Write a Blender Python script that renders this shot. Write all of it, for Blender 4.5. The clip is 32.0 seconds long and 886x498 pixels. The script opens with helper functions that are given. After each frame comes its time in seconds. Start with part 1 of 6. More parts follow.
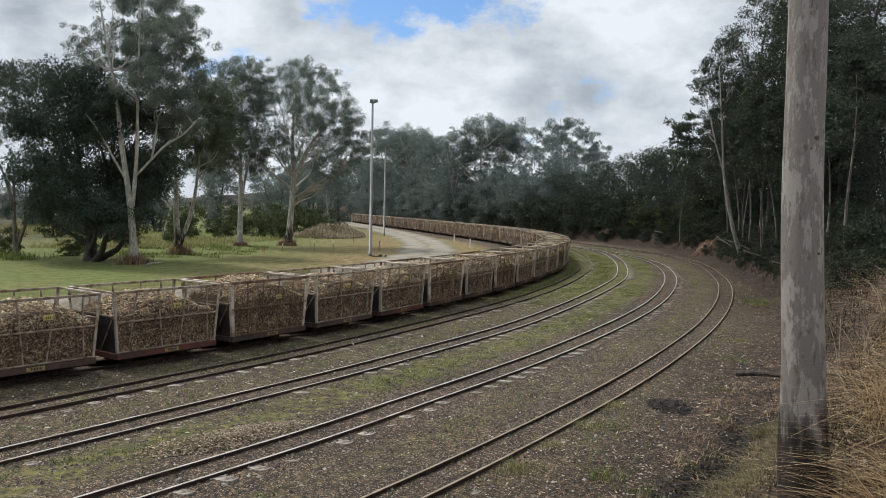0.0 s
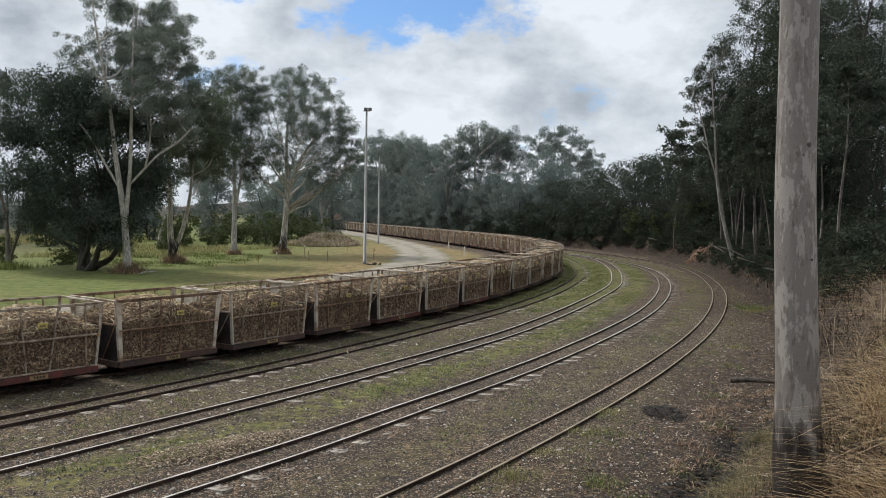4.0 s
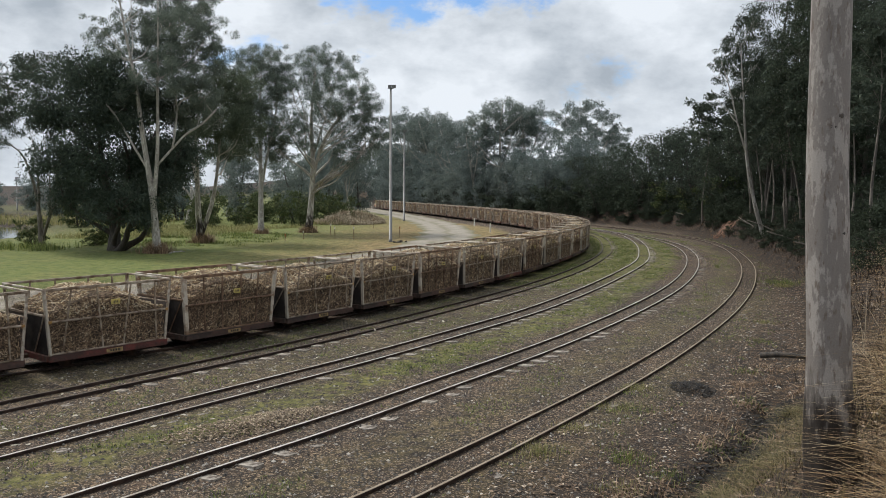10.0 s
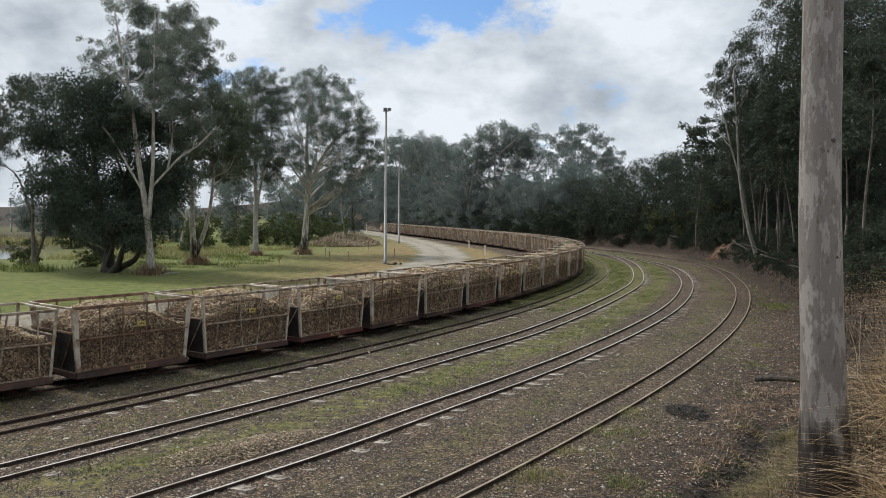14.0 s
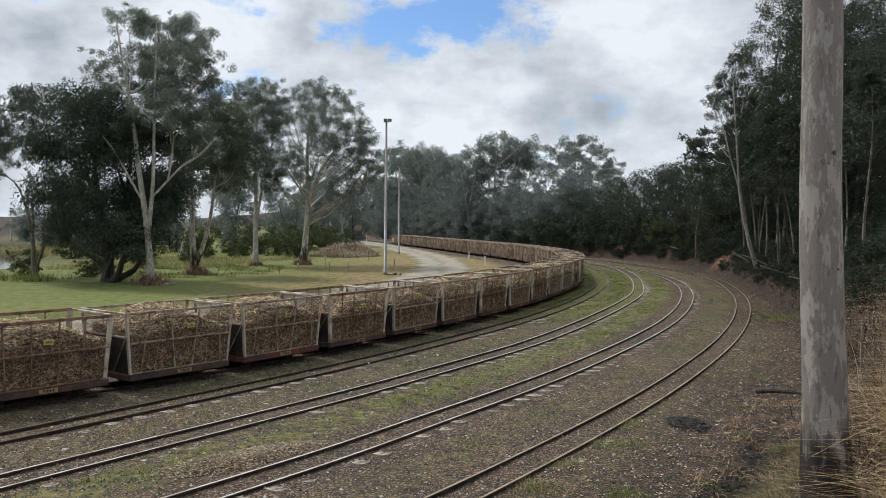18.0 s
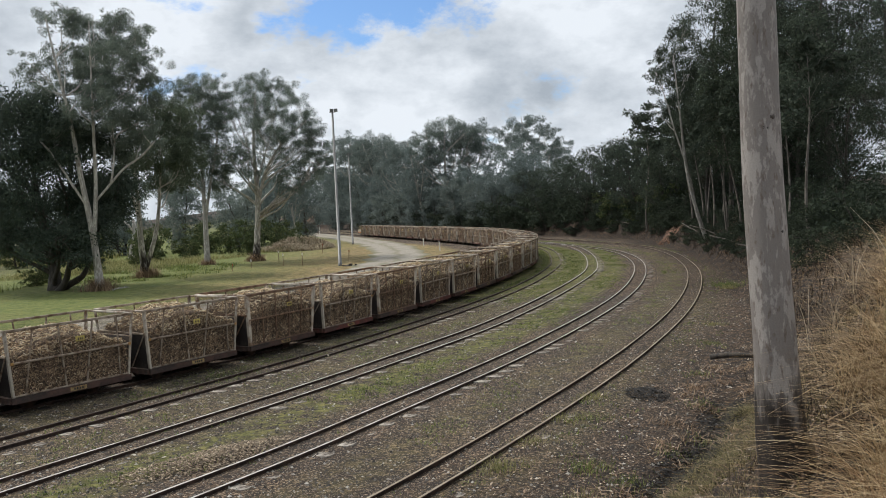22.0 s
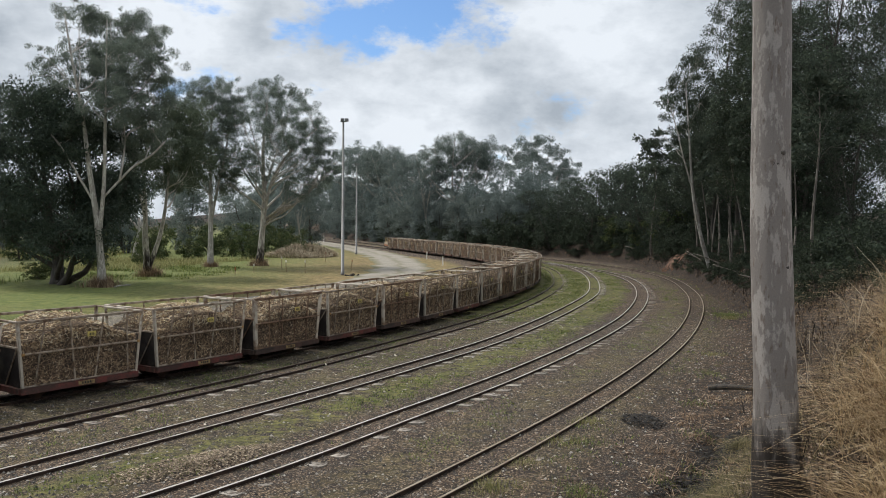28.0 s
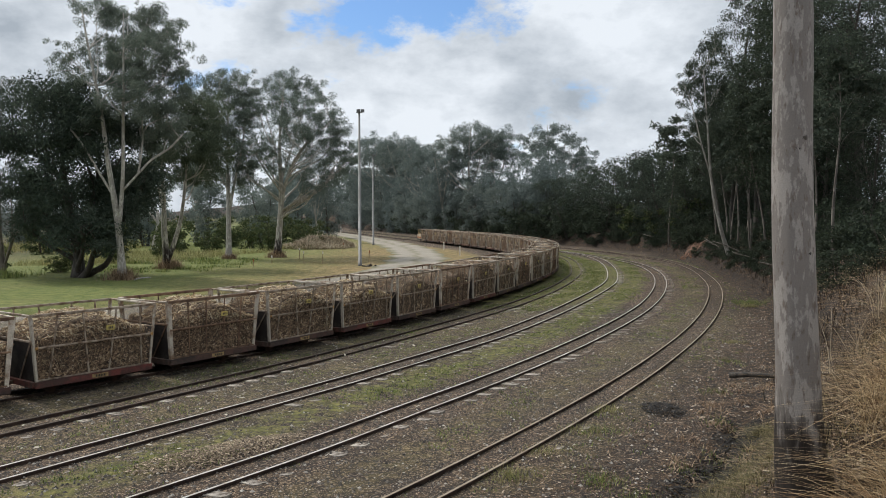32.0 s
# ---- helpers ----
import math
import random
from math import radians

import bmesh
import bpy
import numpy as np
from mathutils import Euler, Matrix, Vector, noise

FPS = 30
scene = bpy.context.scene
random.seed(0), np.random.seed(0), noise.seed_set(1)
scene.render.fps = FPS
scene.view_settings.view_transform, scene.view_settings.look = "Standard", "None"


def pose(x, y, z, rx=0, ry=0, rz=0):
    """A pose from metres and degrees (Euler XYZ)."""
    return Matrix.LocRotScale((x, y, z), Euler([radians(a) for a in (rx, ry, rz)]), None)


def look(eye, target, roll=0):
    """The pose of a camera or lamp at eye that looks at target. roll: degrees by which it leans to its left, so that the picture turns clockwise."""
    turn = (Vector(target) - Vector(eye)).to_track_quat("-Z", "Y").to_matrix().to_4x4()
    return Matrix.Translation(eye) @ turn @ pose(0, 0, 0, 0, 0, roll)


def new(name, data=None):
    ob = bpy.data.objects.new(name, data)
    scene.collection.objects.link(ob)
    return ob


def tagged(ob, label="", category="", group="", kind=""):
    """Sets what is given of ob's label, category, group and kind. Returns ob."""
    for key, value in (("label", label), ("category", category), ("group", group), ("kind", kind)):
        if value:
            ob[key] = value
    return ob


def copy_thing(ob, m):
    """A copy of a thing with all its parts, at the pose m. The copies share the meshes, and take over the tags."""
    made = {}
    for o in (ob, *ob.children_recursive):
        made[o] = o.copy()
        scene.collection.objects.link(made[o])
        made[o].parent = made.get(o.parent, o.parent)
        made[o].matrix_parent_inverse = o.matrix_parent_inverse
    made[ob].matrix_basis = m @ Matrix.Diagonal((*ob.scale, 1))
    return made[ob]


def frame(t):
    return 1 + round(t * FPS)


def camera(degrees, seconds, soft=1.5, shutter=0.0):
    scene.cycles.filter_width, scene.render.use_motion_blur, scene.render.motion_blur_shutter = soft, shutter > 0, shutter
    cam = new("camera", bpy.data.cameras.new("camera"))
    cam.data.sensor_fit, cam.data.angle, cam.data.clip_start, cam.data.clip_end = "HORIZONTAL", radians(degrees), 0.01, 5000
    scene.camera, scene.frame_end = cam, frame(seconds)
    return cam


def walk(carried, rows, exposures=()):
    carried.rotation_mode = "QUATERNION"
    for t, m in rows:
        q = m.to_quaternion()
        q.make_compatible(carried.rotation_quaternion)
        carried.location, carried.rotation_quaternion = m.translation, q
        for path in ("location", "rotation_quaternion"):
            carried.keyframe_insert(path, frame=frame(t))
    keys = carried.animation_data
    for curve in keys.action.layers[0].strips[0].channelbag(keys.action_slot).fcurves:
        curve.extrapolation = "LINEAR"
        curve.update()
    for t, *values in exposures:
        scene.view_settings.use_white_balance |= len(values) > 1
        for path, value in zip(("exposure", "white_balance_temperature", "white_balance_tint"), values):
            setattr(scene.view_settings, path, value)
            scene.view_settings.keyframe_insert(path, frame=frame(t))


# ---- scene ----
# seconds, place, yaw, pitch, lean to the left
PATH = [
    (0, 0.000, 0.000, 4.150, 0.00, -3.00, 1.20),
    (0.5, 0.010, 0.011, 4.150, -0.25, -3.07, 1.10),
    (1, -0.002, -0.008, 4.152, -0.34, -2.97, 0.97),
    (1.5, 0.004, -0.004, 4.152, -0.36, -2.84, 0.86),
    (2, -0.001, -0.011, 4.154, -0.44, -2.72, 0.89),
    (2.5, 0.004, 0.002, 4.151, -0.52, -2.62, 0.97),
    (3, -0.001, -0.004, 4.156, -0.52, -2.52, 1.08),
    (3.5, 0.000, -0.004, 4.151, -0.44, -2.41, 1.13),
    (5.5, 0.004, 0.015, 4.146, -0.21, -2.85, 0.31),
    (6, 0.008, 0.012, 4.148, -0.23, -3.16, 0.24),
    (6.5, 0.010, -0.005, 4.147, -0.37, -3.58, 0.13),
    (7, 0.019, 0.001, 4.149, -0.82, -3.50, 0.17),
    (7.5, 0.012, -0.001, 4.151, -1.15, -3.37, 0.61),
    (8, 0.003, -0.006, 4.153, -1.03, -3.25, 0.99),
    (8.5, 0.002, -0.001, 4.154, -0.60, -3.32, 0.88),
    (9, -0.011, -0.018, 4.155, 0.04, -3.59, 0.83),
    (9.5, -0.005, 0.008, 4.148, 0.79, -3.92, 0.81),
    (10, -0.001, 0.009, 4.150, 1.41, -4.07, 0.34),
    (10.5, -0.007, -0.001, 4.153, 1.82, -3.87, 0.14),
    (11, -0.009, -0.011, 4.155, 2.01, -3.40, 0.23),
    (11.5, -0.002, 0.007, 4.154, 1.82, -3.03, 0.34),
    (12, -0.001, -0.002, 4.157, 1.47, -2.96, 0.36),
    (12.5, -0.001, -0.001, 4.157, 1.18, -2.91, 0.37),
    (13, -0.009, -0.010, 4.160, 0.98, -2.85, 0.29),
    (13.5, -0.005, -0.001, 4.158, 0.98, -2.69, 0.41),
    (14, 0.001, 0.008, 4.154, 1.05, -2.51, 0.51),
    (14.5, 0.003, 0.024, 4.156, 1.06, -2.38, 0.55),
    (16.5, -0.002, 0.023, 4.157, 1.32, -2.55, 0.20),
    (17, -0.003, 0.009, 4.157, 1.26, -2.33, 0.31),
    (17.5, 0.005, 0.018, 4.155, 1.17, -2.03, 0.48),
    (18, -0.004, 0.014, 4.157, 1.05, -1.76, 0.64),
    (18.5, -0.003, 0.020, 4.157, 0.85, -1.53, 0.79),
    (19, -0.009, 0.010, 4.158, 0.72, -1.52, 0.83),
    (19.5, 0.000, 0.025, 4.156, 0.42, -1.87, 0.86),
    (20, 0.008, 0.029, 4.152, -0.62, -2.10, 0.60),
    (20.5, 0.017, 0.032, 4.148, -2.22, -1.71, -0.26),
    (21, 0.034, 0.062, 4.149, -2.90, -1.48, -1.63),
    (21.5, 0.034, 0.063, 4.131, -2.55, -2.03, -2.33),
    (22, 0.030, 0.063, 4.130, -2.11, -2.74, -2.57),
    (22.5, 0.028, 0.065, 4.134, -1.82, -2.74, -2.22),
    (23, 0.037, 0.088, 4.139, -1.59, -2.24, -1.42),
    (23.5, 0.032, 0.067, 4.153, -0.87, -1.71, -0.27),
    (24, 0.022, 0.053, 4.157, -0.22, -1.64, 0.34),
    (24.5, 0.012, 0.044, 4.156, -0.09, -1.70, 0.52),
    (25, 0.011, 0.051, 4.154, -0.38, -1.73, 0.64),
    (25.5, 0.011, 0.066, 4.152, -0.68, -1.86, 0.71),
    (27.5, 0.013, 0.051, 4.156, -1.74, -1.93, 0.46),
    (28, 0.010, 0.047, 4.156, -1.90, -1.72, 0.51),
    (28.5, 0.008, 0.043, 4.161, -2.02, -1.40, 0.53),
    (29, 0.006, 0.040, 4.158, -2.10, -1.17, 0.54),
    (29.5, -0.004, 0.031, 4.158, -2.10, -1.14, 0.49),
    (30, 0.004, 0.039, 4.157, -2.09, -1.10, 0.35),
    (30.5, 0.004, 0.036, 4.158, -2.11, -1.06, 0.16),
    (31, 0.010, 0.039, 4.156, -2.29, -1.10, -0.01),
    (31.5, 0.013, 0.052, 4.151, -2.67, -1.56, -0.12),
    (32, -0.006, 0.050, 4.148, -0.72, -2.42, -0.06),
]
cam = camera(57.0, 32.0, soft=0.9)
walk(cam, [(t, pose(x, y, z, 90 + p, 0, w) @ pose(0, 0, 0, 0, 0, r)) for t, x, y, z, w, p, r in PATH])

# ---------------------------------------------------------------- world and sun
SUN_EL, SUN_AZ = 54.0, -58.0          # degrees; azimuth from +y towards +x
world = bpy.data.worlds.new("sky")
scene.world = world
world.use_nodes = True
wn, wl = world.node_tree.nodes, world.node_tree.links
wn.clear()


def wmath(op, a, b=None, clamp=False):
    n = wn.new("ShaderNodeMath")
    n.operation, n.use_clamp = op, clamp
    for i, v in enumerate((a, b)):
        if v is None:
            continue
        if isinstance(v, (int, float)):
            n.inputs[i].default_value = v
        else:
            wl.new(v, n.inputs[i])
    return n.outputs[0]


def build_sky():
    sky = wn.new("ShaderNodeTexSky")
    sky.sky_type, sky.sun_disc, sky.sun_elevation, sky.sun_rotation = "NISHITA", False, radians(SUN_EL), radians(SUN_AZ)
    coord = wn.new("ShaderNodeTexCoord")
    sep = wn.new("ShaderNodeSeparateXYZ")
    wl.new(coord.outputs["Generated"], sep.inputs[0])
    lift = wmath("ADD", wmath("MULTIPLY", wmath("ABSOLUTE", sep.outputs[2]), 0.45), 0.62)
    flat = wn.new("ShaderNodeCombineXYZ")
    wl.new(wmath("DIVIDE", sep.outputs[0], lift), flat.inputs[0])
    wl.new(wmath("DIVIDE", sep.outputs[1], lift), flat.inputs[1])
    wl.new(wmath("MULTIPLY", sep.outputs[2], 2.2), flat.inputs[2])
    big = wn.new("ShaderNodeTexNoise")
    big.inputs["Scale"].default_value, big.inputs["Detail"].default_value, big.inputs["Roughness"].default_value = 2.6, 10, 0.6
    big.inputs["Distortion"].default_value = 0.2
    shift = wn.new("ShaderNodeMapping")
    shift.inputs["Location"].default_value = (3.1, 0.55, 1.7)
    wl.new(flat.outputs[0], shift.inputs[0])
    wl.new(shift.outputs[0], big.inputs["Vector"])
    # one opening in the cloud deck, low in the north
    ax = wmath("DIVIDE", wmath("ADD", sep.outputs[0], 0.05), 0.23)
    az = wmath("DIVIDE", wmath("ADD", sep.outputs[2], -0.252), 0.075)
    north = wmath("GREATER_THAN", sep.outputs[1], 0.0)
    r2 = wmath("ADD", wmath("MULTIPLY", ax, ax), wmath("MULTIPLY", az, az))
    hole = wmath("MULTIPLY", wmath("MULTIPLY", wmath("SUBTRACT", 1.0, wmath("SQRT", r2), True), 0.37), north)
    wisp = wn.new("ShaderNodeTexNoise")
    wisp.inputs["Scale"].default_value, wisp.inputs["Detail"].default_value, wisp.inputs["Roughness"].default_value = 11.0, 8, 0.62
    wl.new(shift.outputs[0], wisp.inputs["Vector"])
    dens = wmath("ADD", wmath("SUBTRACT", big.outputs[0], hole), wmath("MULTIPLY", wmath("SUBTRACT", wisp.outputs[0], 0.5), 0.46))
    cover = wn.new("ShaderNodeMapRange")
    cover.interpolation_type = "SMOOTHSTEP"
    wl.new(dens, cover.inputs[0])
    cover.inputs[1].default_value, cover.inputs[2].default_value = 0.26, 0.40
    small = wn.new("ShaderNodeTexNoise")
    small.inputs["Scale"].default_value, small.inputs["Detail"].default_value = 4.6, 10
    wl.new(shift.outputs[0], small.inputs["Vector"])
    grey = small.outputs[0]
    for cx, cz, rx, rz, amount in ((0.19, 0.155, 0.18, 0.07, 0.08), (-0.43, 0.21, 0.17, 0.07, 0.12), (0.33, 0.225, 0.14, 0.06, 0.12), (0.02, 0.165, 0.09, 0.03, -0.08), (0.05, 0.07, 0.3, 0.05, -0.08)):
        bx = wmath("DIVIDE", wmath("SUBTRACT", sep.outputs[0], cx), rx)
        bz = wmath("DIVIDE", wmath("SUBTRACT", sep.outputs[2], cz), rz)
        fall = wmath("SUBTRACT", 1.0, wmath("ADD", wmath("MULTIPLY", bx, bx), wmath("MULTIPLY", bz, bz)), True)
        grey = wmath("ADD", grey, wmath("MULTIPLY", wmath("MULTIPLY", fall, north), amount))
    grey = wmath("ADD", grey, wmath("MULTIPLY", wmath("SUBTRACT", wisp.outputs[0], 0.5), 0.42))
    tone = wn.new("ShaderNodeValToRGB")
    tone.color_ramp.elements[0].position, tone.color_ramp.elements[0].color = 0.40, (0.835, 0.89, 0.955, 1)
    tone.color_ramp.elements[1].position, tone.color_ramp.elements[1].color = 0.74, (0.405, 0.46, 0.525, 1)
    wl.new(grey, tone.inputs[0])
    blue = wn.new("ShaderNodeMix")
    blue.data_type, blue.blend_type = "RGBA", "MULTIPLY"
    blue.inputs[0].default_value = 1.0
    wl.new(sky.outputs[0], blue.inputs[6])
    blue.inputs[7].default_value = (0.085, 0.112, 0.145, 1)
    mix = wn.new("ShaderNodeMix")
    mix.data_type = "RGBA"
    wl.new(cover.outputs[0], mix.inputs[0])
    wl.new(blue.outputs[2], mix.inputs[6])
    wl.new(tone.outputs[0], mix.inputs[7])
    back = wn.new("ShaderNodeBackground")
    back.inputs[1].default_value = 1.0
    wl.new(mix.outputs[2], back.inputs[0])
    out = wn.new("ShaderNodeOutputWorld")
    wl.new(back.outputs[0], out.inputs[0])


build_sky()
lamp = bpy.data.lights.new("sun", "SUN")
lamp.energy, lamp.angle, lamp.color = 2.7, radians(11), (1.0, 0.965, 0.90)
sun = new("sun", lamp)
_a, _e = radians(SUN_AZ), radians(SUN_EL)
sun.matrix_world = look((60 * math.sin(_a) * math.cos(_e), 60 * math.cos(_a) * math.cos(_e), 60 * math.sin(_e)), (0, 0, 0))
scene.view_settings.exposure = 0.0

# ---------------------------------------------------------------- materials


def node(nt, kind):
    return nt.nodes.new(kind)


def attribute(nt, name):
    n = nt.nodes.new("ShaderNodeAttribute")
    n.attribute_name = name
    return n


def noise_node(nt, vec, scale, detail=6.0, rough=0.6):
    n = node(nt, "ShaderNodeTexNoise")
    n.inputs["Scale"].default_value, n.inputs["Detail"].default_value, n.inputs["Roughness"].default_value = scale, detail, rough
    nt.links.new(vec, n.inputs["Vector"])
    return n.outputs[0]


def ramp(nt, fac, stops):
    n = node(nt, "ShaderNodeValToRGB")
    while len(n.color_ramp.elements) < len(stops):
        n.color_ramp.elements.new(0.5)
    for e, (p, c) in zip(n.color_ramp.elements, stops):
        e.position, e.color = p, (*c, 1)
    nt.links.new(fac, n.inputs[0])
    return n.outputs[0]


def blend(nt, fac, a, b, mode="MIX"):
    n = node(nt, "ShaderNodeMix")
    n.data_type, n.blend_type = "RGBA", mode
    for i, v in ((0, fac), (6, a), (7, b)):
        if isinstance(v, (int, float)):
            n.inputs[i].default_value = v
        elif isinstance(v, tuple):
            n.inputs[i].default_value = (*v, 1)
        else:
            nt.links.new(v, n.inputs[i])
    return n.outputs[2]


def mth(nt, op, a, b=0.0, clamp=False):
    n = node(nt, "ShaderNodeMath")
    n.operation, n.use_clamp = op, clamp
    for i, v in enumerate((a, b)):
        if isinstance(v, (int, float)):
            n.inputs[i].default_value = v
        else:
            nt.links.new(v, n.inputs[i])
    return n.outputs[0]


def begin(name, rough=0.8, metal=0.0):
    m = bpy.data.materials.new(name)
    m.use_nodes = True
    nt = m.node_tree
    b = nt.nodes["Principled BSDF"]
    b.inputs["Roughness"].default_value, b.inputs["Metallic"].default_value = rough, metal
    co = node(nt, "ShaderNodeTexCoord").outputs["Object"]
    return m, nt, b, co


def bump(nt, b, height, strength=0.4, dist=0.02):
    n = node(nt, "ShaderNodeBump")
    n.inputs["Strength"].default_value, n.inputs["Distance"].default_value = strength, dist
    nt.links.new(height, n.inputs["Height"])
    nt.links.new(n.outputs[0], b.inputs["Normal"])


def worn(name, paint, wear, scale=3.0, amount=0.5, rough=0.7, metal=0.0, fine=40.0, stretch=(1, 1, 1), vary=0.25):
    """Paint or bare stuff with a second colour in patches, fine grain, and a tone of its own for each object."""
    m, nt, b, co = begin(name, rough, metal)
    mp = node(nt, "ShaderNodeMapping")
    mp.inputs["Scale"].default_value = stretch
    nt.links.new(co, mp.inputs[0])
    v = mp.outputs[0]
    n1, n2 = noise_node(nt, v, scale), noise_node(nt, v, fine, 4)
    f = ramp(nt, n1, [(max(0.0, 0.62 - amount * 0.4), (0, 0, 0)), (min(1.0, 0.74 - amount * 0.3), (1, 1, 1))])
    c = blend(nt, f, paint, wear)
    c = blend(nt, 0.55, c, ramp(nt, n2, [(0.3, (0.55, 0.55, 0.55)), (0.7, (1.25, 1.25, 1.25))]), "MULTIPLY")
    rnd = node(nt, "ShaderNodeObjectInfo").outputs["Random"]
    c = blend(nt, vary, c, ramp(nt, rnd, [(0.0, (0.45, 0.42, 0.4)), (1.0, (1.4, 1.35, 1.3))]), "MULTIPLY")
    nt.links.new(c, b.inputs["Base Color"])
    nt.links.new(ramp(nt, n1, [(0.3, (rough * 0.8,) * 3), (0.7, (min(1, rough * 1.15),) * 3)]), b.inputs["Roughness"])
    bump(nt, b, n2, 0.3, 0.01)
    return m


def leafy(name, dark, light, tip, rough=0.8, glow=0.25):
    """Foliage: each leaf its own green, with light coming through."""
    m, nt, b, co = begin(name, rough)
    rnd = node(nt, "ShaderNodeNewGeometry").outputs["Random Per Island"]
    patch = noise_node(nt, co, 0.55, 3)
    c = ramp(nt, rnd, [(0.0, dark), (0.6, light), (1.0, tip)])
    c = blend(nt, 0.7, c, ramp(nt, patch, [(0.35, (0.6, 0.6, 0.6)), (0.68, (1.3, 1.3, 1.25))]), "MULTIPLY")
    obr = node(nt, "ShaderNodeObjectInfo").outputs["Random"]
    c = blend(nt, 0.3, c, ramp(nt, obr, [(0.0, (0.72, 0.78, 0.8)), (1.0, (1.22, 1.15, 0.95))]), "MULTIPLY")
    nt.links.new(c, b.inputs["Base Color"])
    b.inputs["Specular IOR Level"].default_value = 0.2
    tr = node(nt, "ShaderNodeBsdfTranslucent")
    nt.links.new(c, tr.inputs[0])
    mx = node(nt, "ShaderNodeMixShader")
    mx.inputs[0].default_value = glow
    nt.links.new(b.outputs[0], mx.inputs[1])
    nt.links.new(tr.outputs[0], mx.inputs[2])
    nt.links.new(mx.outputs[0], nt.nodes["Material Output"].inputs[0])
    return m


def cells(nt, vec, scale):
    v = node(nt, "ShaderNodeTexVoronoi")
    v.inputs["Scale"].default_value = scale
    nt.links.new(vec, v.inputs["Vector"])
    return v


def ground_material():
    m, nt, b, co = begin("yard_ground", 0.95)
    att = attribute(nt, "cover").outputs["Color"]
    sp = node(nt, "ShaderNodeSeparateColor")
    nt.links.new(att, sp.inputs[0])
    lawn, moss, litter = sp.outputs[0], sp.outputs[1], sp.outputs[2]
    big, mid, fine = noise_node(nt, co, 0.22, 5), noise_node(nt, co, 1.6, 6), noise_node(nt, co, 22, 5)
    clod = noise_node(nt, co, 5.5, 9, 0.72)
    vor = cells(nt, co, 48)
    c1, c2 = node_grey(nt, vor.outputs["Color"]), node_grey(nt, cells(nt, co, 21).outputs["Color"])
    base = ramp(nt, clod, [(0.34, (0.0135, 0.0112, 0.0098)), (0.5, (0.042, 0.033, 0.026)), (0.66, (0.100, 0.076, 0.055))])
    base = blend(nt, ramp(nt, c1, [(0.74, (0, 0, 0)), (0.86, (1, 1, 1))]), base, ramp(nt, fine, [(0.35, (0.11, 0.098, 0.085)), (0.65, (0.44, 0.40, 0.35))]))
    base = blend(nt, ramp(nt, c1, [(0.08, (0.85, 0.85, 0.85)), (0.24, (0, 0, 0))]), base, (0.020, 0.017, 0.015))
    base = blend(nt, ramp(nt, c2, [(0.955, (0, 0, 0)), (0.985, (0.8, 0.8, 0.8))]), base, (0.30, 0.27, 0.225))
    base = blend(nt, 0.8, base, ramp(nt, big, [(0.32, (0.62, 0.62, 0.64)), (0.68, (1.28, 1.2, 1.1))]), "MULTIPLY")
    base = blend(nt, 0.6, base, ramp(nt, mid, [(0.32, (0.6, 0.6, 0.62)), (0.68, (1.3, 1.24, 1.15))]), "MULTIPLY")
    green = ramp(nt, clod, [(0.34, (0.028, 0.033, 0.012)), (0.5, (0.102, 0.118, 0.038)), (0.66, (0.225, 0.235, 0.088))])
    mfac = mth(nt, "MULTIPLY", mth(nt, "MULTIPLY", moss, 1.15), ramp(nt, mth(nt, "ADD", mth(nt, "MULTIPLY", mid, 0.6), mth(nt, "MULTIPLY", clod, 0.4)), [(0.42, (0, 0, 0)), (0.54, (1, 1, 1))]), True)
    base = blend(nt, mfac, base, green)
    # litter ramp kept extra dark: tree shade on the bank is in the colour
    leaf = ramp(nt, clod, [(0.34, (0.0055, 0.0042, 0.0028)), (0.5, (0.017, 0.0125, 0.0082)), (0.66, (0.052, 0.037, 0.023))])
    leaf = blend(nt, ramp(nt, c1, [(0.9, (0, 0, 0)), (0.96, (1, 1, 1))]), leaf, (0.15, 0.11, 0.075))
    leaf = blend(nt, ramp(nt, c1, [(0.08, (1, 1, 1)), (0.22, (0, 0, 0))]), leaf, (0.014, 0.010, 0.008))
    lump = noise_node(nt, co, 3.2, 9, 0.7)
    leaf = blend(nt, 1.0, leaf, ramp(nt, lump, [(0.40, (0.35, 0.33, 0.32)), (0.52, (1.1, 1.05, 1.0)), (0.62, (2.1, 1.9, 1.6))]), "MULTIPLY")
    base = blend(nt, mth(nt, "MULTIPLY", litter, ramp(nt, mid, [(0.25, (0.8, 0.8, 0.8)), (0.5, (1, 1, 1))]), True), base, leaf)
    patchy = mth(nt, "ADD", mth(nt, "MULTIPLY", clod, 0.5), mth(nt, "MULTIPLY", mid, 0.5))
    turf = ramp(nt, patchy, [(0.36, (0.062, 0.102, 0.022)), (0.5, (0.122, 0.176, 0.044)), (0.64, (0.215, 0.242, 0.080))])
    hay = ramp(nt, patchy, [(0.40, (0.10, 0.092, 0.036)), (0.5, (0.215, 0.18, 0.09)), (0.60, (0.36, 0.295, 0.17))])
    alpha = attribute(nt, "dry").outputs["Fac"]
    dryf = mth(nt, "ADD", alpha, mth(nt, "MULTIPLY", mth(nt, "SUBTRACT", big, 0.5), 0.9), True)
    turf = blend(nt, dryf, turf, hay)
    base = blend(nt, lawn, base, turf)
    base = blend(nt, 1.0, base, (1.04, 0.885, 0.735), "MULTIPLY")
    nt.links.new(base, b.inputs["Base Color"])
    bump(nt, b, vor.outputs["Distance"], 0.6, 0.03)
    return m


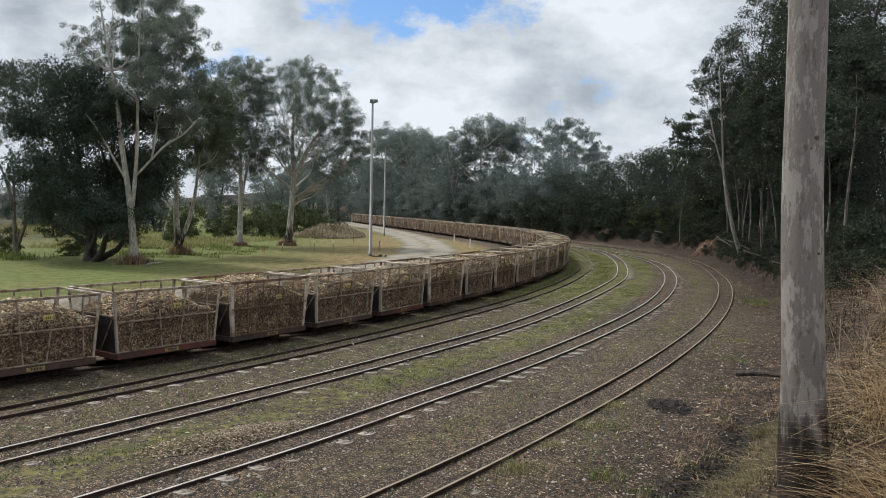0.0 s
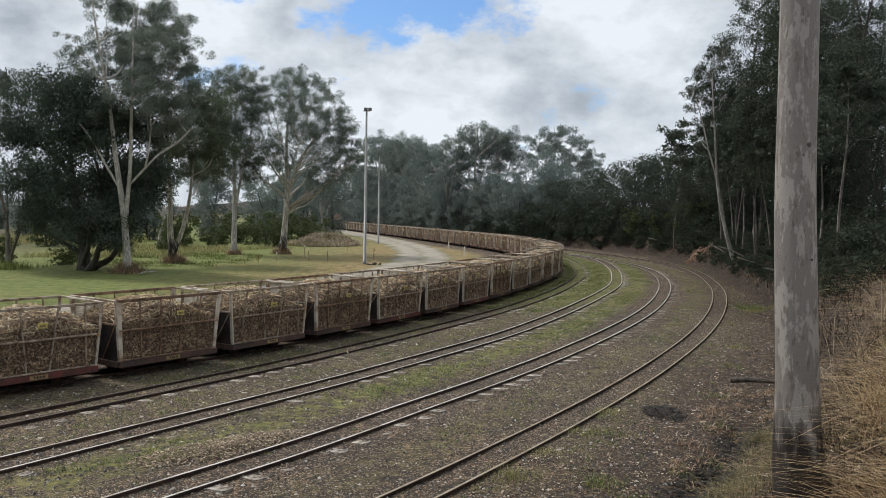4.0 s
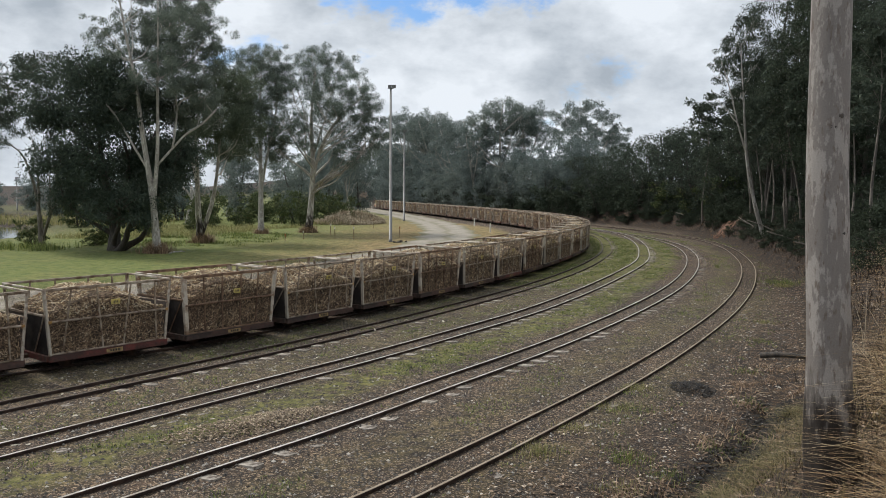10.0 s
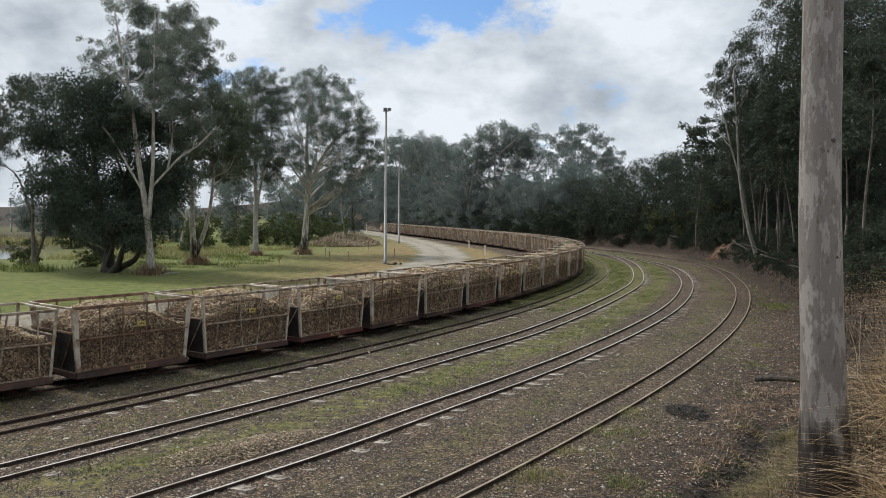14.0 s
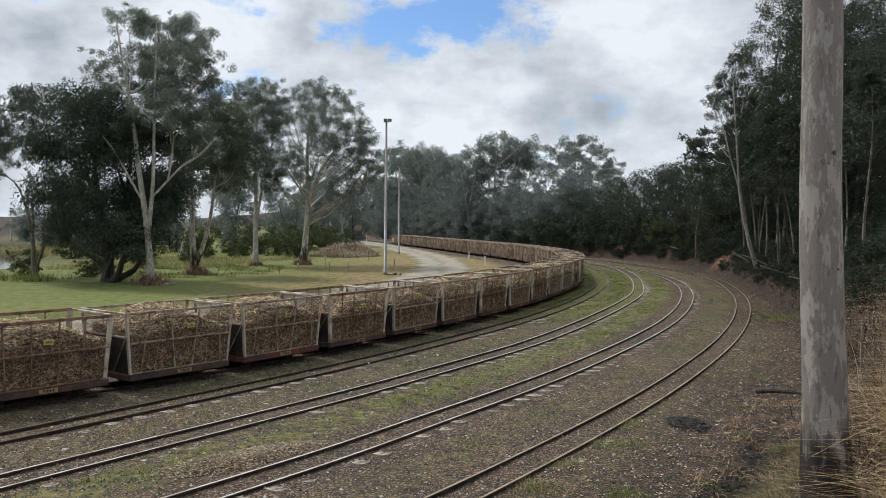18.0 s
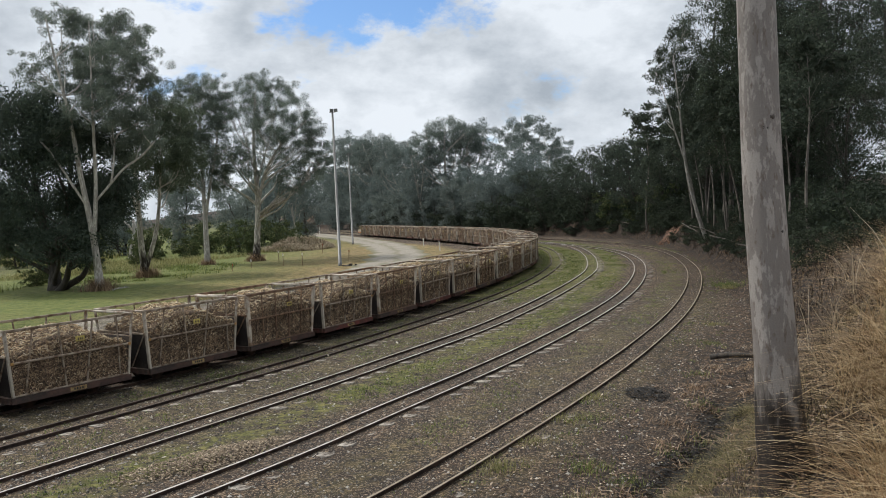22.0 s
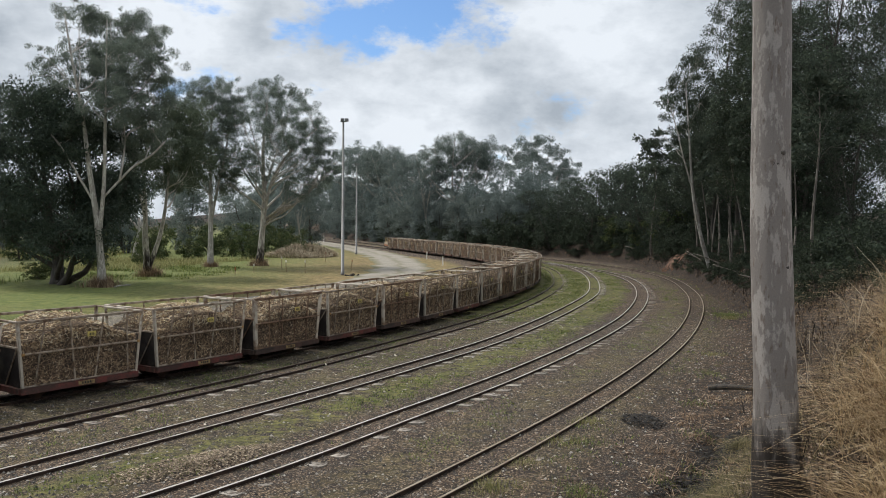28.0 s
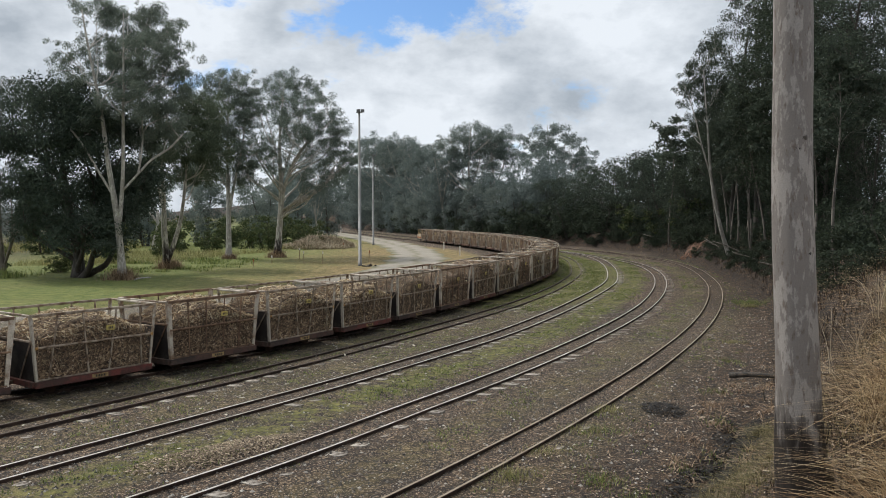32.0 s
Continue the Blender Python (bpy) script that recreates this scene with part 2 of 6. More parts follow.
def node_grey(nt, col):
    s = node(nt, "ShaderNodeSeparateColor")
    nt.links.new(col, s.inputs[0])
    return s.outputs[0]


def road_material():
    m, nt, b, co = begin("pale_gravel", 0.95)
    big, fine = noise_node(nt, co, 0.5, 5), noise_node(nt, co, 30, 5)
    c = ramp(nt, fine, [(0.25, (0.19, 0.165, 0.135)), (0.7, (0.42, 0.38, 0.33))])
    c = blend(nt, 0.7, c, ramp(nt, big, [(0.3, (0.72, 0.74, 0.66)), (0.65, (1.15, 1.12, 1.08))]), "MULTIPLY")
    across = attribute(nt, "across").outputs["Fac"]
    wob = mth(nt, "ADD", across, mth(nt, "MULTIPLY", mth(nt, "SUBTRACT", big, 0.5), 0.35))
    verge = ramp(nt, wob, [(0.06, (1, 1, 1)), (0.2, (0, 0, 0)), (0.42, (0.1, 0.1, 0.1)), (0.5, (0.7, 0.7, 0.7)), (0.58, (0.1, 0.1, 0.1)), (0.8, (0, 0, 0)), (0.94, (1, 1, 1))])
    c = blend(nt, verge, c, ramp(nt, noise_node(nt, co, 3.0, 8, 0.7), [(0.35, (0.085, 0.085, 0.04)), (0.65, (0.24, 0.215, 0.12))]))
    nt.links.new(c, b.inputs["Base Color"])
    bump(nt, b, fine, 0.4, 0.02)
    return m


def bark_material(name, pale, grey, brown, sooty=0.0, scale=1.0):
    """Smooth gum bark in patches, dark and rough towards a burnt foot."""
    m, nt, b, co = begin(name, 0.75)
    mp = node(nt, "ShaderNodeMapping")
    mp.inputs["Scale"].default_value = (scale * 2.2, scale * 2.2, scale * 0.75)
    nt.links.new(co, mp.inputs[0])
    v = mp.outputs[0]
    n1, n2, n3 = noise_node(nt, v, 2.2, 6, 0.62), noise_node(nt, v, 6.5, 5), noise_node(nt, co, 60 * scale, 5)
    c = blend(nt, ramp(nt, n1, [(0.525, (0, 0, 0)), (0.56, (1, 1, 1))]), grey, pale)
    n4 = noise_node(nt, v, 4.6, 6, 0.7)
    c = blend(nt, ramp(nt, n4, [(0.56, (0, 0, 0)), (0.60, (0.8, 0.8, 0.8))]), c, pale)
    c = blend(nt, ramp(nt, n2, [(0.56, (0, 0, 0)), (0.66, (0.75, 0.75, 0.75))]), c, brown)
    c = blend(nt, 0.5, c, ramp(nt, n3, [(0.3, (0.7, 0.7, 0.7)), (0.7, (1.2, 1.2, 1.2))]), "MULTIPLY")
    if sooty:
        z = node(nt, "ShaderNodeSeparateXYZ")
        nt.links.new(co, z.inputs[0])
        up = mth(nt, "ADD", z.outputs[2], mth(nt, "MULTIPLY", mth(nt, "SUBTRACT", n1, 0.5), sooty * 1.9))
        f = ramp(nt, mth(nt, "DIVIDE", up, sooty), [(0.5, (1, 1, 1)), (1.05, (0, 0, 0))])
        c = blend(nt, f, c, blend(nt, n2, (0.006, 0.005, 0.0045), (0.042, 0.030, 0.022)))
    nt.links.new(c, b.inputs["Base Color"])
    bump(nt, b, n2, 0.35, 0.02)
    return m


def mesh_screen(name, colour, open_part):
    """Wire mesh too fine to show its wires: a rusty sheet with most of it open."""
    m, nt, b, co = begin(name, 0.8, 0.2)
    n1 = noise_node(nt, co, 4.0, 5)
    nt.links.new(ramp(nt, n1, [(0.3, tuple(c * 0.6 for c in colour)), (0.7, tuple(c * 1.4 for c in colour))]), b.inputs["Base Color"])
    tr = node(nt, "ShaderNodeBsdfTransparent")
    mx = node(nt, "ShaderNodeMixShader")
    f = ramp(nt, noise_node(nt, co, 2.2, 3), [(0.3, (max(0, open_part - 0.12),) * 3), (0.7, (min(1, open_part + 0.12),) * 3)])
    nt.links.new(f, mx.inputs[0])
    nt.links.new(b.outputs[0], mx.inputs[1])
    nt.links.new(tr.outputs[0], mx.inputs[2])
    nt.links.new(mx.outputs[0], nt.nodes["Material Output"].inputs[0])
    return m


def islands(name, stops, rough=0.85, glow=0.0):
    """Loose bits: each piece takes one of the colours."""
    m, nt, b, co = begin(name, rough)
    rnd = node(nt, "ShaderNodeNewGeometry").outputs["Random Per Island"]
    c = ramp(nt, rnd, stops)
    c = blend(nt, 0.5, c, ramp(nt, noise_node(nt, co, 9.0, 4), [(0.3, (0.65, 0.65, 0.65)), (0.7, (1.25, 1.25, 1.25))]), "MULTIPLY")
    nt.links.new(c, b.inputs["Base Color"])
    if glow:
        tr = node(nt, "ShaderNodeBsdfTranslucent")
        nt.links.new(c, tr.inputs[0])
        mx = node(nt, "ShaderNodeMixShader")
        mx.inputs[0].default_value = glow
        nt.links.new(b.outputs[0], mx.inputs[1])
        nt.links.new(tr.outputs[0], mx.inputs[2])
        nt.links.new(mx.outputs[0], nt.nodes["Material Output"].inputs[0])
    return m


def cane_bed():
    """The packed mass of chopped cane: short pale and dark pieces lying all ways."""
    m, nt, b, co = begin("packed_cane", 0.9)
    mp = node(nt, "ShaderNodeMapping")
    mp.inputs["Rotation"].default_value, mp.inputs["Scale"].default_value = (0.4, 0.7, 0.5), (1, 2.6, 1.7)
    nt.links.new(co, mp.inputs[0])
    v1 = cells(nt, mp.outputs[0], 24)
    tone = ramp(nt, node_grey(nt, v1.outputs["Color"]), [(0.1, (0.040, 0.027, 0.018)), (0.55, (0.132, 0.087, 0.054)), (0.85, (0.29, 0.20, 0.122)), (1.0, (0.52, 0.40, 0.26))])
    tone = blend(nt, 0.6, tone, ramp(nt, noise_node(nt, co, 2.5, 4), [(0.35, (0.6, 0.6, 0.6)), (0.65, (1.25, 1.2, 1.15))]), "MULTIPLY")
    nt.links.new(tone, b.inputs["Base Color"])
    bump(nt, b, v1.outputs["Distance"], 0.7, 0.03)
    return m


M_GROUND = ground_material()
M_ROAD = road_material()
M_RAIL = worn("rusty_rail", (0.066, 0.038, 0.027), (0.032, 0.021, 0.017), 6, 0.5, 0.85, 0.1)
# the worn head's sky glint is put into a pale, hardly metallic colour
M_SHINE = worn("painted_shine_railhead", (0.72, 0.68, 0.62), (0.40, 0.34, 0.28), 2, 0.45, 0.4, 0.15, vary=0.1)
M_DULL = worn("dull_railhead", (0.38, 0.31, 0.225), (0.24, 0.18, 0.125), 2, 0.4, 0.55, 0.1, vary=0.1)
M_SLEEPER = worn("weathered_sleeper", (0.50, 0.46, 0.40), (0.13, 0.105, 0.085), 7, 0.45, 0.9, vary=0.6)
# sleeper colour blackened to stand in for the shade under the train
M_SHADETIE = worn("train_shade_sleeper", (0.055, 0.045, 0.038), (0.025, 0.021, 0.018), 6, 0.5, 0.85)
M_DARKHEAD = worn("rusty_railhead", (0.12, 0.088, 0.066), (0.06, 0.042, 0.032), 2, 0.4, 0.6, 0.1, vary=0.1)
M_GALV = worn("dirty_galvanised_steel", (0.55, 0.50, 0.425), (0.23, 0.16, 0.105), 3.5, 0.42, 0.65, 0.25)
M_BARS = worn("weathered_steel_bars", (0.41, 0.345, 0.27), (0.16, 0.105, 0.066), 4, 0.48, 0.7, 0.2)
M_FRAME = worn("rust_brown_frame", (0.27, 0.170, 0.105), (0.12, 0.072, 0.048), 4, 0.5, 0.8, 0.15)
M_RUST = worn("rusted_steel", (0.105, 0.062, 0.042), (0.05, 0.033, 0.026), 5, 0.5, 0.85, 0.15)
M_POST = worn("pale_painted_post", (0.60, 0.54, 0.45), (0.27, 0.18, 0.115), 3, 0.45, 0.75)
M_RED = worn("red_painted_sill", (0.165, 0.040, 0.032), (0.070, 0.036, 0.028), 3, 0.6, 0.75)
M_BROWN = worn("brown_painted_sill", (0.095, 0.050, 0.038), (0.045, 0.032, 0.027), 3, 0.5, 0.75)
M_SHEET = worn("dark_end_sheet", (0.055, 0.042, 0.035), (0.028, 0.022, 0.020), 3, 0.5, 0.85)
M_SCREEN = mesh_screen("wire_mesh_grey", (0.15, 0.105, 0.072), 0.93)
M_SCREENR = mesh_screen("wire_mesh_rusty", (0.14, 0.092, 0.062), 0.89)
M_YELLOW = worn("yellow_plate", (0.60, 0.49, 0.14), (0.36, 0.28, 0.11), 8, 0.35, 0.5)
M_OCHRE = worn("faded_plate", (0.42, 0.30, 0.12), (0.20, 0.13, 0.065), 10, 0.5, 0.7)
M_BLACK = worn("black_marking", (0.02, 0.02, 0.02), (0.04, 0.035, 0.03), 8, 0.4, 0.7)
M_ORANGE = worn("orange_paint", (0.50, 0.13, 0.02), (0.25, 0.08, 0.03), 4, 0.4, 0.5)
M_MARK = worn("amber_marker", (0.36, 0.20, 0.06), (0.22, 0.14, 0.06), 8, 0.4, 0.5)
M_CREAM = worn("cream_paint", (0.55, 0.47, 0.34), (0.30, 0.24, 0.17), 4, 0.4, 0.5)
M_GLASS = worn("dark_window", (0.012, 0.014, 0.016), (0.02, 0.022, 0.025), 4, 0.3, 0.12)
M_POLE = worn("grey_steel_pole", (0.19, 0.195, 0.195), (0.14, 0.135, 0.13), 2, 0.4, 0.55, 0.3, stretch=(1, 1, 0.2))
M_WHITE = worn("white_painted_timber", (0.88, 0.86, 0.80), (0.66, 0.62, 0.55), 6, 0.3, 0.8, vary=0.1)
M_STAKE = worn("timber_stake", (0.34, 0.25, 0.15), (0.2, 0.14, 0.09), 6, 0.5, 0.85)
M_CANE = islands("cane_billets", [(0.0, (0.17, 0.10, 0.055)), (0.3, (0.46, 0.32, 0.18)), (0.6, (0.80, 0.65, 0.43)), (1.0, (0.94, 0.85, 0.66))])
# same cane in darker tones: the shade on the wagon flanks is coloured in
M_CANESHADE = islands("shaded_flank_billets", [(0.0, (0.085, 0.056, 0.036)), (0.5, (0.27, 0.18, 0.11)), (0.85, (0.54, 0.39, 0.24)), (1.0, (0.82, 0.69, 0.50))])
M_CANEBED = cane_bed()
M_GUMLEAF = leafy("gum_leaves", (0.125, 0.155, 0.138), (0.162, 0.194, 0.17), (0.21, 0.24, 0.205), glow=0.54)
M_DARKLEAF = leafy("dense_dark_leaves", (0.030, 0.042, 0.030), (0.044, 0.060, 0.040), (0.068, 0.084, 0.053), glow=0.25)
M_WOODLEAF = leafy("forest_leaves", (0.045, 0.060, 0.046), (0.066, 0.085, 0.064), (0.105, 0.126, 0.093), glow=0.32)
# distant haze is put into this paler, bluer leaf colour
M_HAZELEAF = leafy("hazed_forest_leaves", (0.15, 0.186, 0.184), (0.188, 0.225, 0.218), (0.24, 0.272, 0.256), glow=0.52)
M_OLIVELEAF = leafy("olive_gum_leaves", (0.080, 0.102, 0.070), (0.110, 0.136, 0.090), (0.155, 0.178, 0.115), glow=0.45)
M_SHADELEAF = leafy("shade_tree_leaves", (0.045, 0.063, 0.052), (0.066, 0.088, 0.070), (0.10, 0.124, 0.095), glow=0.3)
M_SHRUB = leafy("shrub_leaves", (0.034, 0.052, 0.022), (0.080, 0.108, 0.044), (0.18, 0.19, 0.09))
M_BARK = bark_material("pale_gum_bark", (0.47, 0.445, 0.40), (0.30, 0.28, 0.25), (0.13, 0.105, 0.085))
M_BARKBURNT = bark_material("gum_bark_burnt_foot", (0.52, 0.49, 0.43), (0.33, 0.305, 0.27), (0.14, 0.11, 0.085), sooty=2.2)
M_SAPBARK = bark_material("grey_sapling_bark", (0.22, 0.195, 0.165), (0.12, 0.104, 0.088), (0.07, 0.056, 0.043))
M_DARKBARK = bark_material("dark_bark", (0.075, 0.062, 0.05), (0.045, 0.038, 0.032), (0.03, 0.024, 0.02))
M_NEARBARK = bark_material("mottled_near_bark", (0.345, 0.312, 0.283), (0.215, 0.190, 0.171), (0.125, 0.090, 0.070), sooty=0.75, scale=1.6)
M_HAY = islands("dry_grass", [(0.0, (0.085, 0.047, 0.022)), (0.4, (0.215, 0.118, 0.052)), (0.75, (0.41, 0.26, 0.125)), (1.0, (0.72, 0.54, 0.31))], glow=0.25)
M_TUFT = islands("green_tufts", [(0.0, (0.05, 0.07, 0.016)), (0.5, (0.14, 0.185, 0.045)), (1.0, (0.31, 0.33, 0.11))], glow=0.25)
M_TALL = islands("tall_pale_grass", [(0.0, (0.135, 0.14, 0.045)), (0.5, (0.26, 0.25, 0.095)), (1.0, (0.46, 0.41, 0.21))], glow=0.3)
M_CHIP = islands("stones_and_chips", [(0.0, (0.025, 0.022, 0.02)), (0.5, (0.09, 0.08, 0.07)), (0.82, (0.23, 0.205, 0.175)), (1.0, (0.54, 0.50, 0.44))])
M_LITTER = islands("leaf_litter", [(0.0, (0.042, 0.027, 0.018)), (0.5, (0.16, 0.104, 0.064)), (0.8, (0.33, 0.235, 0.158)), (1.0, (0.66, 0.57, 0.46))])
M_PALECHIP = islands("pale_cane_scraps", [(0.0, (0.26, 0.22, 0.16)), (1.0, (0.62, 0.57, 0.47))])
M_BRUSH = islands("bleached_brush", [(0.0, (0.16, 0.12, 0.08)), (0.5, (0.40, 0.33, 0.23)), (1.0, (0.66, 0.58, 0.44))], glow=0.2)
M_RING = islands("russet_dead_grass", [(0.0, (0.09, 0.056, 0.036)), (0.5, (0.25, 0.165, 0.105)), (1.0, (0.50, 0.37, 0.25))], glow=0.2)
M_TUSSOCK = islands("olive_tussock", [(0.0, (0.035, 0.034, 0.014)), (0.5, (0.12, 0.105, 0.042)), (1.0, (0.38, 0.31, 0.15))], glow=0.25)
M_STRAWPALE = islands("bleached_straw", [(0.0, (0.16, 0.10, 0.048)), (0.5, (0.40, 0.28, 0.145)), (1.0, (0.78, 0.62, 0.39))], glow=0.3)
M_DEAD = islands("dead_stalks", [(0.0, (0.014, 0.010, 0.007)), (0.6, (0.050, 0.034, 0.021)), (1.0, (0.17, 0.115, 0.068))])
M_STRAW = islands("tan_straw", [(0.0, (0.085, 0.060, 0.040)), (0.6, (0.24, 0.175, 0.115)), (1.0, (0.56, 0.455, 0.32))])
M_SOIL = islands("dark_fines", [(0.0, (0.006, 0.005, 0.0045)), (0.9, (0.026, 0.022, 0.019)), (1.0, (0.09, 0.08, 0.07))])
M_CLAY = worn("bare_clay", (0.185, 0.095, 0.055), (0.075, 0.045, 0.030), 2.0, 0.5, 0.95, fine=15)

# ---------------------------------------------------------------- helpers for shapes


def fast_mesh(name, verts, faces, mat, smooth=False):
    """A mesh from arrays: verts (n, 3), faces (m, 3 or 4)."""
    verts, faces = np.asarray(verts, dtype=np.float32), np.asarray(faces, dtype=np.int32)
    me = bpy.data.meshes.new(name)
    me.vertices.add(len(verts))
    me.vertices.foreach_set("co", verts.ravel())
    m, k = faces.shape
    me.loops.add(m * k)
    me.loops.foreach_set("vertex_index", faces.ravel())
    me.polygons.add(m)
    me.polygons.foreach_set("loop_start", np.arange(0, m * k, k, dtype=np.int32))
    me.polygons.foreach_set("use_smooth", np.full(m, smooth))
    me.update(calc_edges=True)
    me.validate()
    if mat:
        me.materials.append(mat)
    return me


class Build:
    """Collects quads of several shapes into one mesh."""

    def __init__(self):
        self.v, self.f, self.n = [], [], 0

    def add(self, verts, faces):
        verts = np.asarray(verts, dtype=float)
        self.v.append(verts)
        self.f.append(np.asarray(faces, dtype=int) + self.n)
        self.n += len(verts)
        return self

    def bar(self, a, b, w, d, up=(0, 0, 1), bevel=0.0, taper=1.0):
        """A beam from a to b, w wide across, d deep along `up`; its end may taper."""
        a, b, up = np.array(a, float), np.array(b, float), np.array(up, float)
        t = b - a
        t /= np.linalg.norm(t)
        side = np.cross(t, up)
        side /= np.linalg.norm(side)
        u = np.cross(side, t)
        c = bevel if bevel else min(w, d) * 0.18
        ring = [(-w / 2 + c, -d / 2), (w / 2 - c, -d / 2), (w / 2, -d / 2 + c), (w / 2, d / 2 - c), (w / 2 - c, d / 2), (-w / 2 + c, d / 2), (-w / 2, d / 2 - c), (-w / 2, -d / 2 + c)]
        vs = [a + side * x + u * y for x, y in ring] + [b + side * x * taper + u * y * taper for x, y in ring]
        fs = [(i, (i + 1) % 8, 8 + (i + 1) % 8, 8 + i) for i in range(8)]
        fs += [(3, 2, 1, 0), (7, 4, 3, 0), (7, 6, 5, 4), (8, 9, 10, 11), (8, 11, 12, 15), (12, 13, 14, 15)]
        return self.add(vs, fs)

    def box(self, x0, x1, y0, y1, z0, z1, bevel=0.0):
        c = bevel if bevel else 0.12 * min(x1 - x0, y1 - y0, z1 - z0)
        return self.bar(((x0 + x1) / 2, (y0 + y1) / 2, z0), ((x0 + x1) / 2, (y0 + y1) / 2, z1), x1 - x0, y1 - y0, (0, 1, 0), c)

    def tube(self, pts, radii, sides=8, caps=True):
        pts = np.asarray(pts, float)
        n = len(pts)
        tan = np.gradient(pts, axis=0)
        tan /= np.linalg.norm(tan, axis=1)[:, None] + 1e-9
        ref = np.where(np.abs(tan[:, 2:3]) > 0.9, np.array([[1.0, 0, 0]]), np.array([[0, 0, 1.0]]))
        if abs(tan[0, 2]) > 0.7:
            ref = np.tile([[1.0, 0.0, 0.0]], (n, 1))
        s = np.cross(tan, ref)
        s /= np.linalg.norm(s, axis=1)[:, None] + 1e-9
        u = np.cross(s, tan)
        ang = np.linspace(0, 2 * np.pi, sides, endpoint=False)
        rad = np.asarray(radii, float).reshape(n, -1)
        vs = pts[:, None] + rad[:, :, None] * (np.cos(ang)[None, :, None] * s[:, None] + np.sin(ang)[None, :, None] * u[:, None])
        fs = []
        for i in range(n - 1):
            for j in range(sides):
                k = (j + 1) % sides
                fs.append((i * sides + j, i * sides + k, (i + 1) * sides + k, (i + 1) * sides + j))
        vs = vs.reshape(-1, 3)
        if caps:
            vs = np.vstack([vs, pts[0], pts[-1]])
            for j in range(0, sides, 2):
                k, l = (j + 1) % sides, (j + 2) % sides
                fs.append((n * sides, l, k, j))
                o = (n - 1) * sides
                fs.append((n * sides + 1, o + j, o + k, o + l))
        return self.add(vs, fs)

    def mesh(self, name, mat, smooth=False):
        return fast_mesh(name, np.vstack(self.v), np.vstack(self.f), mat, smooth)


def part(name, me, parent, label=""):
    ob = new(name, me)
    ob.parent = parent
    if label:
        ob["label"] = label
    return ob


def empty(name, m):
    ob = new(name)
    ob.empty_display_size = 0.3
    ob.matrix_basis = m
    return ob


def curve_through(points, step=0.5):
    """A smooth line through a few plan points, in even steps; returns places and headings."""
    c = np.array(points, float)
    q = np.vstack([2 * c[0] - c[1], c, 2 * c[-1] - c[-2]])
    out = []
    for i in range(1, len(q) - 2):
        p0, p1, p2, p3 = q[i - 1:i + 3]
        t1 = np.hypot(*(p1 - p0)) ** 0.5
        t2 = t1 + np.hypot(*(p2 - p1)) ** 0.5
        t3 = t2 + np.hypot(*(p3 - p2)) ** 0.5
        for u in np.linspace(t1, t2, 40, endpoint=False):
            a1, a2, a3 = (t1 - u) / t1 * p0 + u / t1 * p1, (t2 - u) / (t2 - t1) * p1 + (u - t1) / (t2 - t1) * p2, (t3 - u) / (t3 - t2) * p2 + (u - t2) / (t3 - t2) * p3
            b1, b2 = (t2 - u) / t2 * a1 + u / t2 * a2, (t3 - u) / (t3 - t1) * a2 + (u - t1) / (t3 - t1) * a3
            out.append((t2 - u) / (t2 - t1) * b1 + (u - t1) / (t2 - t1) * b2)
    out = np.array(out + [c[-1]])
    s = np.r_[0, np.cumsum(np.hypot(*np.diff(out, axis=0).T))]
    e = np.arange(0, s[-1], step)
    xy = np.stack([np.interp(e, s, out[:, 0]), np.interp(e, s, out[:, 1])], 1)
    k = np.hanning(13)
    k /= k.sum()
    pad = np.vstack([2 * xy[0] - xy[6:0:-1], xy, 2 * xy[-1] - xy[-2:-8:-1]])
    xy = np.stack([np.convolve(pad[:, 0], k, "valid"), np.convolve(pad[:, 1], k, "valid")], 1)
    tan = np.gradient(xy, axis=0)
    tan /= np.hypot(*tan.T)[:, None]
    return xy, tan


def beside(line, off):
    """The line moved sideways, to its right."""
    xy, tan = line
    return xy + np.stack([tan[:, 1], -tan[:, 0]], 1) * off


def distance_to(pts, line):
    """Distance of plan points to a line, and the signed side (right is positive)."""
    best, side = np.full(len(pts), 1e9), np.zeros(len(pts))
    for a, b in zip(line[:-1], line[1:]):
        ab = b - a
        u = np.clip(((pts - a) @ ab) / (ab @ ab), 0, 1)
        d = pts - (a + u[:, None] * ab)
        r = np.hypot(d[:, 0], d[:, 1])
        m = r < best
        best[m] = r[m]
        side[m] = np.sign(ab[1] * d[m, 0] - ab[0] * d[m, 1])
    return best, side


# ---------------------------------------------------------------- plan of the yard
# track 0 carries the train; the others lie outside its curve
LINE0 = curve_through([(-32, -5.5), (-21.7, 5.0), (-13.45, 13.55), (-6.13, 22.92), (-0.31, 33.2), (4.24, 44.23), (7.54, 55.6), (8.91, 67.35), (8.61, 79.2), (6.96, 91.0), (4.1, 102.6), (-2.0, 125), (-8.6, 148), (-19.2, 184), (-30, 221), (-42, 262)])
LINE1 = curve_through([(-22, -5.5), (-16, 3.3), (-8.27, 15.15), (-6.15, 18.37), (-3.5, 22.6), (-1.5, 26.2), (3.0, 35.2), (6.34, 43.7), (9.6, 54.9), (11.1, 63.5), (12.2, 73), (12.2, 83), (10.6, 95), (6.0, 112), (0.7, 131), (-6.2, 155), (-20, 204)])
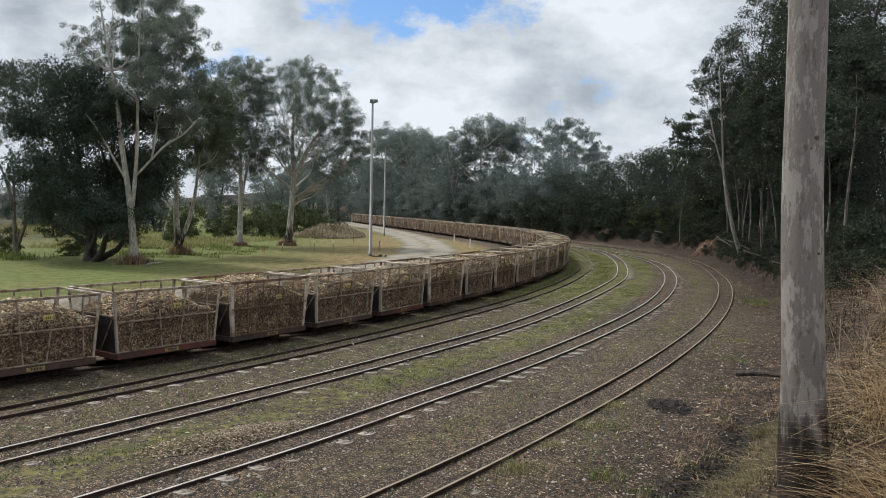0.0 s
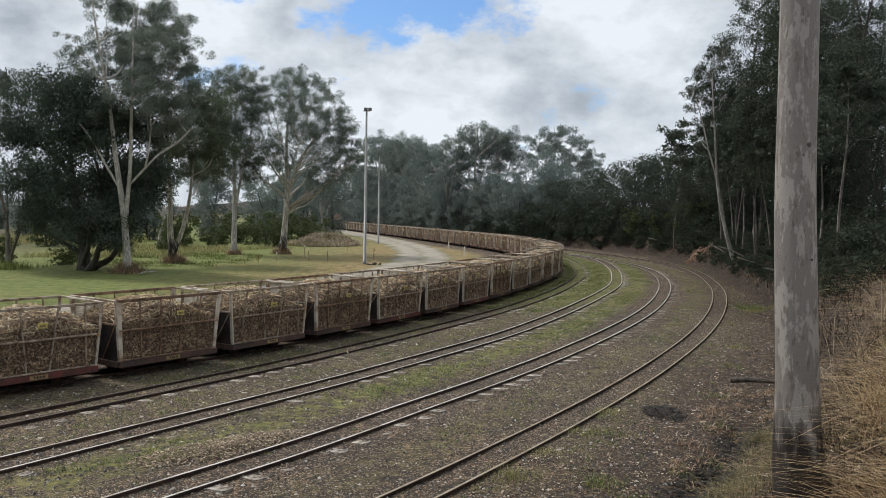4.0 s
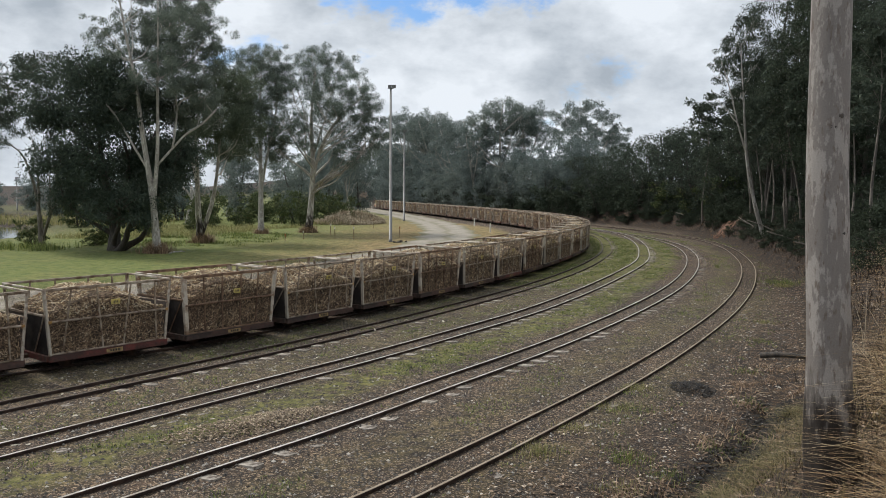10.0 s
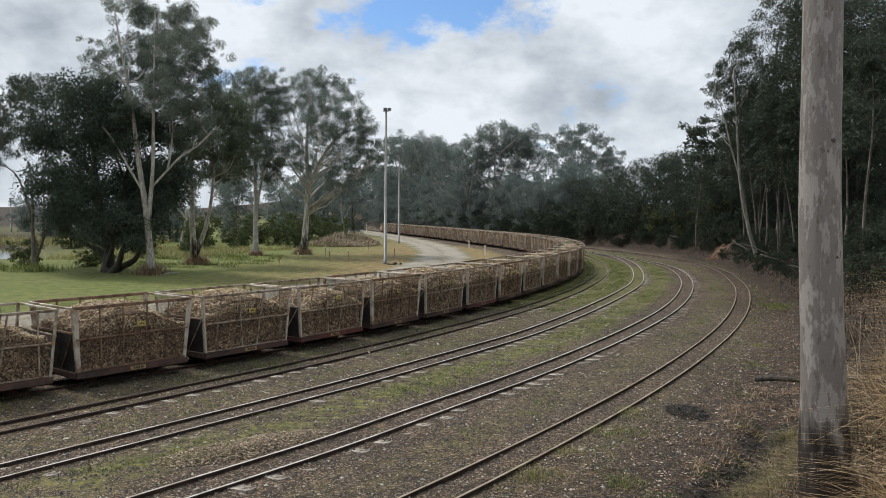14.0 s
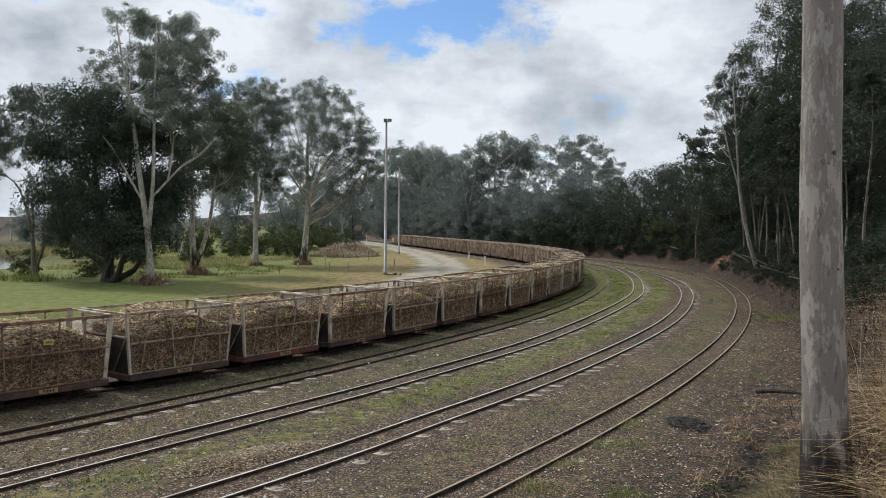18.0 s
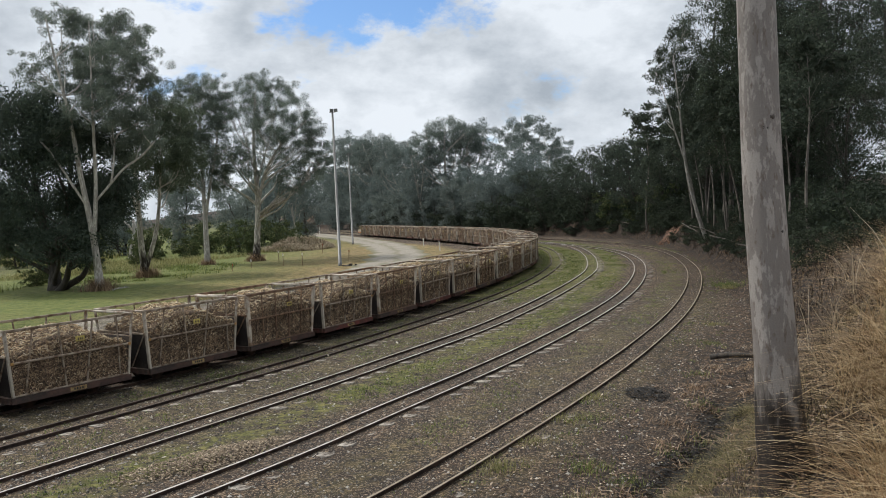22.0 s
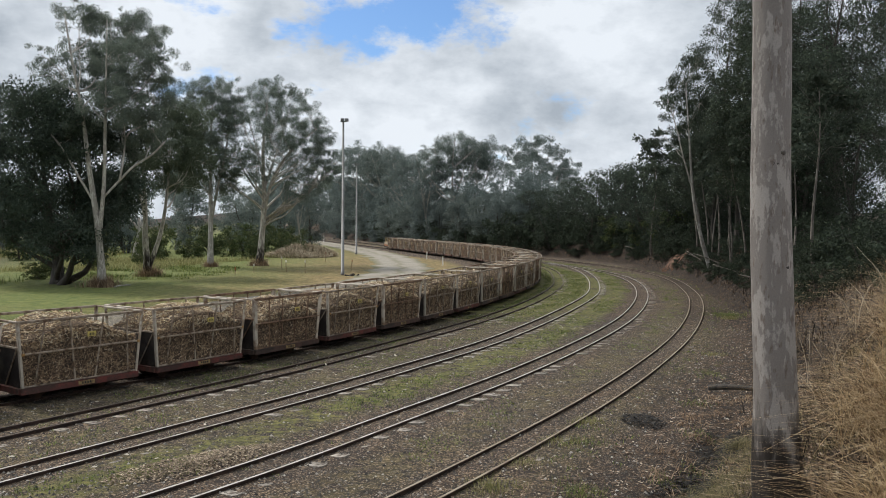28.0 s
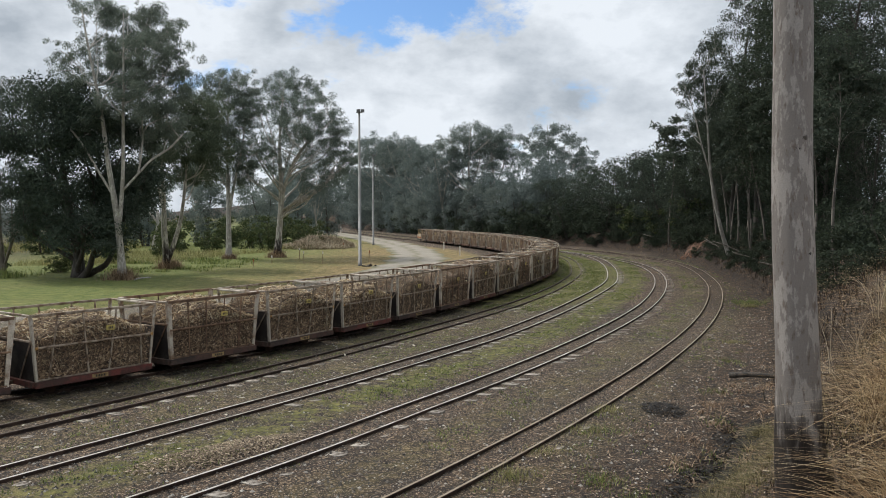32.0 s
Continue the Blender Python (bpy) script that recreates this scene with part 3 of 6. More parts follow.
LINE2 = curve_through([(-20, -8), (-13, 3.2), (-6.87, 12.6), (-4.35, 16.4), (-2.4, 19.4), (0.3, 24.0), (2.27, 27.5), (4.66, 32.7), (6.4, 36.9), (8.7, 42.9), (10.6, 48.5), (12.2, 55.2), (13.5, 62), (14.7, 71), (15.1, 79), (13.7, 90), (9.6, 108), (3.6, 131)])
LINE3 = curve_through([(-12, -2), (-8.2, 5.0), (-4.45, 10.9), (-2.98, 12.95), (-1.85, 14.6), (-0.9, 16.2), (1.72, 20.4), (3.65, 23.8), (6.56, 29.5), (9.0, 34.9), (11.3, 41), (13.75, 49), (15.3, 55.7), (16.35, 62.7), (16.6, 70), (15.9, 78), (14.2, 89)])
LINE4 = curve_through([(-9.6, -2), (-5.2, 4.5), (-0.6, 11.1), (0.7, 13.05), (2.75, 16.3), (4.75, 19.7), (7.0, 23.9), (9.45, 28.9), (11.9, 34.6), (14.3, 41), (16.2, 46.9), (17.9, 53.5), (19.3, 60), (20.4, 70), (19.9, 78), (18.7, 86), (16.4, 96), (11.4, 112), (5.8, 130)])
TOE = np.array([(-14, -9), (-5.5, -1.0), (-0.9, 5.6), (2.1, 9.6), (4.6, 13.0), (7.0, 17.6), (9.9, 23.6), (12.5, 29.7), (15.0, 36.8), (16.9, 43.5), (18.7, 51.5), (20.9, 62), (22.4, 74), (22.9, 88), (20.0, 101), (12.5, 122), (5, 146), (-5, 180), (-18, 222), (-32, 270)])
ROAD = curve_through([(-34, 12), (-24, 21), (-15, 31), (-7.6, 43), (-3.4, 55), (-1.6, 68), (-1.4, 78), (-2.3, 92), (-4.6, 108), (-9.6, 132), (-15.5, 156), (-24, 186), (-38, 222)])
POND = (-52.0, 78.0, 12.6, 17.0)


def pond_edge(pts):
    """Below 1 inside the pond, which lies aslant."""
    return ((pts[:, 0] + 0.5 * (pts[:, 1] - 73.0) - POND[0]) / POND[2]) ** 2 + ((pts[:, 1] - POND[1]) / POND[3]) ** 2



def bank_profile(d, y):
    """Height of the bank at d metres past its foot: gentle close by, a steep cut further along."""
    steep = np.clip((y - 14) / 12, 0, 1)
    reach = [0, 0.4, 0.6, 1.4, 1.6, 2.6, 2.9, 4.5, 8, 14, 30, 60]
    soft = np.interp(d, reach, [0, 0.09, 0.14, 0.71, 0.85, 1.7, 1.95, 2.5, 3.1, 3.9, 5.5, 7.0])
    cut = np.interp(d, reach, [0, 0.24, 0.46, 1.35, 1.5, 2.3, 2.4, 2.8, 3.3, 4.0, 5.5, 7.0])
    return soft * (1 - steep) + cut * steep


def ground_height(pts):
    d, side = distance_to(pts, TOE)
    z = np.where(side > 0, bank_profile(d, pts[:, 1]), 0.0)
    rough = np.array([noise.noise(Vector((x * 0.35, y * 0.35, 0))) * 0.6 + noise.noise(Vector((x * 1.3, y * 1.3, 4))) * 0.4 for x, y in pts])
    near = np.clip((pts[:, 0] - 3.0) / 2.5, 0, 1) * np.clip((18 - pts[:, 1]) / 4, 0, 1) * np.clip((d - 0.8) / 1.5, 0, 1) * (pts[:, 1] > 2)
    z += np.where(side > 0, near * 0.95, 0.0)
    z += rough * np.where(side > 0, np.clip(d * 0.09, 0.02, 0.28), 0.025)
    z -= 0.16 * np.clip(1 - d / 0.38, 0, 1) * np.clip((17.5 - pts[:, 1]) / 2, 0, 1) * (pts[:, 1] > 8)
    e = pond_edge(pts)
    z -= np.clip(1.25 - e, 0, 1) * 0.9
    far = np.clip((pts[:, 1] - 260) / 400, 0, 1)
    return z + far * 6 + 0.055


def build_ground():
    xs = np.unique(np.r_[np.linspace(-900, -60, 15), np.arange(-60, -14, 1.0), np.arange(-14, 16, 0.28), np.arange(16, 34, 0.7), np.linspace(34, 900, 18)])
    ys = np.unique(np.r_[np.linspace(-300, -8, 8), np.arange(-8, 4, 0.8), np.arange(4, 34, 0.28), np.arange(34, 130, 0.8), np.linspace(130, 300, 40), np.linspace(300, 1500, 14)])
    gx, gy = np.meshgrid(xs, ys)
    pts = np.stack([gx.ravel(), gy.ravel()], 1)
    z = ground_height(pts)
    nx, ny = len(xs), len(ys)
    i = np.arange(nx * ny).reshape(ny, nx)
    faces = np.stack([i[:-1, :-1], i[:-1, 1:], i[1:, 1:], i[1:, :-1]], -1).reshape(-1, 4)
    me = fast_mesh("ground", np.c_[pts, z], faces, M_GROUND, True)
    d0, s0 = distance_to(pts, LINE0[0][::4])
    dt, st = distance_to(pts, TOE)
    wob = np.array([noise.noise(Vector((x * 0.12, y * 0.12, 9))) for x, y in pts])
    lawn = np.where(s0 < 0, np.clip((d0 - 3.2 + wob * 1.5) / 1.5, 0, 1), 0)
    between = np.clip(1 - np.abs(np.where(s0 > 0, d0, 99) - 1.2) / 1.2, 0, 1) * 0.4
    for line, off, amount in ((LINE1, 1.35, 0.55), (LINE2, 1.3, 2.1), (LINE3, 1.7, 0.5), (LINE1, -0.9, 0.6), (LINE4, 0.85, 0.4)):
        dd, ss = distance_to(pts, beside(line, off)[::4])
        between = np.maximum(between, np.clip(1.25 - dd / 0.75, 0, 1) * amount * np.clip(0.55 + (pts[:, 1] - 12) / 40, 0.55, 1))
    far_green = np.clip((pts[:, 1] - 34) / 14, 0, 1) * np.clip((92 - pts[:, 1]) / 10, 0, 1) * np.where((s0 > 0) & (d0 < 5.2), 1, 0)
    between = np.clip(between * (0.75 + 0.6 * far_green) + 2.2 * far_green * (d0 < 5.2), 0, 2.6) * np.where(st < 0, 1, 0.2)
    litter = np.where(st > 0, 1.0, np.clip(1 - dt / 2.6 + wob * 0.5, 0, 1))
    wild = np.where(s0 < 0, np.clip((d0 - 42) / 14, 0, 1), 0)
    lawn = lawn * (1 - wild)
    cols = np.stack([lawn, between, np.clip(litter + wild, 0, 1), np.ones(len(pts))], 1).astype(np.float32)
    at = me.color_attributes.new("cover", "FLOAT_COLOR", "POINT")
    at.data.foreach_set("color", cols.ravel())
    dry = np.clip((pts[:, 0] + 18) / 12, 0, 1) * 0.9 * (pts[:, 1] > 30)
    a2 = me.attributes.new("dry", "FLOAT", "POINT")
    a2.data.foreach_set("value", dry.astype(np.float32))
    tagged(new("ground", me), "dark gravel yard with moss strips, mown lawn and littered bank", "ground", kind="structure")


build_ground()


def strip(name, line, left, right, z, mat, label, category, ragged=0.0):
    """A sheet along a line, slightly crowned, with uneven edges."""
    xy, tan = line
    nrm = np.stack([tan[:, 1], -tan[:, 0]], 1)
    vs, cols = [], 15
    for i, (p, n) in enumerate(zip(xy, nrm)):
        wl_, wr_ = left + ragged * noise.noise(Vector((i * 0.13, 0, 3))), right + ragged * noise.noise(Vector((i * 0.13, 5, 3)))
        for j in range(cols):
            u = j / (cols - 1)
            o = -wl_ + (wl_ + wr_) * u
            vs.append((p[0] + n[0] * o, p[1] + n[1] * o, z + 0.03 * math.sin(u * math.pi) - 0.04 * (u in (0, 1))))
    i = np.arange(len(vs)).reshape(-1, cols)
    fs = np.stack([i[:-1, :-1], i[:-1, 1:], i[1:, 1:], i[1:, :-1]], -1).reshape(-1, 4)
    me = fast_mesh(name, vs, fs, mat, True)
    me.attributes.new("across", "FLOAT", "POINT").data.foreach_set("value", np.tile(np.linspace(0, 1, cols, dtype=np.float32), len(xy)))
    return tagged(new(name, me), label, category, kind="structure")


strip("road", ROAD, 2.9, 2.9, 0.075, M_ROAD, "pale gravel service road curving beside the railway", "road", 0.9)


def build_water():
    ang = np.linspace(0, 2 * np.pi, 48, endpoint=False)
    b = Build()
    ring = [(POND[0] + math.cos(a) * POND[2] * 1.06 - 0.5 * (POND[1] + math.sin(a) * POND[3] * 1.06 - 73.0), POND[1] + math.sin(a) * POND[3] * 1.06, -0.16) for a in ang]
    vs = ring + [(POND[0] - 0.5 * (POND[1] - 73.0), POND[1], -0.16)]
    b.add(vs, [(48, i, i + 1, (i + 2) % 48) for i in range(0, 48, 2)])
    m, nt, p, co = begin("pond_water", 0.06)
    p.inputs["Base Color"].default_value = (0.05, 0.055, 0.045, 1)
    bump(nt, p, noise_node(nt, co, 3.0, 3), 0.06, 0.02)
    tagged(new("pond", b.mesh("pond", m)), "still grey pond reflecting the cloudy sky", "pond", kind="structure")


build_water()

# ---------------------------------------------------------------- railway tracks
GAUGE, RAIL_TOP = 0.61, 0.12


def rail_mesh(line, off, profile, mat, lift=0.0):
    xy = beside(line, off)
    tan = line[1]
    k = len(profile)
    vs = []
    for p, t in zip(xy, tan):
        for a, h in profile:
            vs.append((p[0] + t[1] * a, p[1] - t[0] * a, h + lift))
    i = np.arange(len(vs)).reshape(-1, k)
    j = np.roll(i, -1, axis=1)
    fs = np.stack([i[:-1], j[:-1], j[1:], i[1:]], -1).reshape(-1, 4)
    return fast_mesh("rail", vs, fs[:, ::-1], mat)


RAIL = [(-0.045, 0.0), (0.045, 0.0), (0.045, 0.012), (0.01, 0.028), (0.01, 0.085), (0.026, 0.095), (0.026, 0.116), (-0.026, 0.116), (-0.026, 0.095), (-0.01, 0.085), (-0.01, 0.028), (-0.045, 0.012)]
HEAD = [(-0.021, 0.1165), (0.021, 0.1165), (0.018, 0.1215), (-0.018, 0.1215)]


def sleeper_mesh(mat):
    b = Build()
    b.box(-0.10, 0.10, -0.62, 0.62, -0.10, 0.035, 0.02)
    return b.mesh("sleeper", mat)


SLEEPER, SHADED_SLEEPER = sleeper_mesh(M_SLEEPER), sleeper_mesh(M_SHADETIE)


def build_track(line, shine, label, start, end, every, seed, sunk=0.0, tie=None):
    rng = random.Random(seed)
    track = tagged(new("railway_track"), label, "railway track", "tracks of the yard", "structure")
    for off in (-GAUGE / 2 - 0.026, GAUGE / 2 + 0.026):
        rail = part("rail", rail_mesh(line, off, RAIL, M_RAIL), track)
        part("railhead", rail_mesh(line, off, HEAD, shine), rail, "worn top of the rail")
    xy, tan = line
    s = start
    while s < end:
        i = min(int(s / 0.5), len(xy) - 2)
        f = s / 0.5 - i
        p, t = xy[i] * (1 - f) + xy[i + 1] * f, tan[i]
        ob = part("sleeper", tie or SLEEPER, track)
        side = rng.uniform(0.02, 0.16)
        ob.matrix_basis = pose(p[0] + t[1] * side, p[1] - t[0] * side, rng.uniform(-0.050, -0.018) + 0.030 - sunk, rng.uniform(-5.5, -1.8), rng.uniform(-2, 2), math.degrees(math.atan2(t[1], t[0])) + rng.uniform(-2, 2))
        s += every * rng.uniform(0.92, 1.08)
    return track


build_track(LINE0, M_DARKHEAD, "rusty narrow-gauge track under the cane train", 8, 140, 0.72, 1, 0.02, SHADED_SLEEPER)
build_track(LINE1, M_DARKHEAD, "narrow-gauge track with dark rusty rails and half-buried sleepers", 10, 110, 0.66, 2)
build_track(LINE2, M_SHINE, "narrow-gauge track with polished rails in gravel", 10, 110, 0.66, 3)
build_track(LINE3, M_SHINE, "narrow-gauge track with bright polished rails", 8, 100, 0.66, 4)
build_track(LINE4, M_DULL, "little-used narrow-gauge siding with dull brown rails", 8, 100, 0.75, 5, 0.03)

# ---------------------------------------------------------------- cane wagons
PITCH = 3.375
Z_SILL, Z_FLOOR, Z_MID, Z_TOP = 0.36, 0.50, 1.24, 1.95
HALF_B, HALF_T, WIDE_B, WIDE_T = 1.41, 1.55, 0.93, 0.99


def side_x(sign, z):
    return sign * (HALF_B + (HALF_T - HALF_B) * (z - Z_FLOOR) / (Z_TOP - Z_FLOOR))


def side_y(sign, z):
    return sign * (WIDE_B + (WIDE_T - WIDE_B) * (z - Z_FLOOR) / (Z_TOP - Z_FLOOR))


def load_mesh(seed, full=4700):
    """Heaped cane: a bumpy mass with loose billets over its top and flanks."""
    rng = np.random.RandomState(seed)
    nx, ny = 22, 12
    side_h, peak, lean = rng.uniform(1.42, 1.64), rng.uniform(0.32, 0.52), rng.uniform(-0.5, 0.5)
    off = rng.uniform(0, 50)

    def top(x, y):
        u, v = x / 1.5, y / 0.93
        h = side_h + peak * (1 - 0.75 * v * v) * max(0.0, 1 - abs(u - lean * 0.5) ** 2.2) - 0.34 * max(0.0, abs(u) - 0.35)
        return min(2.1, h + 0.09 * noise.noise(Vector((x * 3 + off, y * 3, 0))))

    vs = []
    for i in range(nx + 1):
        for j in range(ny + 1):
            u, v = i / nx * 2 - 1, j / ny * 2 - 1
            edge = abs(u) == 1 or abs(v) == 1
            x, y = u * 1.50, v * 0.925
            vs.append((u * 1.38, v * 0.90, 0.48) if edge else (x * 0.965, y, top(x, y)))
    idx = np.arange(len(vs)).reshape(nx + 1, ny + 1)
    # flanks: a second ring at the brim so that the sides stand upright
    fs = np.stack([idx[:-1, :-1], idx[1:, :-1], idx[1:, 1:], idx[:-1, 1:]], -1).reshape(-1, 4)
    vs = np.array(vs)
    for i in range(nx + 1):
        for j in (1, ny - 1):
            vs[idx[i, j], 1] = np.sign(vs[idx[i, j], 1]) * 0.90
    bed = fast_mesh("cane_bed", vs, fs, M_CANEBED, True)
    count = full
    pos, axis, roll = [], [], []
    for k in range(count):
        if k < full * 0.46:
            x, y = rng.uniform(-1.44, 1.44), rng.uniform(-0.93, 0.93)
            z = top(x, y) + rng.uniform(-0.02, 0.035)
            a = np.array([rng.normal(), rng.normal(), rng.normal() * 0.35])
        else:
            x, sgn = rng.uniform(-1.41, 1.41), (-1 if rng.rand() < 0.86 else 1)
            z = rng.uniform(0.54, max(0.6, top(x, sgn * 0.9) + 0.02))
            y = sgn * (0.905 + 0.03 * (z - 0.5)) + rng.uniform(-0.02, 0.012)
            a = np.array([rng.normal(), rng.normal() * 0.12, rng.normal()])
        pos.append((x, y, z))
        axis.append(a / np.linalg.norm(a))
    pos, axis = np.array(pos), np.array(axis)
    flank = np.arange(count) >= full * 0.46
    far = 1.0 if full > 2000 else 1.25
    ln, r = rng.uniform(0.026, 0.070, count) * np.where(flank, 0.62, 1) * far, rng.uniform(0.005, 0.0105, count) * np.where(flank, 0.85, 1) * far
    s = np.cross(axis, rng.normal(size=(count, 3)))
    s /= np.linalg.norm(s, axis=1)[:, None]
    u = np.cross(axis, s)
    v = []
    for e in (-1, 1):
        for a, b in ((1, 0), (-0.5, 0.87), (-0.5, -0.87)):
            v.append(pos + axis * (ln * e)[:, None] + s * (r * a)[:, None] + u * (r * b)[:, None])
    v = np.stack(v, 1).reshape(-1, 3)
    q = np.array([(0, 1, 4, 3), (1, 2, 5, 4), (2, 0, 3, 5)])
    f = (np.arange(count)[:, None, None] * 6 + q[None]).reshape(-1, 4)
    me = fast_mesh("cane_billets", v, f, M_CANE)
    me.materials.append(M_CANESHADE)
    # flank billets below the brim take the shaded copy of the cane colour
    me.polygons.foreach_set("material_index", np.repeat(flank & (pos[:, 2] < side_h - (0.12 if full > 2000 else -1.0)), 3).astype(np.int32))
    return bed, me


LOADS = [load_mesh(100 + i) for i in range(7)]
FAR_LOADS = [load_mesh(200 + i, 420) for i in range(3)]


def panel(corners, mat, name):
    """A thin upright sheet between four corners."""
    c = np.array(corners, float)
    n = np.cross(c[1] - c[0], c[3] - c[0])
    n /= np.linalg.norm(n)
    vs = np.vstack([c - n * 0.004, c + n * 0.004])
    return Build().add(vs, [(3, 2, 1, 0), (4, 5, 6, 7), (0, 1, 5, 4), (1, 2, 6, 5), (2, 3, 7, 6), (3, 0, 4, 7)]).mesh(name, mat)


def wheel_mesh():
    b = Build()
    ring = [(-0.055, 0.0, 0.15), (0.055, 0.0, 0.15)]
    b.tube([(0, -0.05, 0), (0, -0.03, 0), (0, -0.03, 0), (0, 0.05, 0)], [0.23, 0.23, 0.205, 0.20], 20)
    b.tube([(0, 0.05, 0), (0, 0.07, 0)], [0.08, 0.07], 12)
    return b.mesh("wheel", M_RUST, True)


WHEEL = wheel_mesh()


def digits(parent, x, y, z, w, h, n):
    """Unreadable number: upright bars on a plate."""
    b = Build()
    for i in range(n):
        cx = x - w / 2 + w * (i + 0.5) / n
        b.box(cx - w / n * 0.24, cx + w / n * 0.24, y - 0.003, y + 0.003, z - h / 2, z + h / 2, 0.001)
    part("lettering", b.mesh("lettering", M_BLACK), parent)["kind"] = "stuff"


def build_wagon(kind, sill):
    """kind 'A': grey steel frame with leaning bars; kind 'B': rusty frame with broad pale end posts."""
    bar_mat, post_mat, screen = (M_BARS, M_GALV, M_SCREEN) if kind == "A" else (M_FRAME, M_POST, M_SCREENR)
    w = empty("cane_wagon", Matrix())
    for sg in (-1, 1):
        part("sole_bar", Build().box(-HALF_B - 0.03, HALF_B + 0.03, sg * 0.95 - 0.035, sg * 0.95 + 0.035, Z_SILL, Z_FLOOR - 0.005, 0.012).mesh("sole_bar", sill), w)
        part("headstock", Build().box(sg * 1.43 - 0.05, sg * 1.43 + 0.05, -0.91, 0.91, Z_SILL + 0.005, Z_FLOOR - 0.01, 0.012).mesh("headstock", sill), w)
        part("frame_beam", Build().box(-1.37, 1.37, sg * 0.34 - 0.03, sg * 0.34 + 0.03, 0.30, 0.44, 0.01).mesh("frame_beam", M_BROWN), w)
    part("floor_plate", Build().box(-1.37, 1.37, -0.90, 0.90, 0.445, 0.475, 0.006).mesh("floor_plate", M_SHEET), w)
    for sx in (-0.78, 0.78):
        ax = Build()
        ax.tube([(sx, -0.40, 0.32), (sx, 0.40, 0.32)], [0.035, 0.035], 8)
        ax.box(sx - 0.07, sx + 0.07, -0.46, -0.37, 0.25, 0.40, 0.02)
        ax.box(sx - 0.07, sx + 0.07, 0.37, 0.46, 0.25, 0.40, 0.02)
        axle = part("axle", ax.mesh("axle", M_RUST), w)
        for sy in (-1, 1):
            wh = part("wheel", WHEEL, axle)
            wh.matrix_basis = pose(sx, sy * 0.31, 0.32, 0, 0, 0 if sy < 0 else 180)
    for sg in (-1, 1):
        c = Build()
        c.bar((sg * 1.46, 0, 0.40), (sg * 1.66, 0, 0.40), 0.10, 0.09)
        c.box(sg * 1.66 - 0.025, sg * 1.66 + 0.025, -0.09, 0.09, 0.34, 0.47, 0.015)
        part("coupler", c.mesh("coupler", M_RUST), w)
    wide = 0.055 if kind == "A" else 0.135
    for sg in (-1, 1):
        for sy in (-1, 1):
            p = Build()
            inset = sg * (wide / 2 - 0.01)
            p.bar((side_x(sg, Z_TOP) - inset, side_y(sy, Z_TOP), Z_TOP + 0.01), (side_x(sg, Z_FLOOR) - inset * 0.8, side_y(sy, Z_FLOOR), Z_FLOOR - 0.01), wide, 0.05, (0, 1, 0), 0.008, 1.0 if kind == "A" else 0.62)
            p.bar((side_x(sg, Z_TOP), side_y(sy, Z_TOP) - sy * 0.03, Z_TOP), (side_x(sg, Z_FLOOR), side_y(sy, Z_FLOOR) - sy * 0.03, Z_FLOOR), 0.012, 0.075, (0, 1, 0), 0.003)
            part("corner_post", p.mesh("corner_post", post_mat), w)
    for sy in (-1, 1):
        y = side_y(sy, Z_TOP)
        r = Build().bar((-HALF_T + 0.02, y, Z_TOP + 0.005), (HALF_T - 0.02, y, Z_TOP + 0.005), 0.05, 0.06 if kind == "A" else 0.075, (0, 0, 1), 0.01)
        part("top_rail", r.mesh("top_rail", bar_mat), w)
        y = side_y(sy, Z_MID) + sy * 0.012
        r = Build().bar((side_x(-1, Z_MID) + 0.03, y, Z_MID), (side_x(1, Z_MID) - 0.03, y, Z_MID), 0.04, 0.048, (0, 0, 1), 0.012)
        part("middle_rail", r.mesh("middle_rail", bar_mat), w)
        y = side_y(sy, Z_FLOOR + 0.02) + sy * 0.008
        r = Build().bar((side_x(-1, Z_FLOOR) + 0.03, y, Z_FLOOR + 0.02), (side_x(1, Z_FLOOR) - 0.03, y, Z_FLOOR + 0.02), 0.03, 0.035, (0, 0, 1), 0.006)
        part("lower_rail", r.mesh("lower_rail", bar_mat), w)
        fr = ((-0.60, -0.80), (-0.22, -0.13), (0.32, 0.22), (0.72, 0.83)) if kind == "A" else ((-0.58, -0.58), (-0.2, -0.2), (0.2, 0.2), (0.58, 0.58))
        for ft, fb in fr:
            st = Build().bar((ft * HALF_T, side_y(sy, Z_TOP) - sy * 0.002, Z_TOP - 0.02), (fb * HALF_B, side_y(sy, Z_FLOOR) - sy * 0.002, Z_FLOOR), 0.036, 0.036, (0, 1, 0), 0.008)
            part("side_bar", st.mesh("side_bar", bar_mat), w)
        zt, zb = Z_TOP - 0.02, Z_FLOOR
        part("side_screen", panel([(side_x(-1, zb), side_y(sy, zb), zb), (side_x(1, zb), side_y(sy, zb), zb), (side_x(1, zt), side_y(sy, zt), zt), (side_x(-1, zt), side_y(sy, zt), zt)], screen, "side_screen"), w, "wire mesh side")
    for sg in (-1, 1):
        e = Build().bar((sg * HALF_T, -WIDE_T, Z_TOP + 0.01), (sg * HALF_T, WIDE_T, Z_TOP + 0.01), 0.045, 0.05, (0, 0, 1), 0.01)
        part("end_rail", e.mesh("end_rail", M_GALV), w)
        zt, zm, zb = Z_TOP - 0.02, Z_MID + 0.15, Z_FLOOR
        part("end_sheet", panel([(side_x(sg, zb), side_y(-1, zb), zb), (side_x(sg, zb), side_y(1, zb), zb), (side_x(sg, zm), side_y(1, zm), zm), (side_x(sg, zm), side_y(-1, zm), zm)], M_SHEET, "end_sheet"), w, "dark steel end sheet")
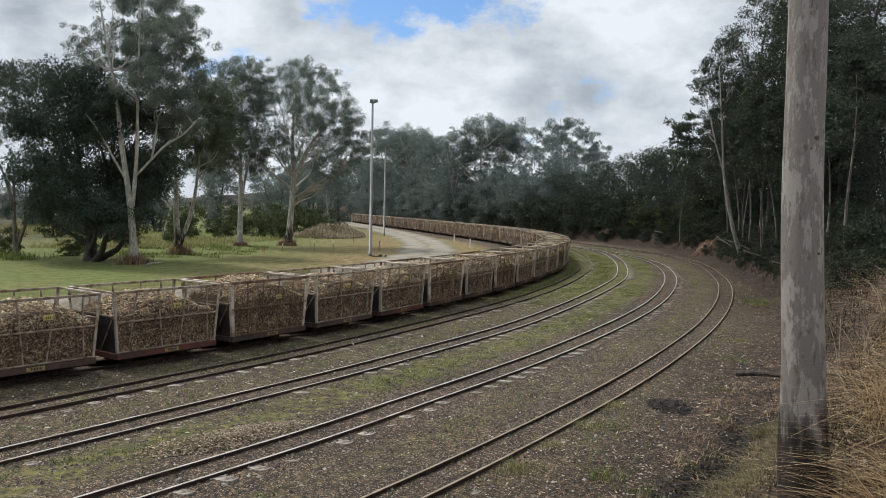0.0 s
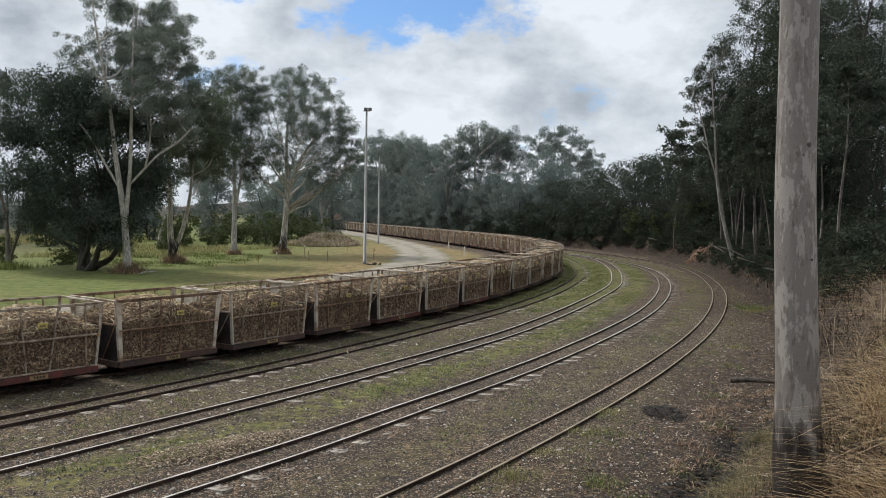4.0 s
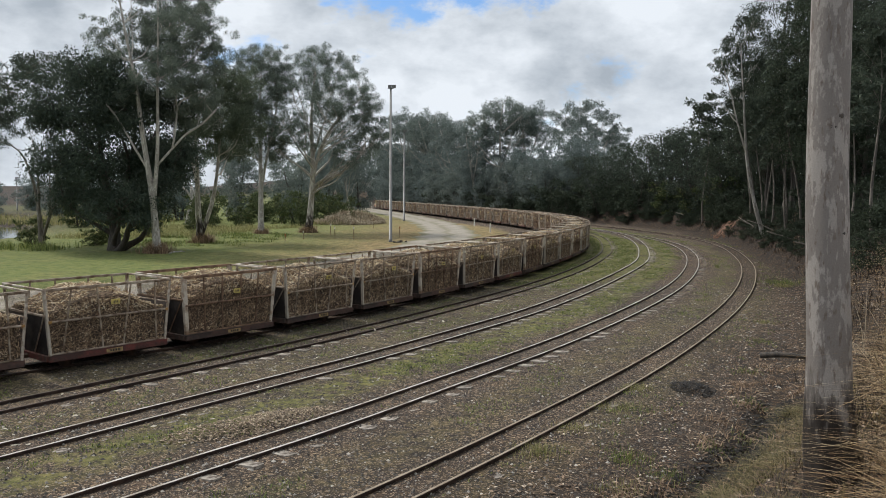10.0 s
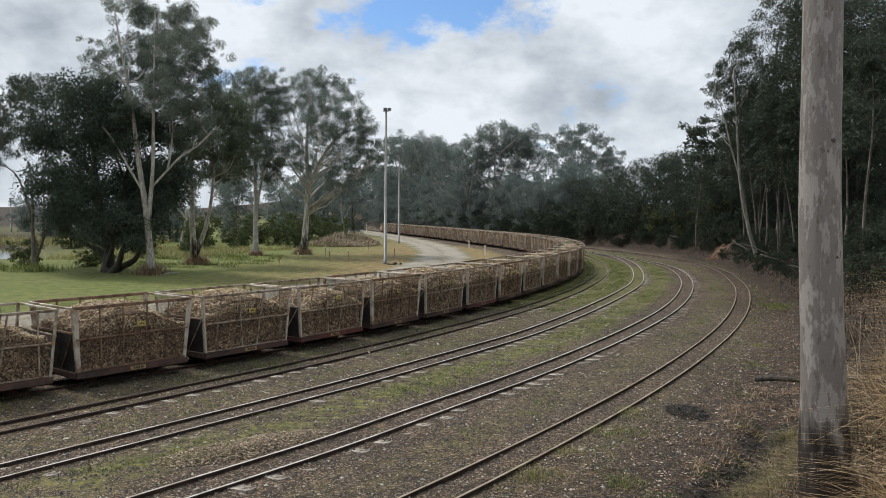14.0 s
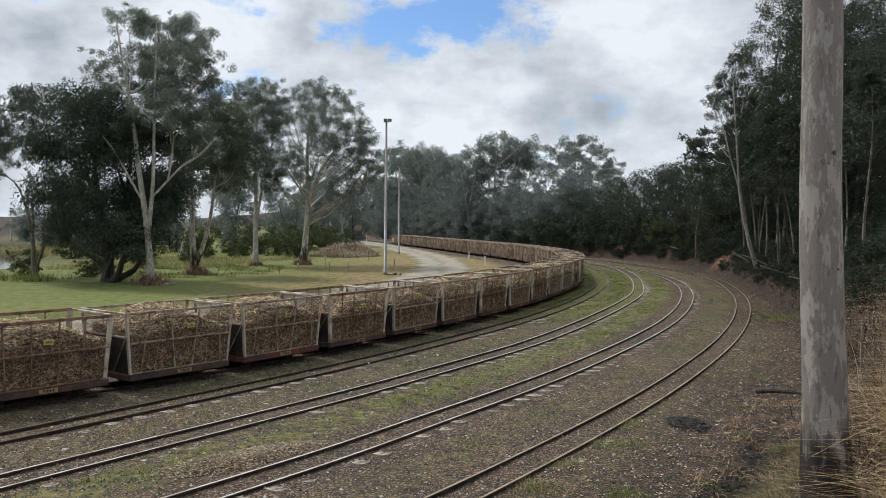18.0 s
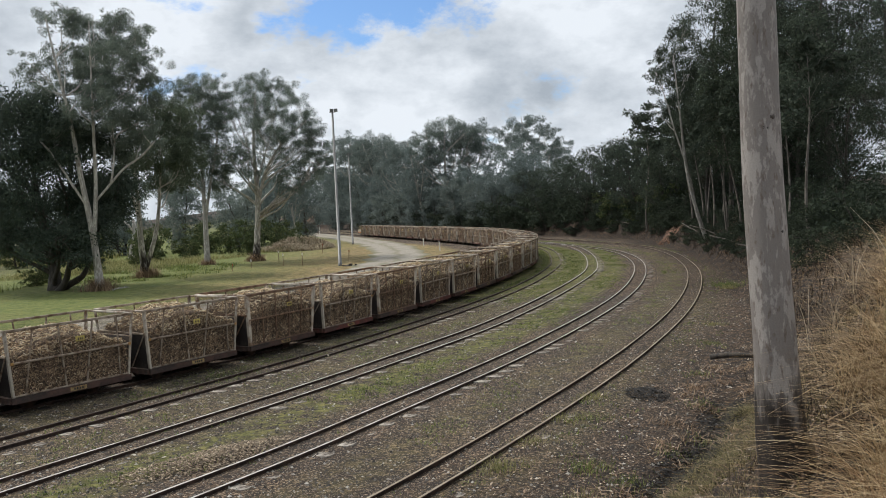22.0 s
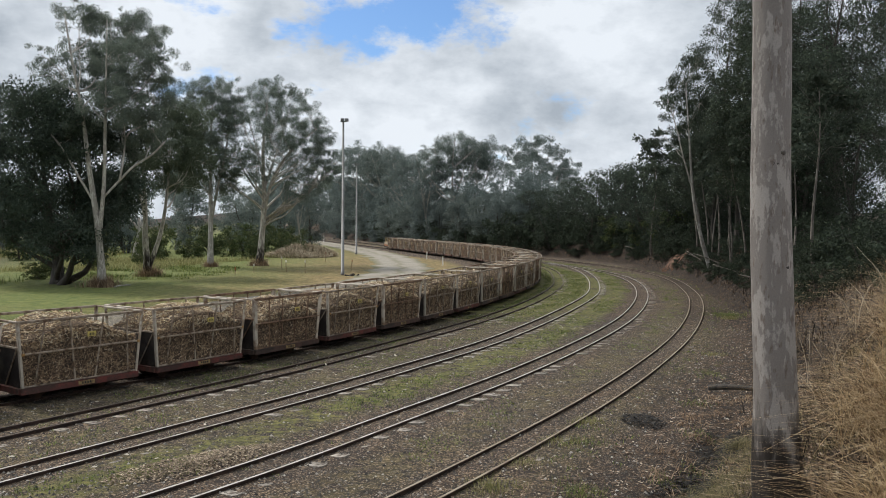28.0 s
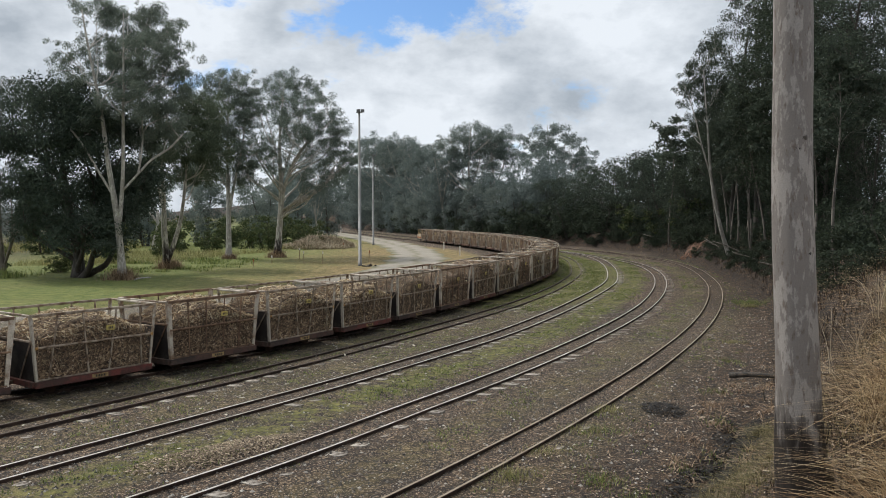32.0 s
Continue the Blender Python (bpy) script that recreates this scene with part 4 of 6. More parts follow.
        part("end_screen", panel([(side_x(sg, zm), side_y(-1, zm), zm), (side_x(sg, zm), side_y(1, zm), zm), (side_x(sg, zt), side_y(1, zt), zt), (side_x(sg, zt), side_y(-1, zt), zt)], screen, "end_screen"), w)
        br = Build()
        for sy in (-1, 1):
            br.bar((side_x(sg, zm) + sg * 0.02, side_y(sy, zm) * 0.95, zm), (side_x(sg, zb) + sg * 0.02, sy * 0.25, zb), 0.03, 0.03, (0, 1, 0), 0.006)
        br.bar((side_x(sg, zm) + sg * 0.025, -0.95, zm), (side_x(sg, zm) + sg * 0.025, 0.95, zm), 0.04, 0.05, (0, 0, 1), 0.008)
        part("end_brace", br.mesh("end_brace", bar_mat), w)
    if kind == "A":
        for sg in (-1, 1):
            for sy in (-1, 1):
                y = side_y(sy, Z_MID) + sy * 0.045
                part("marker", Build().box(side_x(sg, Z_MID) - sg * 0.06 - 0.035, side_x(sg, Z_MID) - sg * 0.06 + 0.035, y - 0.008, y + 0.008, Z_MID - 0.03, Z_MID + 0.03, 0.004).mesh("marker", M_MARK), w, "small amber marker")
    for sy in (-1, 1):
        zc = Z_MID + (0.26 if kind == "A" else 0.24)
        y = side_y(sy, zc) + sy * 0.03
        pl = part("number_plate", Build().box(-0.11 + 0.2, 0.11 + 0.2, y - 0.006, y + 0.006, zc - 0.06, zc + 0.06, 0.003).mesh("number_plate", M_YELLOW), w, "small yellow number plate")
        digits(pl, 0.2, y + sy * 0.008, zc, 0.13, 0.05, 3)
        y = sy * 0.99
        sp_ = part("sill_plate", Build().box(-0.14, 0.26, y - 0.004, y + 0.004, Z_SILL + 0.02, Z_FLOOR - 0.025, 0.002).mesh("sill_plate", M_OCHRE), w, "faded stencilled plate on the sill")
        digits(sp_, 0.06, y + sy * 0.006, (Z_SILL + Z_FLOOR) / 2, 0.26, 0.05, 4)
    load = part("cane_load", LOADS[0][0], w, "heaped chopped sugar cane")
    part("loose_cane", LOADS[0][1], load)["kind"] = "stuff"
    return tagged(w, "", "cane wagon", "cane wagons of the train")


LABELS = {"A": "grey steel mesh wagon heaped with cane", "B": "rusty mesh wagon, pale end posts, full of cane"}
PROTO = {}
WAGONS = []
RUSTY = {3, 6, 8, 12, 15, 18, 21, 24, 26, 29, 31, 35, 38, 41, 45, 47, 50, 54, 57, 60}
RED = {2, 5, 9, 11, 17, 20, 25, 27, 28, 30, 33, 36, 40, 43, 48, 52, 55, 58}


def make_train():
    rng = random.Random(5)
    for k in range(62):
        kind = "B" if k in RUSTY else "A"
        sill = "red" if k in RED else "brown"
        key = (kind, sill)
        if key not in PROTO:
            PROTO[key] = w = build_wagon(kind, M_RED if sill == "red" else M_BROWN)
        else:
            w = copy_thing(PROTO[key], Matrix())
        w["label"] = LABELS[kind] + (", red sill" if sill == "red" else ", brown sill")
        bed, bil = LOADS[(k * 5 + k // 4) % len(LOADS)] if k < 34 else FAR_LOADS[k % 3]
        for c in w.children:
            if c.name.startswith("cane_load"):
                c.data = bed
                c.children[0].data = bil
                c.matrix_basis = pose(rng.uniform(-0.03, 0.03), 0, rng.uniform(-0.06, 0.05))
            elif c.name.startswith(("number_plate",)):
                c.matrix_basis = pose(rng.uniform(-0.15, 0.15), 0, rng.uniform(-0.03, 0.06))
        WAGONS.append((k, w))


make_train()


def build_brake_van():
    """The last vehicle: a short cream and orange van with dark windows."""
    v = tagged(empty("brake_van", Matrix()), "small cream and orange brake van at the train's end", "brake van")
    part("underframe", Build().box(-1.35, 1.35, -0.75, 0.75, 0.38, 0.56, 0.03).mesh("underframe", M_BLACK), v)
    part("body", Build().box(-1.2, 1.25, -0.72, 0.72, 0.56, 1.25, 0.06).mesh("body", M_CREAM), v, "cream lower body")
    part("waist_band", Build().box(-1.215, 1.265, -0.735, 0.735, 0.66, 0.84, 0.02).mesh("waist_band", M_ORANGE), v, "orange band round the body")
    part("cab", Build().box(-1.15, 0.65, -0.72, 0.72, 1.25, 1.95, 0.05).mesh("cab", M_OCHRE), v, "faded ochre upper cab")
    part("roof", Build().box(-1.25, 0.75, -0.80, 0.80, 1.95, 2.03, 0.03).mesh("roof", M_SHEET), v)
    for y in (-0.725, 0.725):
        for x in (-0.75, 0.05):
            part("window", Build().box(x - 0.25, x + 0.25, y - 0.01, y + 0.01, 1.42, 1.82, 0.004).mesh("window", M_GLASS), v, "dark window")
    part("end_window", Build().box(-1.165, -1.145, -0.5, 0.5, 1.42, 1.82, 0.004).mesh("end_window", M_GLASS), v)
    part("chimney", Build().tube([(0.95, 0, 1.25), (0.95, 0, 2.25)], [0.06, 0.06], 10).mesh("chimney", M_BLACK), v)
    for x in (-0.75, 0.75):
        for y, r in ((-0.31, 0), (0.31, 180)):
            wh = part("wheel", WHEEL, v)
            wh.matrix_basis = pose(x, y, 0.32, 0, 0, r)
    return v


VAN = build_brake_van()

# ---------------------------------------------------------------- trees


def unit(v):
    return v / (np.linalg.norm(v, axis=-1, keepdims=True) + 1e-9)


def leaves(rng, centres, radii, count, size, droop, flat=0.7, lie=False, simple=False):
    """Leaf blades round clump centres: four-cornered pointed blades, hanging a little."""
    w = radii ** 2
    c = rng.choice(len(centres), count, p=w / w.sum())
    u = unit(rng.normal(size=(count, 3))) * (rng.uniform(0, 1, (count, 1)) ** 0.45)
    u[:, 2] *= flat
    p = centres[c] + u * radii[c][:, None]
    d = unit(u * 0.5 + rng.normal(size=(count, 3)) * 0.55 + np.array([0, 0, -droop]))
    if lie:
        d = unit(d * np.array([1, 1, 0.18]))
        s = unit(np.cross(d, np.array([0, 0, 1.0]) + rng.normal(size=(count, 3)) * 0.2))
    else:
        s = unit(np.cross(d, rng.normal(size=(count, 3))))
    ln = size * rng.uniform(0.55, 1.4, (count, 1))
    wd = ln * rng.uniform(0.16, 0.30, (count, 1))
    if simple:
        v = np.stack([p + s * wd * 1.2, p + d * ln, p - s * wd * 1.2], 1).reshape(-1, 3)
        return v, np.arange(count * 3).reshape(-1, 3)
    v = np.stack([p, p + d * ln * 0.45 + s * wd, p + d * ln, p + d * ln * 0.45 - s * wd], 1).reshape(-1, 3)
    return v, np.arange(count * 4).reshape(-1, 4)


def bent(rng, a, b, n, sag, wob):
    """A limb from a to b with a bend."""
    t = np.linspace(0, 1, n)[:, None]
    a, b = np.asarray(a, float), np.asarray(b, float)
    p = a * (1 - t) + b * t
    p[:, 2] += np.sin(t[:, 0] * np.pi) * sag
    k = rng.normal(size=(3, 3)) * wob
    for i in range(3):
        p += k[i] * np.sin(t * np.pi * (i + 1)) / (i + 1)
    return p


def grow(seed, height, base, spread, trunk_r, lobes, count, size, stems=1, lean=(0, 0), droop=0.5, lobe_r=None, top_heavy=0.5, round_top=0.9, stem_split=0.0, clumps=6, clump_r=0.42, bark_sides=10, fork=0.0, simple=False, dome=2.6, tri=False):
    """One tree at the origin: returns its wood mesh data and its leaf data. base: where the crown begins; spread: the crown's half width."""
    rng = np.random.RandomState(seed)
    wood = Build()
    tops = []
    for sidx in range(stems):
        a = rng.uniform(0, 2 * np.pi) if stems == 1 else sidx * 2 * np.pi / stems + rng.uniform(-0.4, 0.4)
        foot = np.array([math.cos(a), math.sin(a), 0]) * (0.0 if stems == 1 else trunk_r * 1.1)
        tip = np.array([lean[0] * height + math.cos(a) * spread * stem_split, lean[1] * height + math.sin(a) * spread * stem_split, height * (0.86 if sidx == 0 else rng.uniform(0.68, 0.82))])
        t = np.linspace(0, 1, 18)
        if fork:
            if sidx == 0:
                crook = rng.normal(size=2) * height * 0.005
            kz = fork * (1 + 0.35 * sidx)
            knee = np.array([crook[0] * kz / fork, crook[1] * kz / fork, kz])
            p = np.vstack([bent(rng, (0, 0, -0.3), knee, 8, 0.0, height * 0.004)[:-1], bent(rng, knee, tip, 11, 0.0, height * 0.02)])
            h = np.clip(p[:, 2], 0, None) / height
            r = trunk_r * (1 - 0.88 * h) * (1 + 0.45 * np.exp(-h * 30)) * np.where(p[:, 2] > kz + 0.2, 0.72, 1.0 if sidx == 0 else 0.82)
        else:
            p = bent(rng, foot - np.array([0, 0, 0.3]), tip, 18, 0.0, height * 0.022)
            r = trunk_r * (1 - 0.86 * t) * (1 + 0.45 * np.exp(-t * 22))
        wood.tube(p, r, bark_sides)
        tops.append((p, r))
    cs, rs = [], []
    lr = lobe_r if lobe_r else spread * 0.42
    for i in range(lobes):
        f = (i + 0.5) / lobes
        h = base + (height - base) * (f ** top_heavy)
        rel = (h - base) / (height - base)
        reach = spread * min(1.0, 0.5 + rel * 1.6) * math.sqrt(max(0.03, 1 - rel ** dome)) * round_top
        a = i * 2.39996 + rng.uniform(-0.5, 0.5)
        stem_p, stem_r = tops[i % stems]
        at = np.array([np.interp(h, stem_p[:, 2], stem_p[:, 0]), np.interp(h, stem_p[:, 2], stem_p[:, 1]), 0])
        q = rng.uniform(0.45, 1.0) * reach
        c = np.array([at[0] + math.cos(a) * q, at[1] + math.sin(a) * q, h - lr * 0.35])
        zs = max(base * 0.55, h - q * rng.uniform(0.65, 1.1) - 0.6)
        zs = min(zs, stem_p[-1, 2] * 0.97)
        start = np.array([np.interp(zs, stem_p[:, 2], stem_p[:, 0]), np.interp(zs, stem_p[:, 2], stem_p[:, 1]), zs])
        r0 = float(np.interp(zs, stem_p[:, 2], stem_r)) * rng.uniform(0.24, 0.4)
        limb = bent(rng, start, c, 8, rng.uniform(-0.1, 0.35), q * 0.07 + 0.05)
        wood.tube(limb[::2] if simple else limb, np.linspace(r0, r0 * 0.3, 4 if simple else 8), 4 if simple else 6, False)
        for k in range(clumps):
            d = unit(rng.normal(size=3)) * lr * rng.uniform(0.35, 1.0)
            d[2] *= 0.75
            e = c + d
            wood.tube(bent(rng, limb[rng.randint(4, 8)], e, 4, 0.1, 0.08)[::3 if simple else 1], np.linspace(r0 * 0.26, 0.008, 2 if simple else 4), 3 if simple else 4, False)
            cs.append(e)
            rs.append(lr * clump_r * rng.uniform(0.7, 1.35))
    lv, lf = leaves(rng, np.array(cs), np.array(rs), count, size, droop, simple=simple or tri)
    return wood, lv, lf


def tree(name, spec, bark, leaf, at, turn=0.0, label="", category="tree", group=""):
    wood, lv, lf = grow(**spec)
    t = empty(name, pose(at[0], at[1], at[2], 0, 0, turn))
    part("trunk", wood.mesh("trunk", bark, True), t)
    part("crown", fast_mesh("crown", lv, lf, leaf), t)
    return tagged(t, label, category, group)


def put(proto, x, y, z, turn, scale=1.0, tall=1.0, label=""):
    m = pose(x, y, z, 0, 0, turn) @ Matrix.Diagonal((scale, scale, scale * tall, 1))
    t = copy_thing(proto, m)
    if label:
        t["label"] = label
    return t


def ground_z(x, y):
    return float(ground_height(np.array([[x, y]]))[0])


def sway(rng, pts, n, wob):
    """A bent limb through a few (x, y, z) points."""
    p = np.asarray(pts, float)
    d = np.r_[0, np.cumsum(np.linalg.norm(np.diff(p, axis=0), axis=1))]
    e = np.linspace(0, d[-1], n)
    q = np.stack([np.interp(e, d, p[:, k]) for k in range(3)], 1)
    if n > 6:
        k = np.array([0.25, 0.5, 0.25])
        for _ in range(2):
            q[1:-1] = np.stack([np.convolve(q[:, c], k, "valid") for c in range(3)], 1)
    w = rng.normal(size=(3, 3)) * wob
    u = (e / d[-1])[:, None]
    for c in range(3):
        q += w[c] * np.sin(u * np.pi * (c + 1)) / (c + 1)
    return q


def tufted(rng, masses, count, size, droop, per=13, tuft=0.30, hollow=0.3):
    """Leaf tufts gathered through of each crown mass; masses: centres and half sizes."""
    cs, rs, ends = [], [], []
    for c, h in masses:
        n = max(6, int(per * (h[0] * h[2]) ** 0.6))
        d = unit(rng.normal(size=(n, 3)))
        q = c + d * h * np.array([1.0, 1.0, 1.15]) * rng.uniform(hollow, 1.0, (n, 1)) ** 0.6
        cs.append(q)
        rs.append(np.full(n, tuft * (h[0] + h[2]) / 2) * rng.uniform(0.6, 1.35, n))
        ends.append(q[:: 2])
    cs, rs = np.vstack(cs), np.concatenate(rs)
    w = rs ** 2
    c = rng.choice(len(cs), count, p=w / w.sum())
    u = unit(rng.normal(size=(count, 3))) * rng.uniform(0, 1, (count, 1)) ** 0.45
    p = cs[c] + u * rs[c][:, None] * np.array([1.1, 1.1, 0.85])
    d = unit(u * 0.4 + rng.normal(size=(count, 3)) * 0.5 + np.array([0, 0, -droop]))
    s = unit(np.cross(d, rng.normal(size=(count, 3))))
    ln = size * rng.uniform(0.55, 1.45, (count, 1))
    wd = ln * rng.uniform(0.13, 0.24, (count, 1))
    v = np.stack([p + s * wd, p + d * ln, p - s * wd], 1).reshape(-1, 3)
    return v, np.arange(count * 3).reshape(-1, 3), ends


def crown_tree(name, seed, stems, masses, trunk_r, count, size, bark, leaf, at, label, droop=0.6, depth=0.95, group="gums on the lawn", turn=0.0, per=13, tuft=0.30, sides=10, flare=0.5, fine=True, category="tree", hollow=0.3):
    """A tree given by the lines of its stems (across, up) and the masses of its crown (across, up, half width, half height)."""
    rng = np.random.RandomState(seed)
    wood, lines = Build(), []
    width = max(abs(m[0]) + m[2] for m in masses)
    for k, st in enumerate(stems):
        y = 0.0
        pts = []
        drift = rng.uniform(-0.22, 0.22)
        for i, (x, z) in enumerate(st):
            if k and i == 0:
                near = min((np.linalg.norm(q - np.array([x, 0, z])), tuple(q)) for ln_, _ in lines for q in ln_)
                pts.append(near[1])
                continue
            pts.append((x, (pts[0][1] if k and pts else 0.0) + drift * (z - st[0][1]), z if i or k else -0.3))
        p = sway(rng, pts, 16 if fine else 7, 0.05)
        h = np.clip(p[:, 2], 0, None) / (stems[0][-1][1] + 1e-6)
        r = trunk_r * (1.0, 0.72, 0.46, 0.46, 0.42)[k] * np.clip(1 - 0.85 * h, 0.1, 1)
        if k == 0:
            r = r * (1 + flare * np.exp(-p[:, 2].clip(0) * 1.6))
        wood.tube(p, r, sides if k < 2 else max(6, sides - 3))
        lines.append((p, r))
    full = []
    for x, z, rx, rz in masses:
        y = rng.uniform(-1, 1) * depth * max(0.2, 1 - (abs(x) / width) ** 2) * width * 0.62
        full.append((np.array([x, y, z]), np.array([rx, rx * 0.95, rz])))
    if depth:
        # the far and near sides of the crown
        for x, z, rx, rz in masses:
            y = rng.choice((-1, 1)) * width * rng.uniform(0.2, 0.65) * depth * max(0.3, 1 - (abs(x) / width) ** 2)
            full.append((np.array([x * 0.9, y, z - 0.25]), np.array([rx, rx, rz])))
    v, f, ends = tufted(rng, full, count, size, droop, per, tuft, hollow)
    allp, allr = np.vstack([a for a, _ in lines]), np.concatenate([b for _, b in lines])
    for (c, h), tips in zip(full, ends):
        dist = np.hypot(allp[:, 0] - c[0], allp[:, 1] - c[1])
        want = c[2] - 0.25 * h[2] - 0.75 * dist
        score = np.abs(allp[:, 2] - want) + 0.6 * dist + 50 * (allp[:, 2] > c[2])
        i = int(np.argmin(score))
        r0 = allr[i] * 0.55
        limb = sway(rng, [allp[i], (allp[i] * 0.45 + c * 0.55) + np.array([0, 0, -0.12 * dist[i]]), c + np.array([0, 0, h[2] * 0.2])], 8 if fine else 4, 0.05 * dist[i] + 0.03)
        wood.tube(limb, np.linspace(r0, max(0.012, r0 * 0.3), len(limb)), 6 if fine else 4, False)
        for e in tips:
            g = limb[rng.randint(len(limb) // 2, len(limb))]
            wood.tube(sway(rng, [g, (g + e) / 2 + rng.normal(size=3) * 0.08, e], 4 if fine else 2, 0.03), np.linspace(max(0.010, r0 * 0.26), 0.006, 4 if fine else 2), 4 if fine else 3, False)
    t = empty(name, pose(at[0], at[1], at[2] if len(at) > 2 else 0.0, 0, 0, turn))
    part("trunk", wood.mesh("trunk", bark, True), t)
    part("crown", fast_mesh("crown", v, f, leaf), t)
    return tagged(t, label, category, group)


# the lawn's trees, each one's stems and crown shaped to fit the camera's view
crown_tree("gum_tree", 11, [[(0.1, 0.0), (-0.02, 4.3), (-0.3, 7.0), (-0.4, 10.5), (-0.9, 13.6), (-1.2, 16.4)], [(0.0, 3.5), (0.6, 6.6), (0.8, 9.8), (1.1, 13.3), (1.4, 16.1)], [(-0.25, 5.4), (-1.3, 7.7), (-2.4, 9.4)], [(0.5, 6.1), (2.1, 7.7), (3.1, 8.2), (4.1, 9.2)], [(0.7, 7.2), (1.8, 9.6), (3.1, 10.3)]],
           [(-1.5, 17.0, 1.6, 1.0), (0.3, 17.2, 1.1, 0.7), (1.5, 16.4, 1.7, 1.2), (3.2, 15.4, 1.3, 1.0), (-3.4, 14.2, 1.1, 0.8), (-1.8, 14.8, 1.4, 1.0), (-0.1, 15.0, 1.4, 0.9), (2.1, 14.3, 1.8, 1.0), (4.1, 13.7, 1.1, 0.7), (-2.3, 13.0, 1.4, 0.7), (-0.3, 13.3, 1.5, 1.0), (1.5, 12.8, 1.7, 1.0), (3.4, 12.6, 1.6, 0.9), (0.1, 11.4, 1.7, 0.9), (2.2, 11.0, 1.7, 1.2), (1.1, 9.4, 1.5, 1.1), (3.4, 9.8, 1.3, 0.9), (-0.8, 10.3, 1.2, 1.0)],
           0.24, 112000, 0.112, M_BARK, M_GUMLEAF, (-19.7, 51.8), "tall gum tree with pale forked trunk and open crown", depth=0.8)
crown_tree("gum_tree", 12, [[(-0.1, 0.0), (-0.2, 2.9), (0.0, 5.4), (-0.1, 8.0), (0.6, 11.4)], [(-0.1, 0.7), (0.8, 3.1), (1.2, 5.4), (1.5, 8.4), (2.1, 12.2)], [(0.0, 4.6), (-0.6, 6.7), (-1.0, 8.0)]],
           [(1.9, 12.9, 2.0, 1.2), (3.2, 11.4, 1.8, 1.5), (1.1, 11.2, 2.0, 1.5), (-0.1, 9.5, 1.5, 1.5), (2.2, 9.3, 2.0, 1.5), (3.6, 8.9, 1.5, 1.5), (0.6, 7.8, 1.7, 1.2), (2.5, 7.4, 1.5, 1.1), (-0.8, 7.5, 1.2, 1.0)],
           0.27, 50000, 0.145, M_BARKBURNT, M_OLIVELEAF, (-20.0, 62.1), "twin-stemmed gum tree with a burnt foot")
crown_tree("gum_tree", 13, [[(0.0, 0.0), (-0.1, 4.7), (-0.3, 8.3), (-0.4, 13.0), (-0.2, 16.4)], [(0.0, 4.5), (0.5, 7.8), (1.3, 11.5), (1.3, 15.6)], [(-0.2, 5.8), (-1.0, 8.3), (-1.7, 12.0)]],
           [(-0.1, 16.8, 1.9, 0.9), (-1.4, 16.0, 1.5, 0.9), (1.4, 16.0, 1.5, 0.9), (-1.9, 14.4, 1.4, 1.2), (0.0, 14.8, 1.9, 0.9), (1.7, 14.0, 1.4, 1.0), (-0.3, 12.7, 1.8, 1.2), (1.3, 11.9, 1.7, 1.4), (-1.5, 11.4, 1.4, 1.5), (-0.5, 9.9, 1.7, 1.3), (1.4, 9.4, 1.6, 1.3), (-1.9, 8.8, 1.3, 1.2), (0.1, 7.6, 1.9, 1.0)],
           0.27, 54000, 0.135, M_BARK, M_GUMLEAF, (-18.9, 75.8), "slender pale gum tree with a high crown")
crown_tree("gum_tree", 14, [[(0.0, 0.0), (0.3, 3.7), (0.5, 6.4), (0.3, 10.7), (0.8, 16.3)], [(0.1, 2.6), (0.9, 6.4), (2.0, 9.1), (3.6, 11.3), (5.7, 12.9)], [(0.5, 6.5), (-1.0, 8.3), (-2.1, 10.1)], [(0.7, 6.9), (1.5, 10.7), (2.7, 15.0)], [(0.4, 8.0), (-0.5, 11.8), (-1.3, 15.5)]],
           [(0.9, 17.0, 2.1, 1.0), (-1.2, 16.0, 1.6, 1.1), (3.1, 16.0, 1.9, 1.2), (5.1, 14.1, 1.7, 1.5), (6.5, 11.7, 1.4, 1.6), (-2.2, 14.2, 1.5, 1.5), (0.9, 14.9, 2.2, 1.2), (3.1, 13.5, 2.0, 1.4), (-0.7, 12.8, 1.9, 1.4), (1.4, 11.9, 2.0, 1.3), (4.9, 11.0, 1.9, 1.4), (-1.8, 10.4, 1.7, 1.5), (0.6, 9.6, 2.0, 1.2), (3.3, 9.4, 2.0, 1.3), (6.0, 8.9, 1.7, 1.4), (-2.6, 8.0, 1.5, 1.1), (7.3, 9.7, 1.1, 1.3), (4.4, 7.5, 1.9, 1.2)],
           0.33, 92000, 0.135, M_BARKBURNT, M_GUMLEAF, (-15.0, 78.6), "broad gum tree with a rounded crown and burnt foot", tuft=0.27)
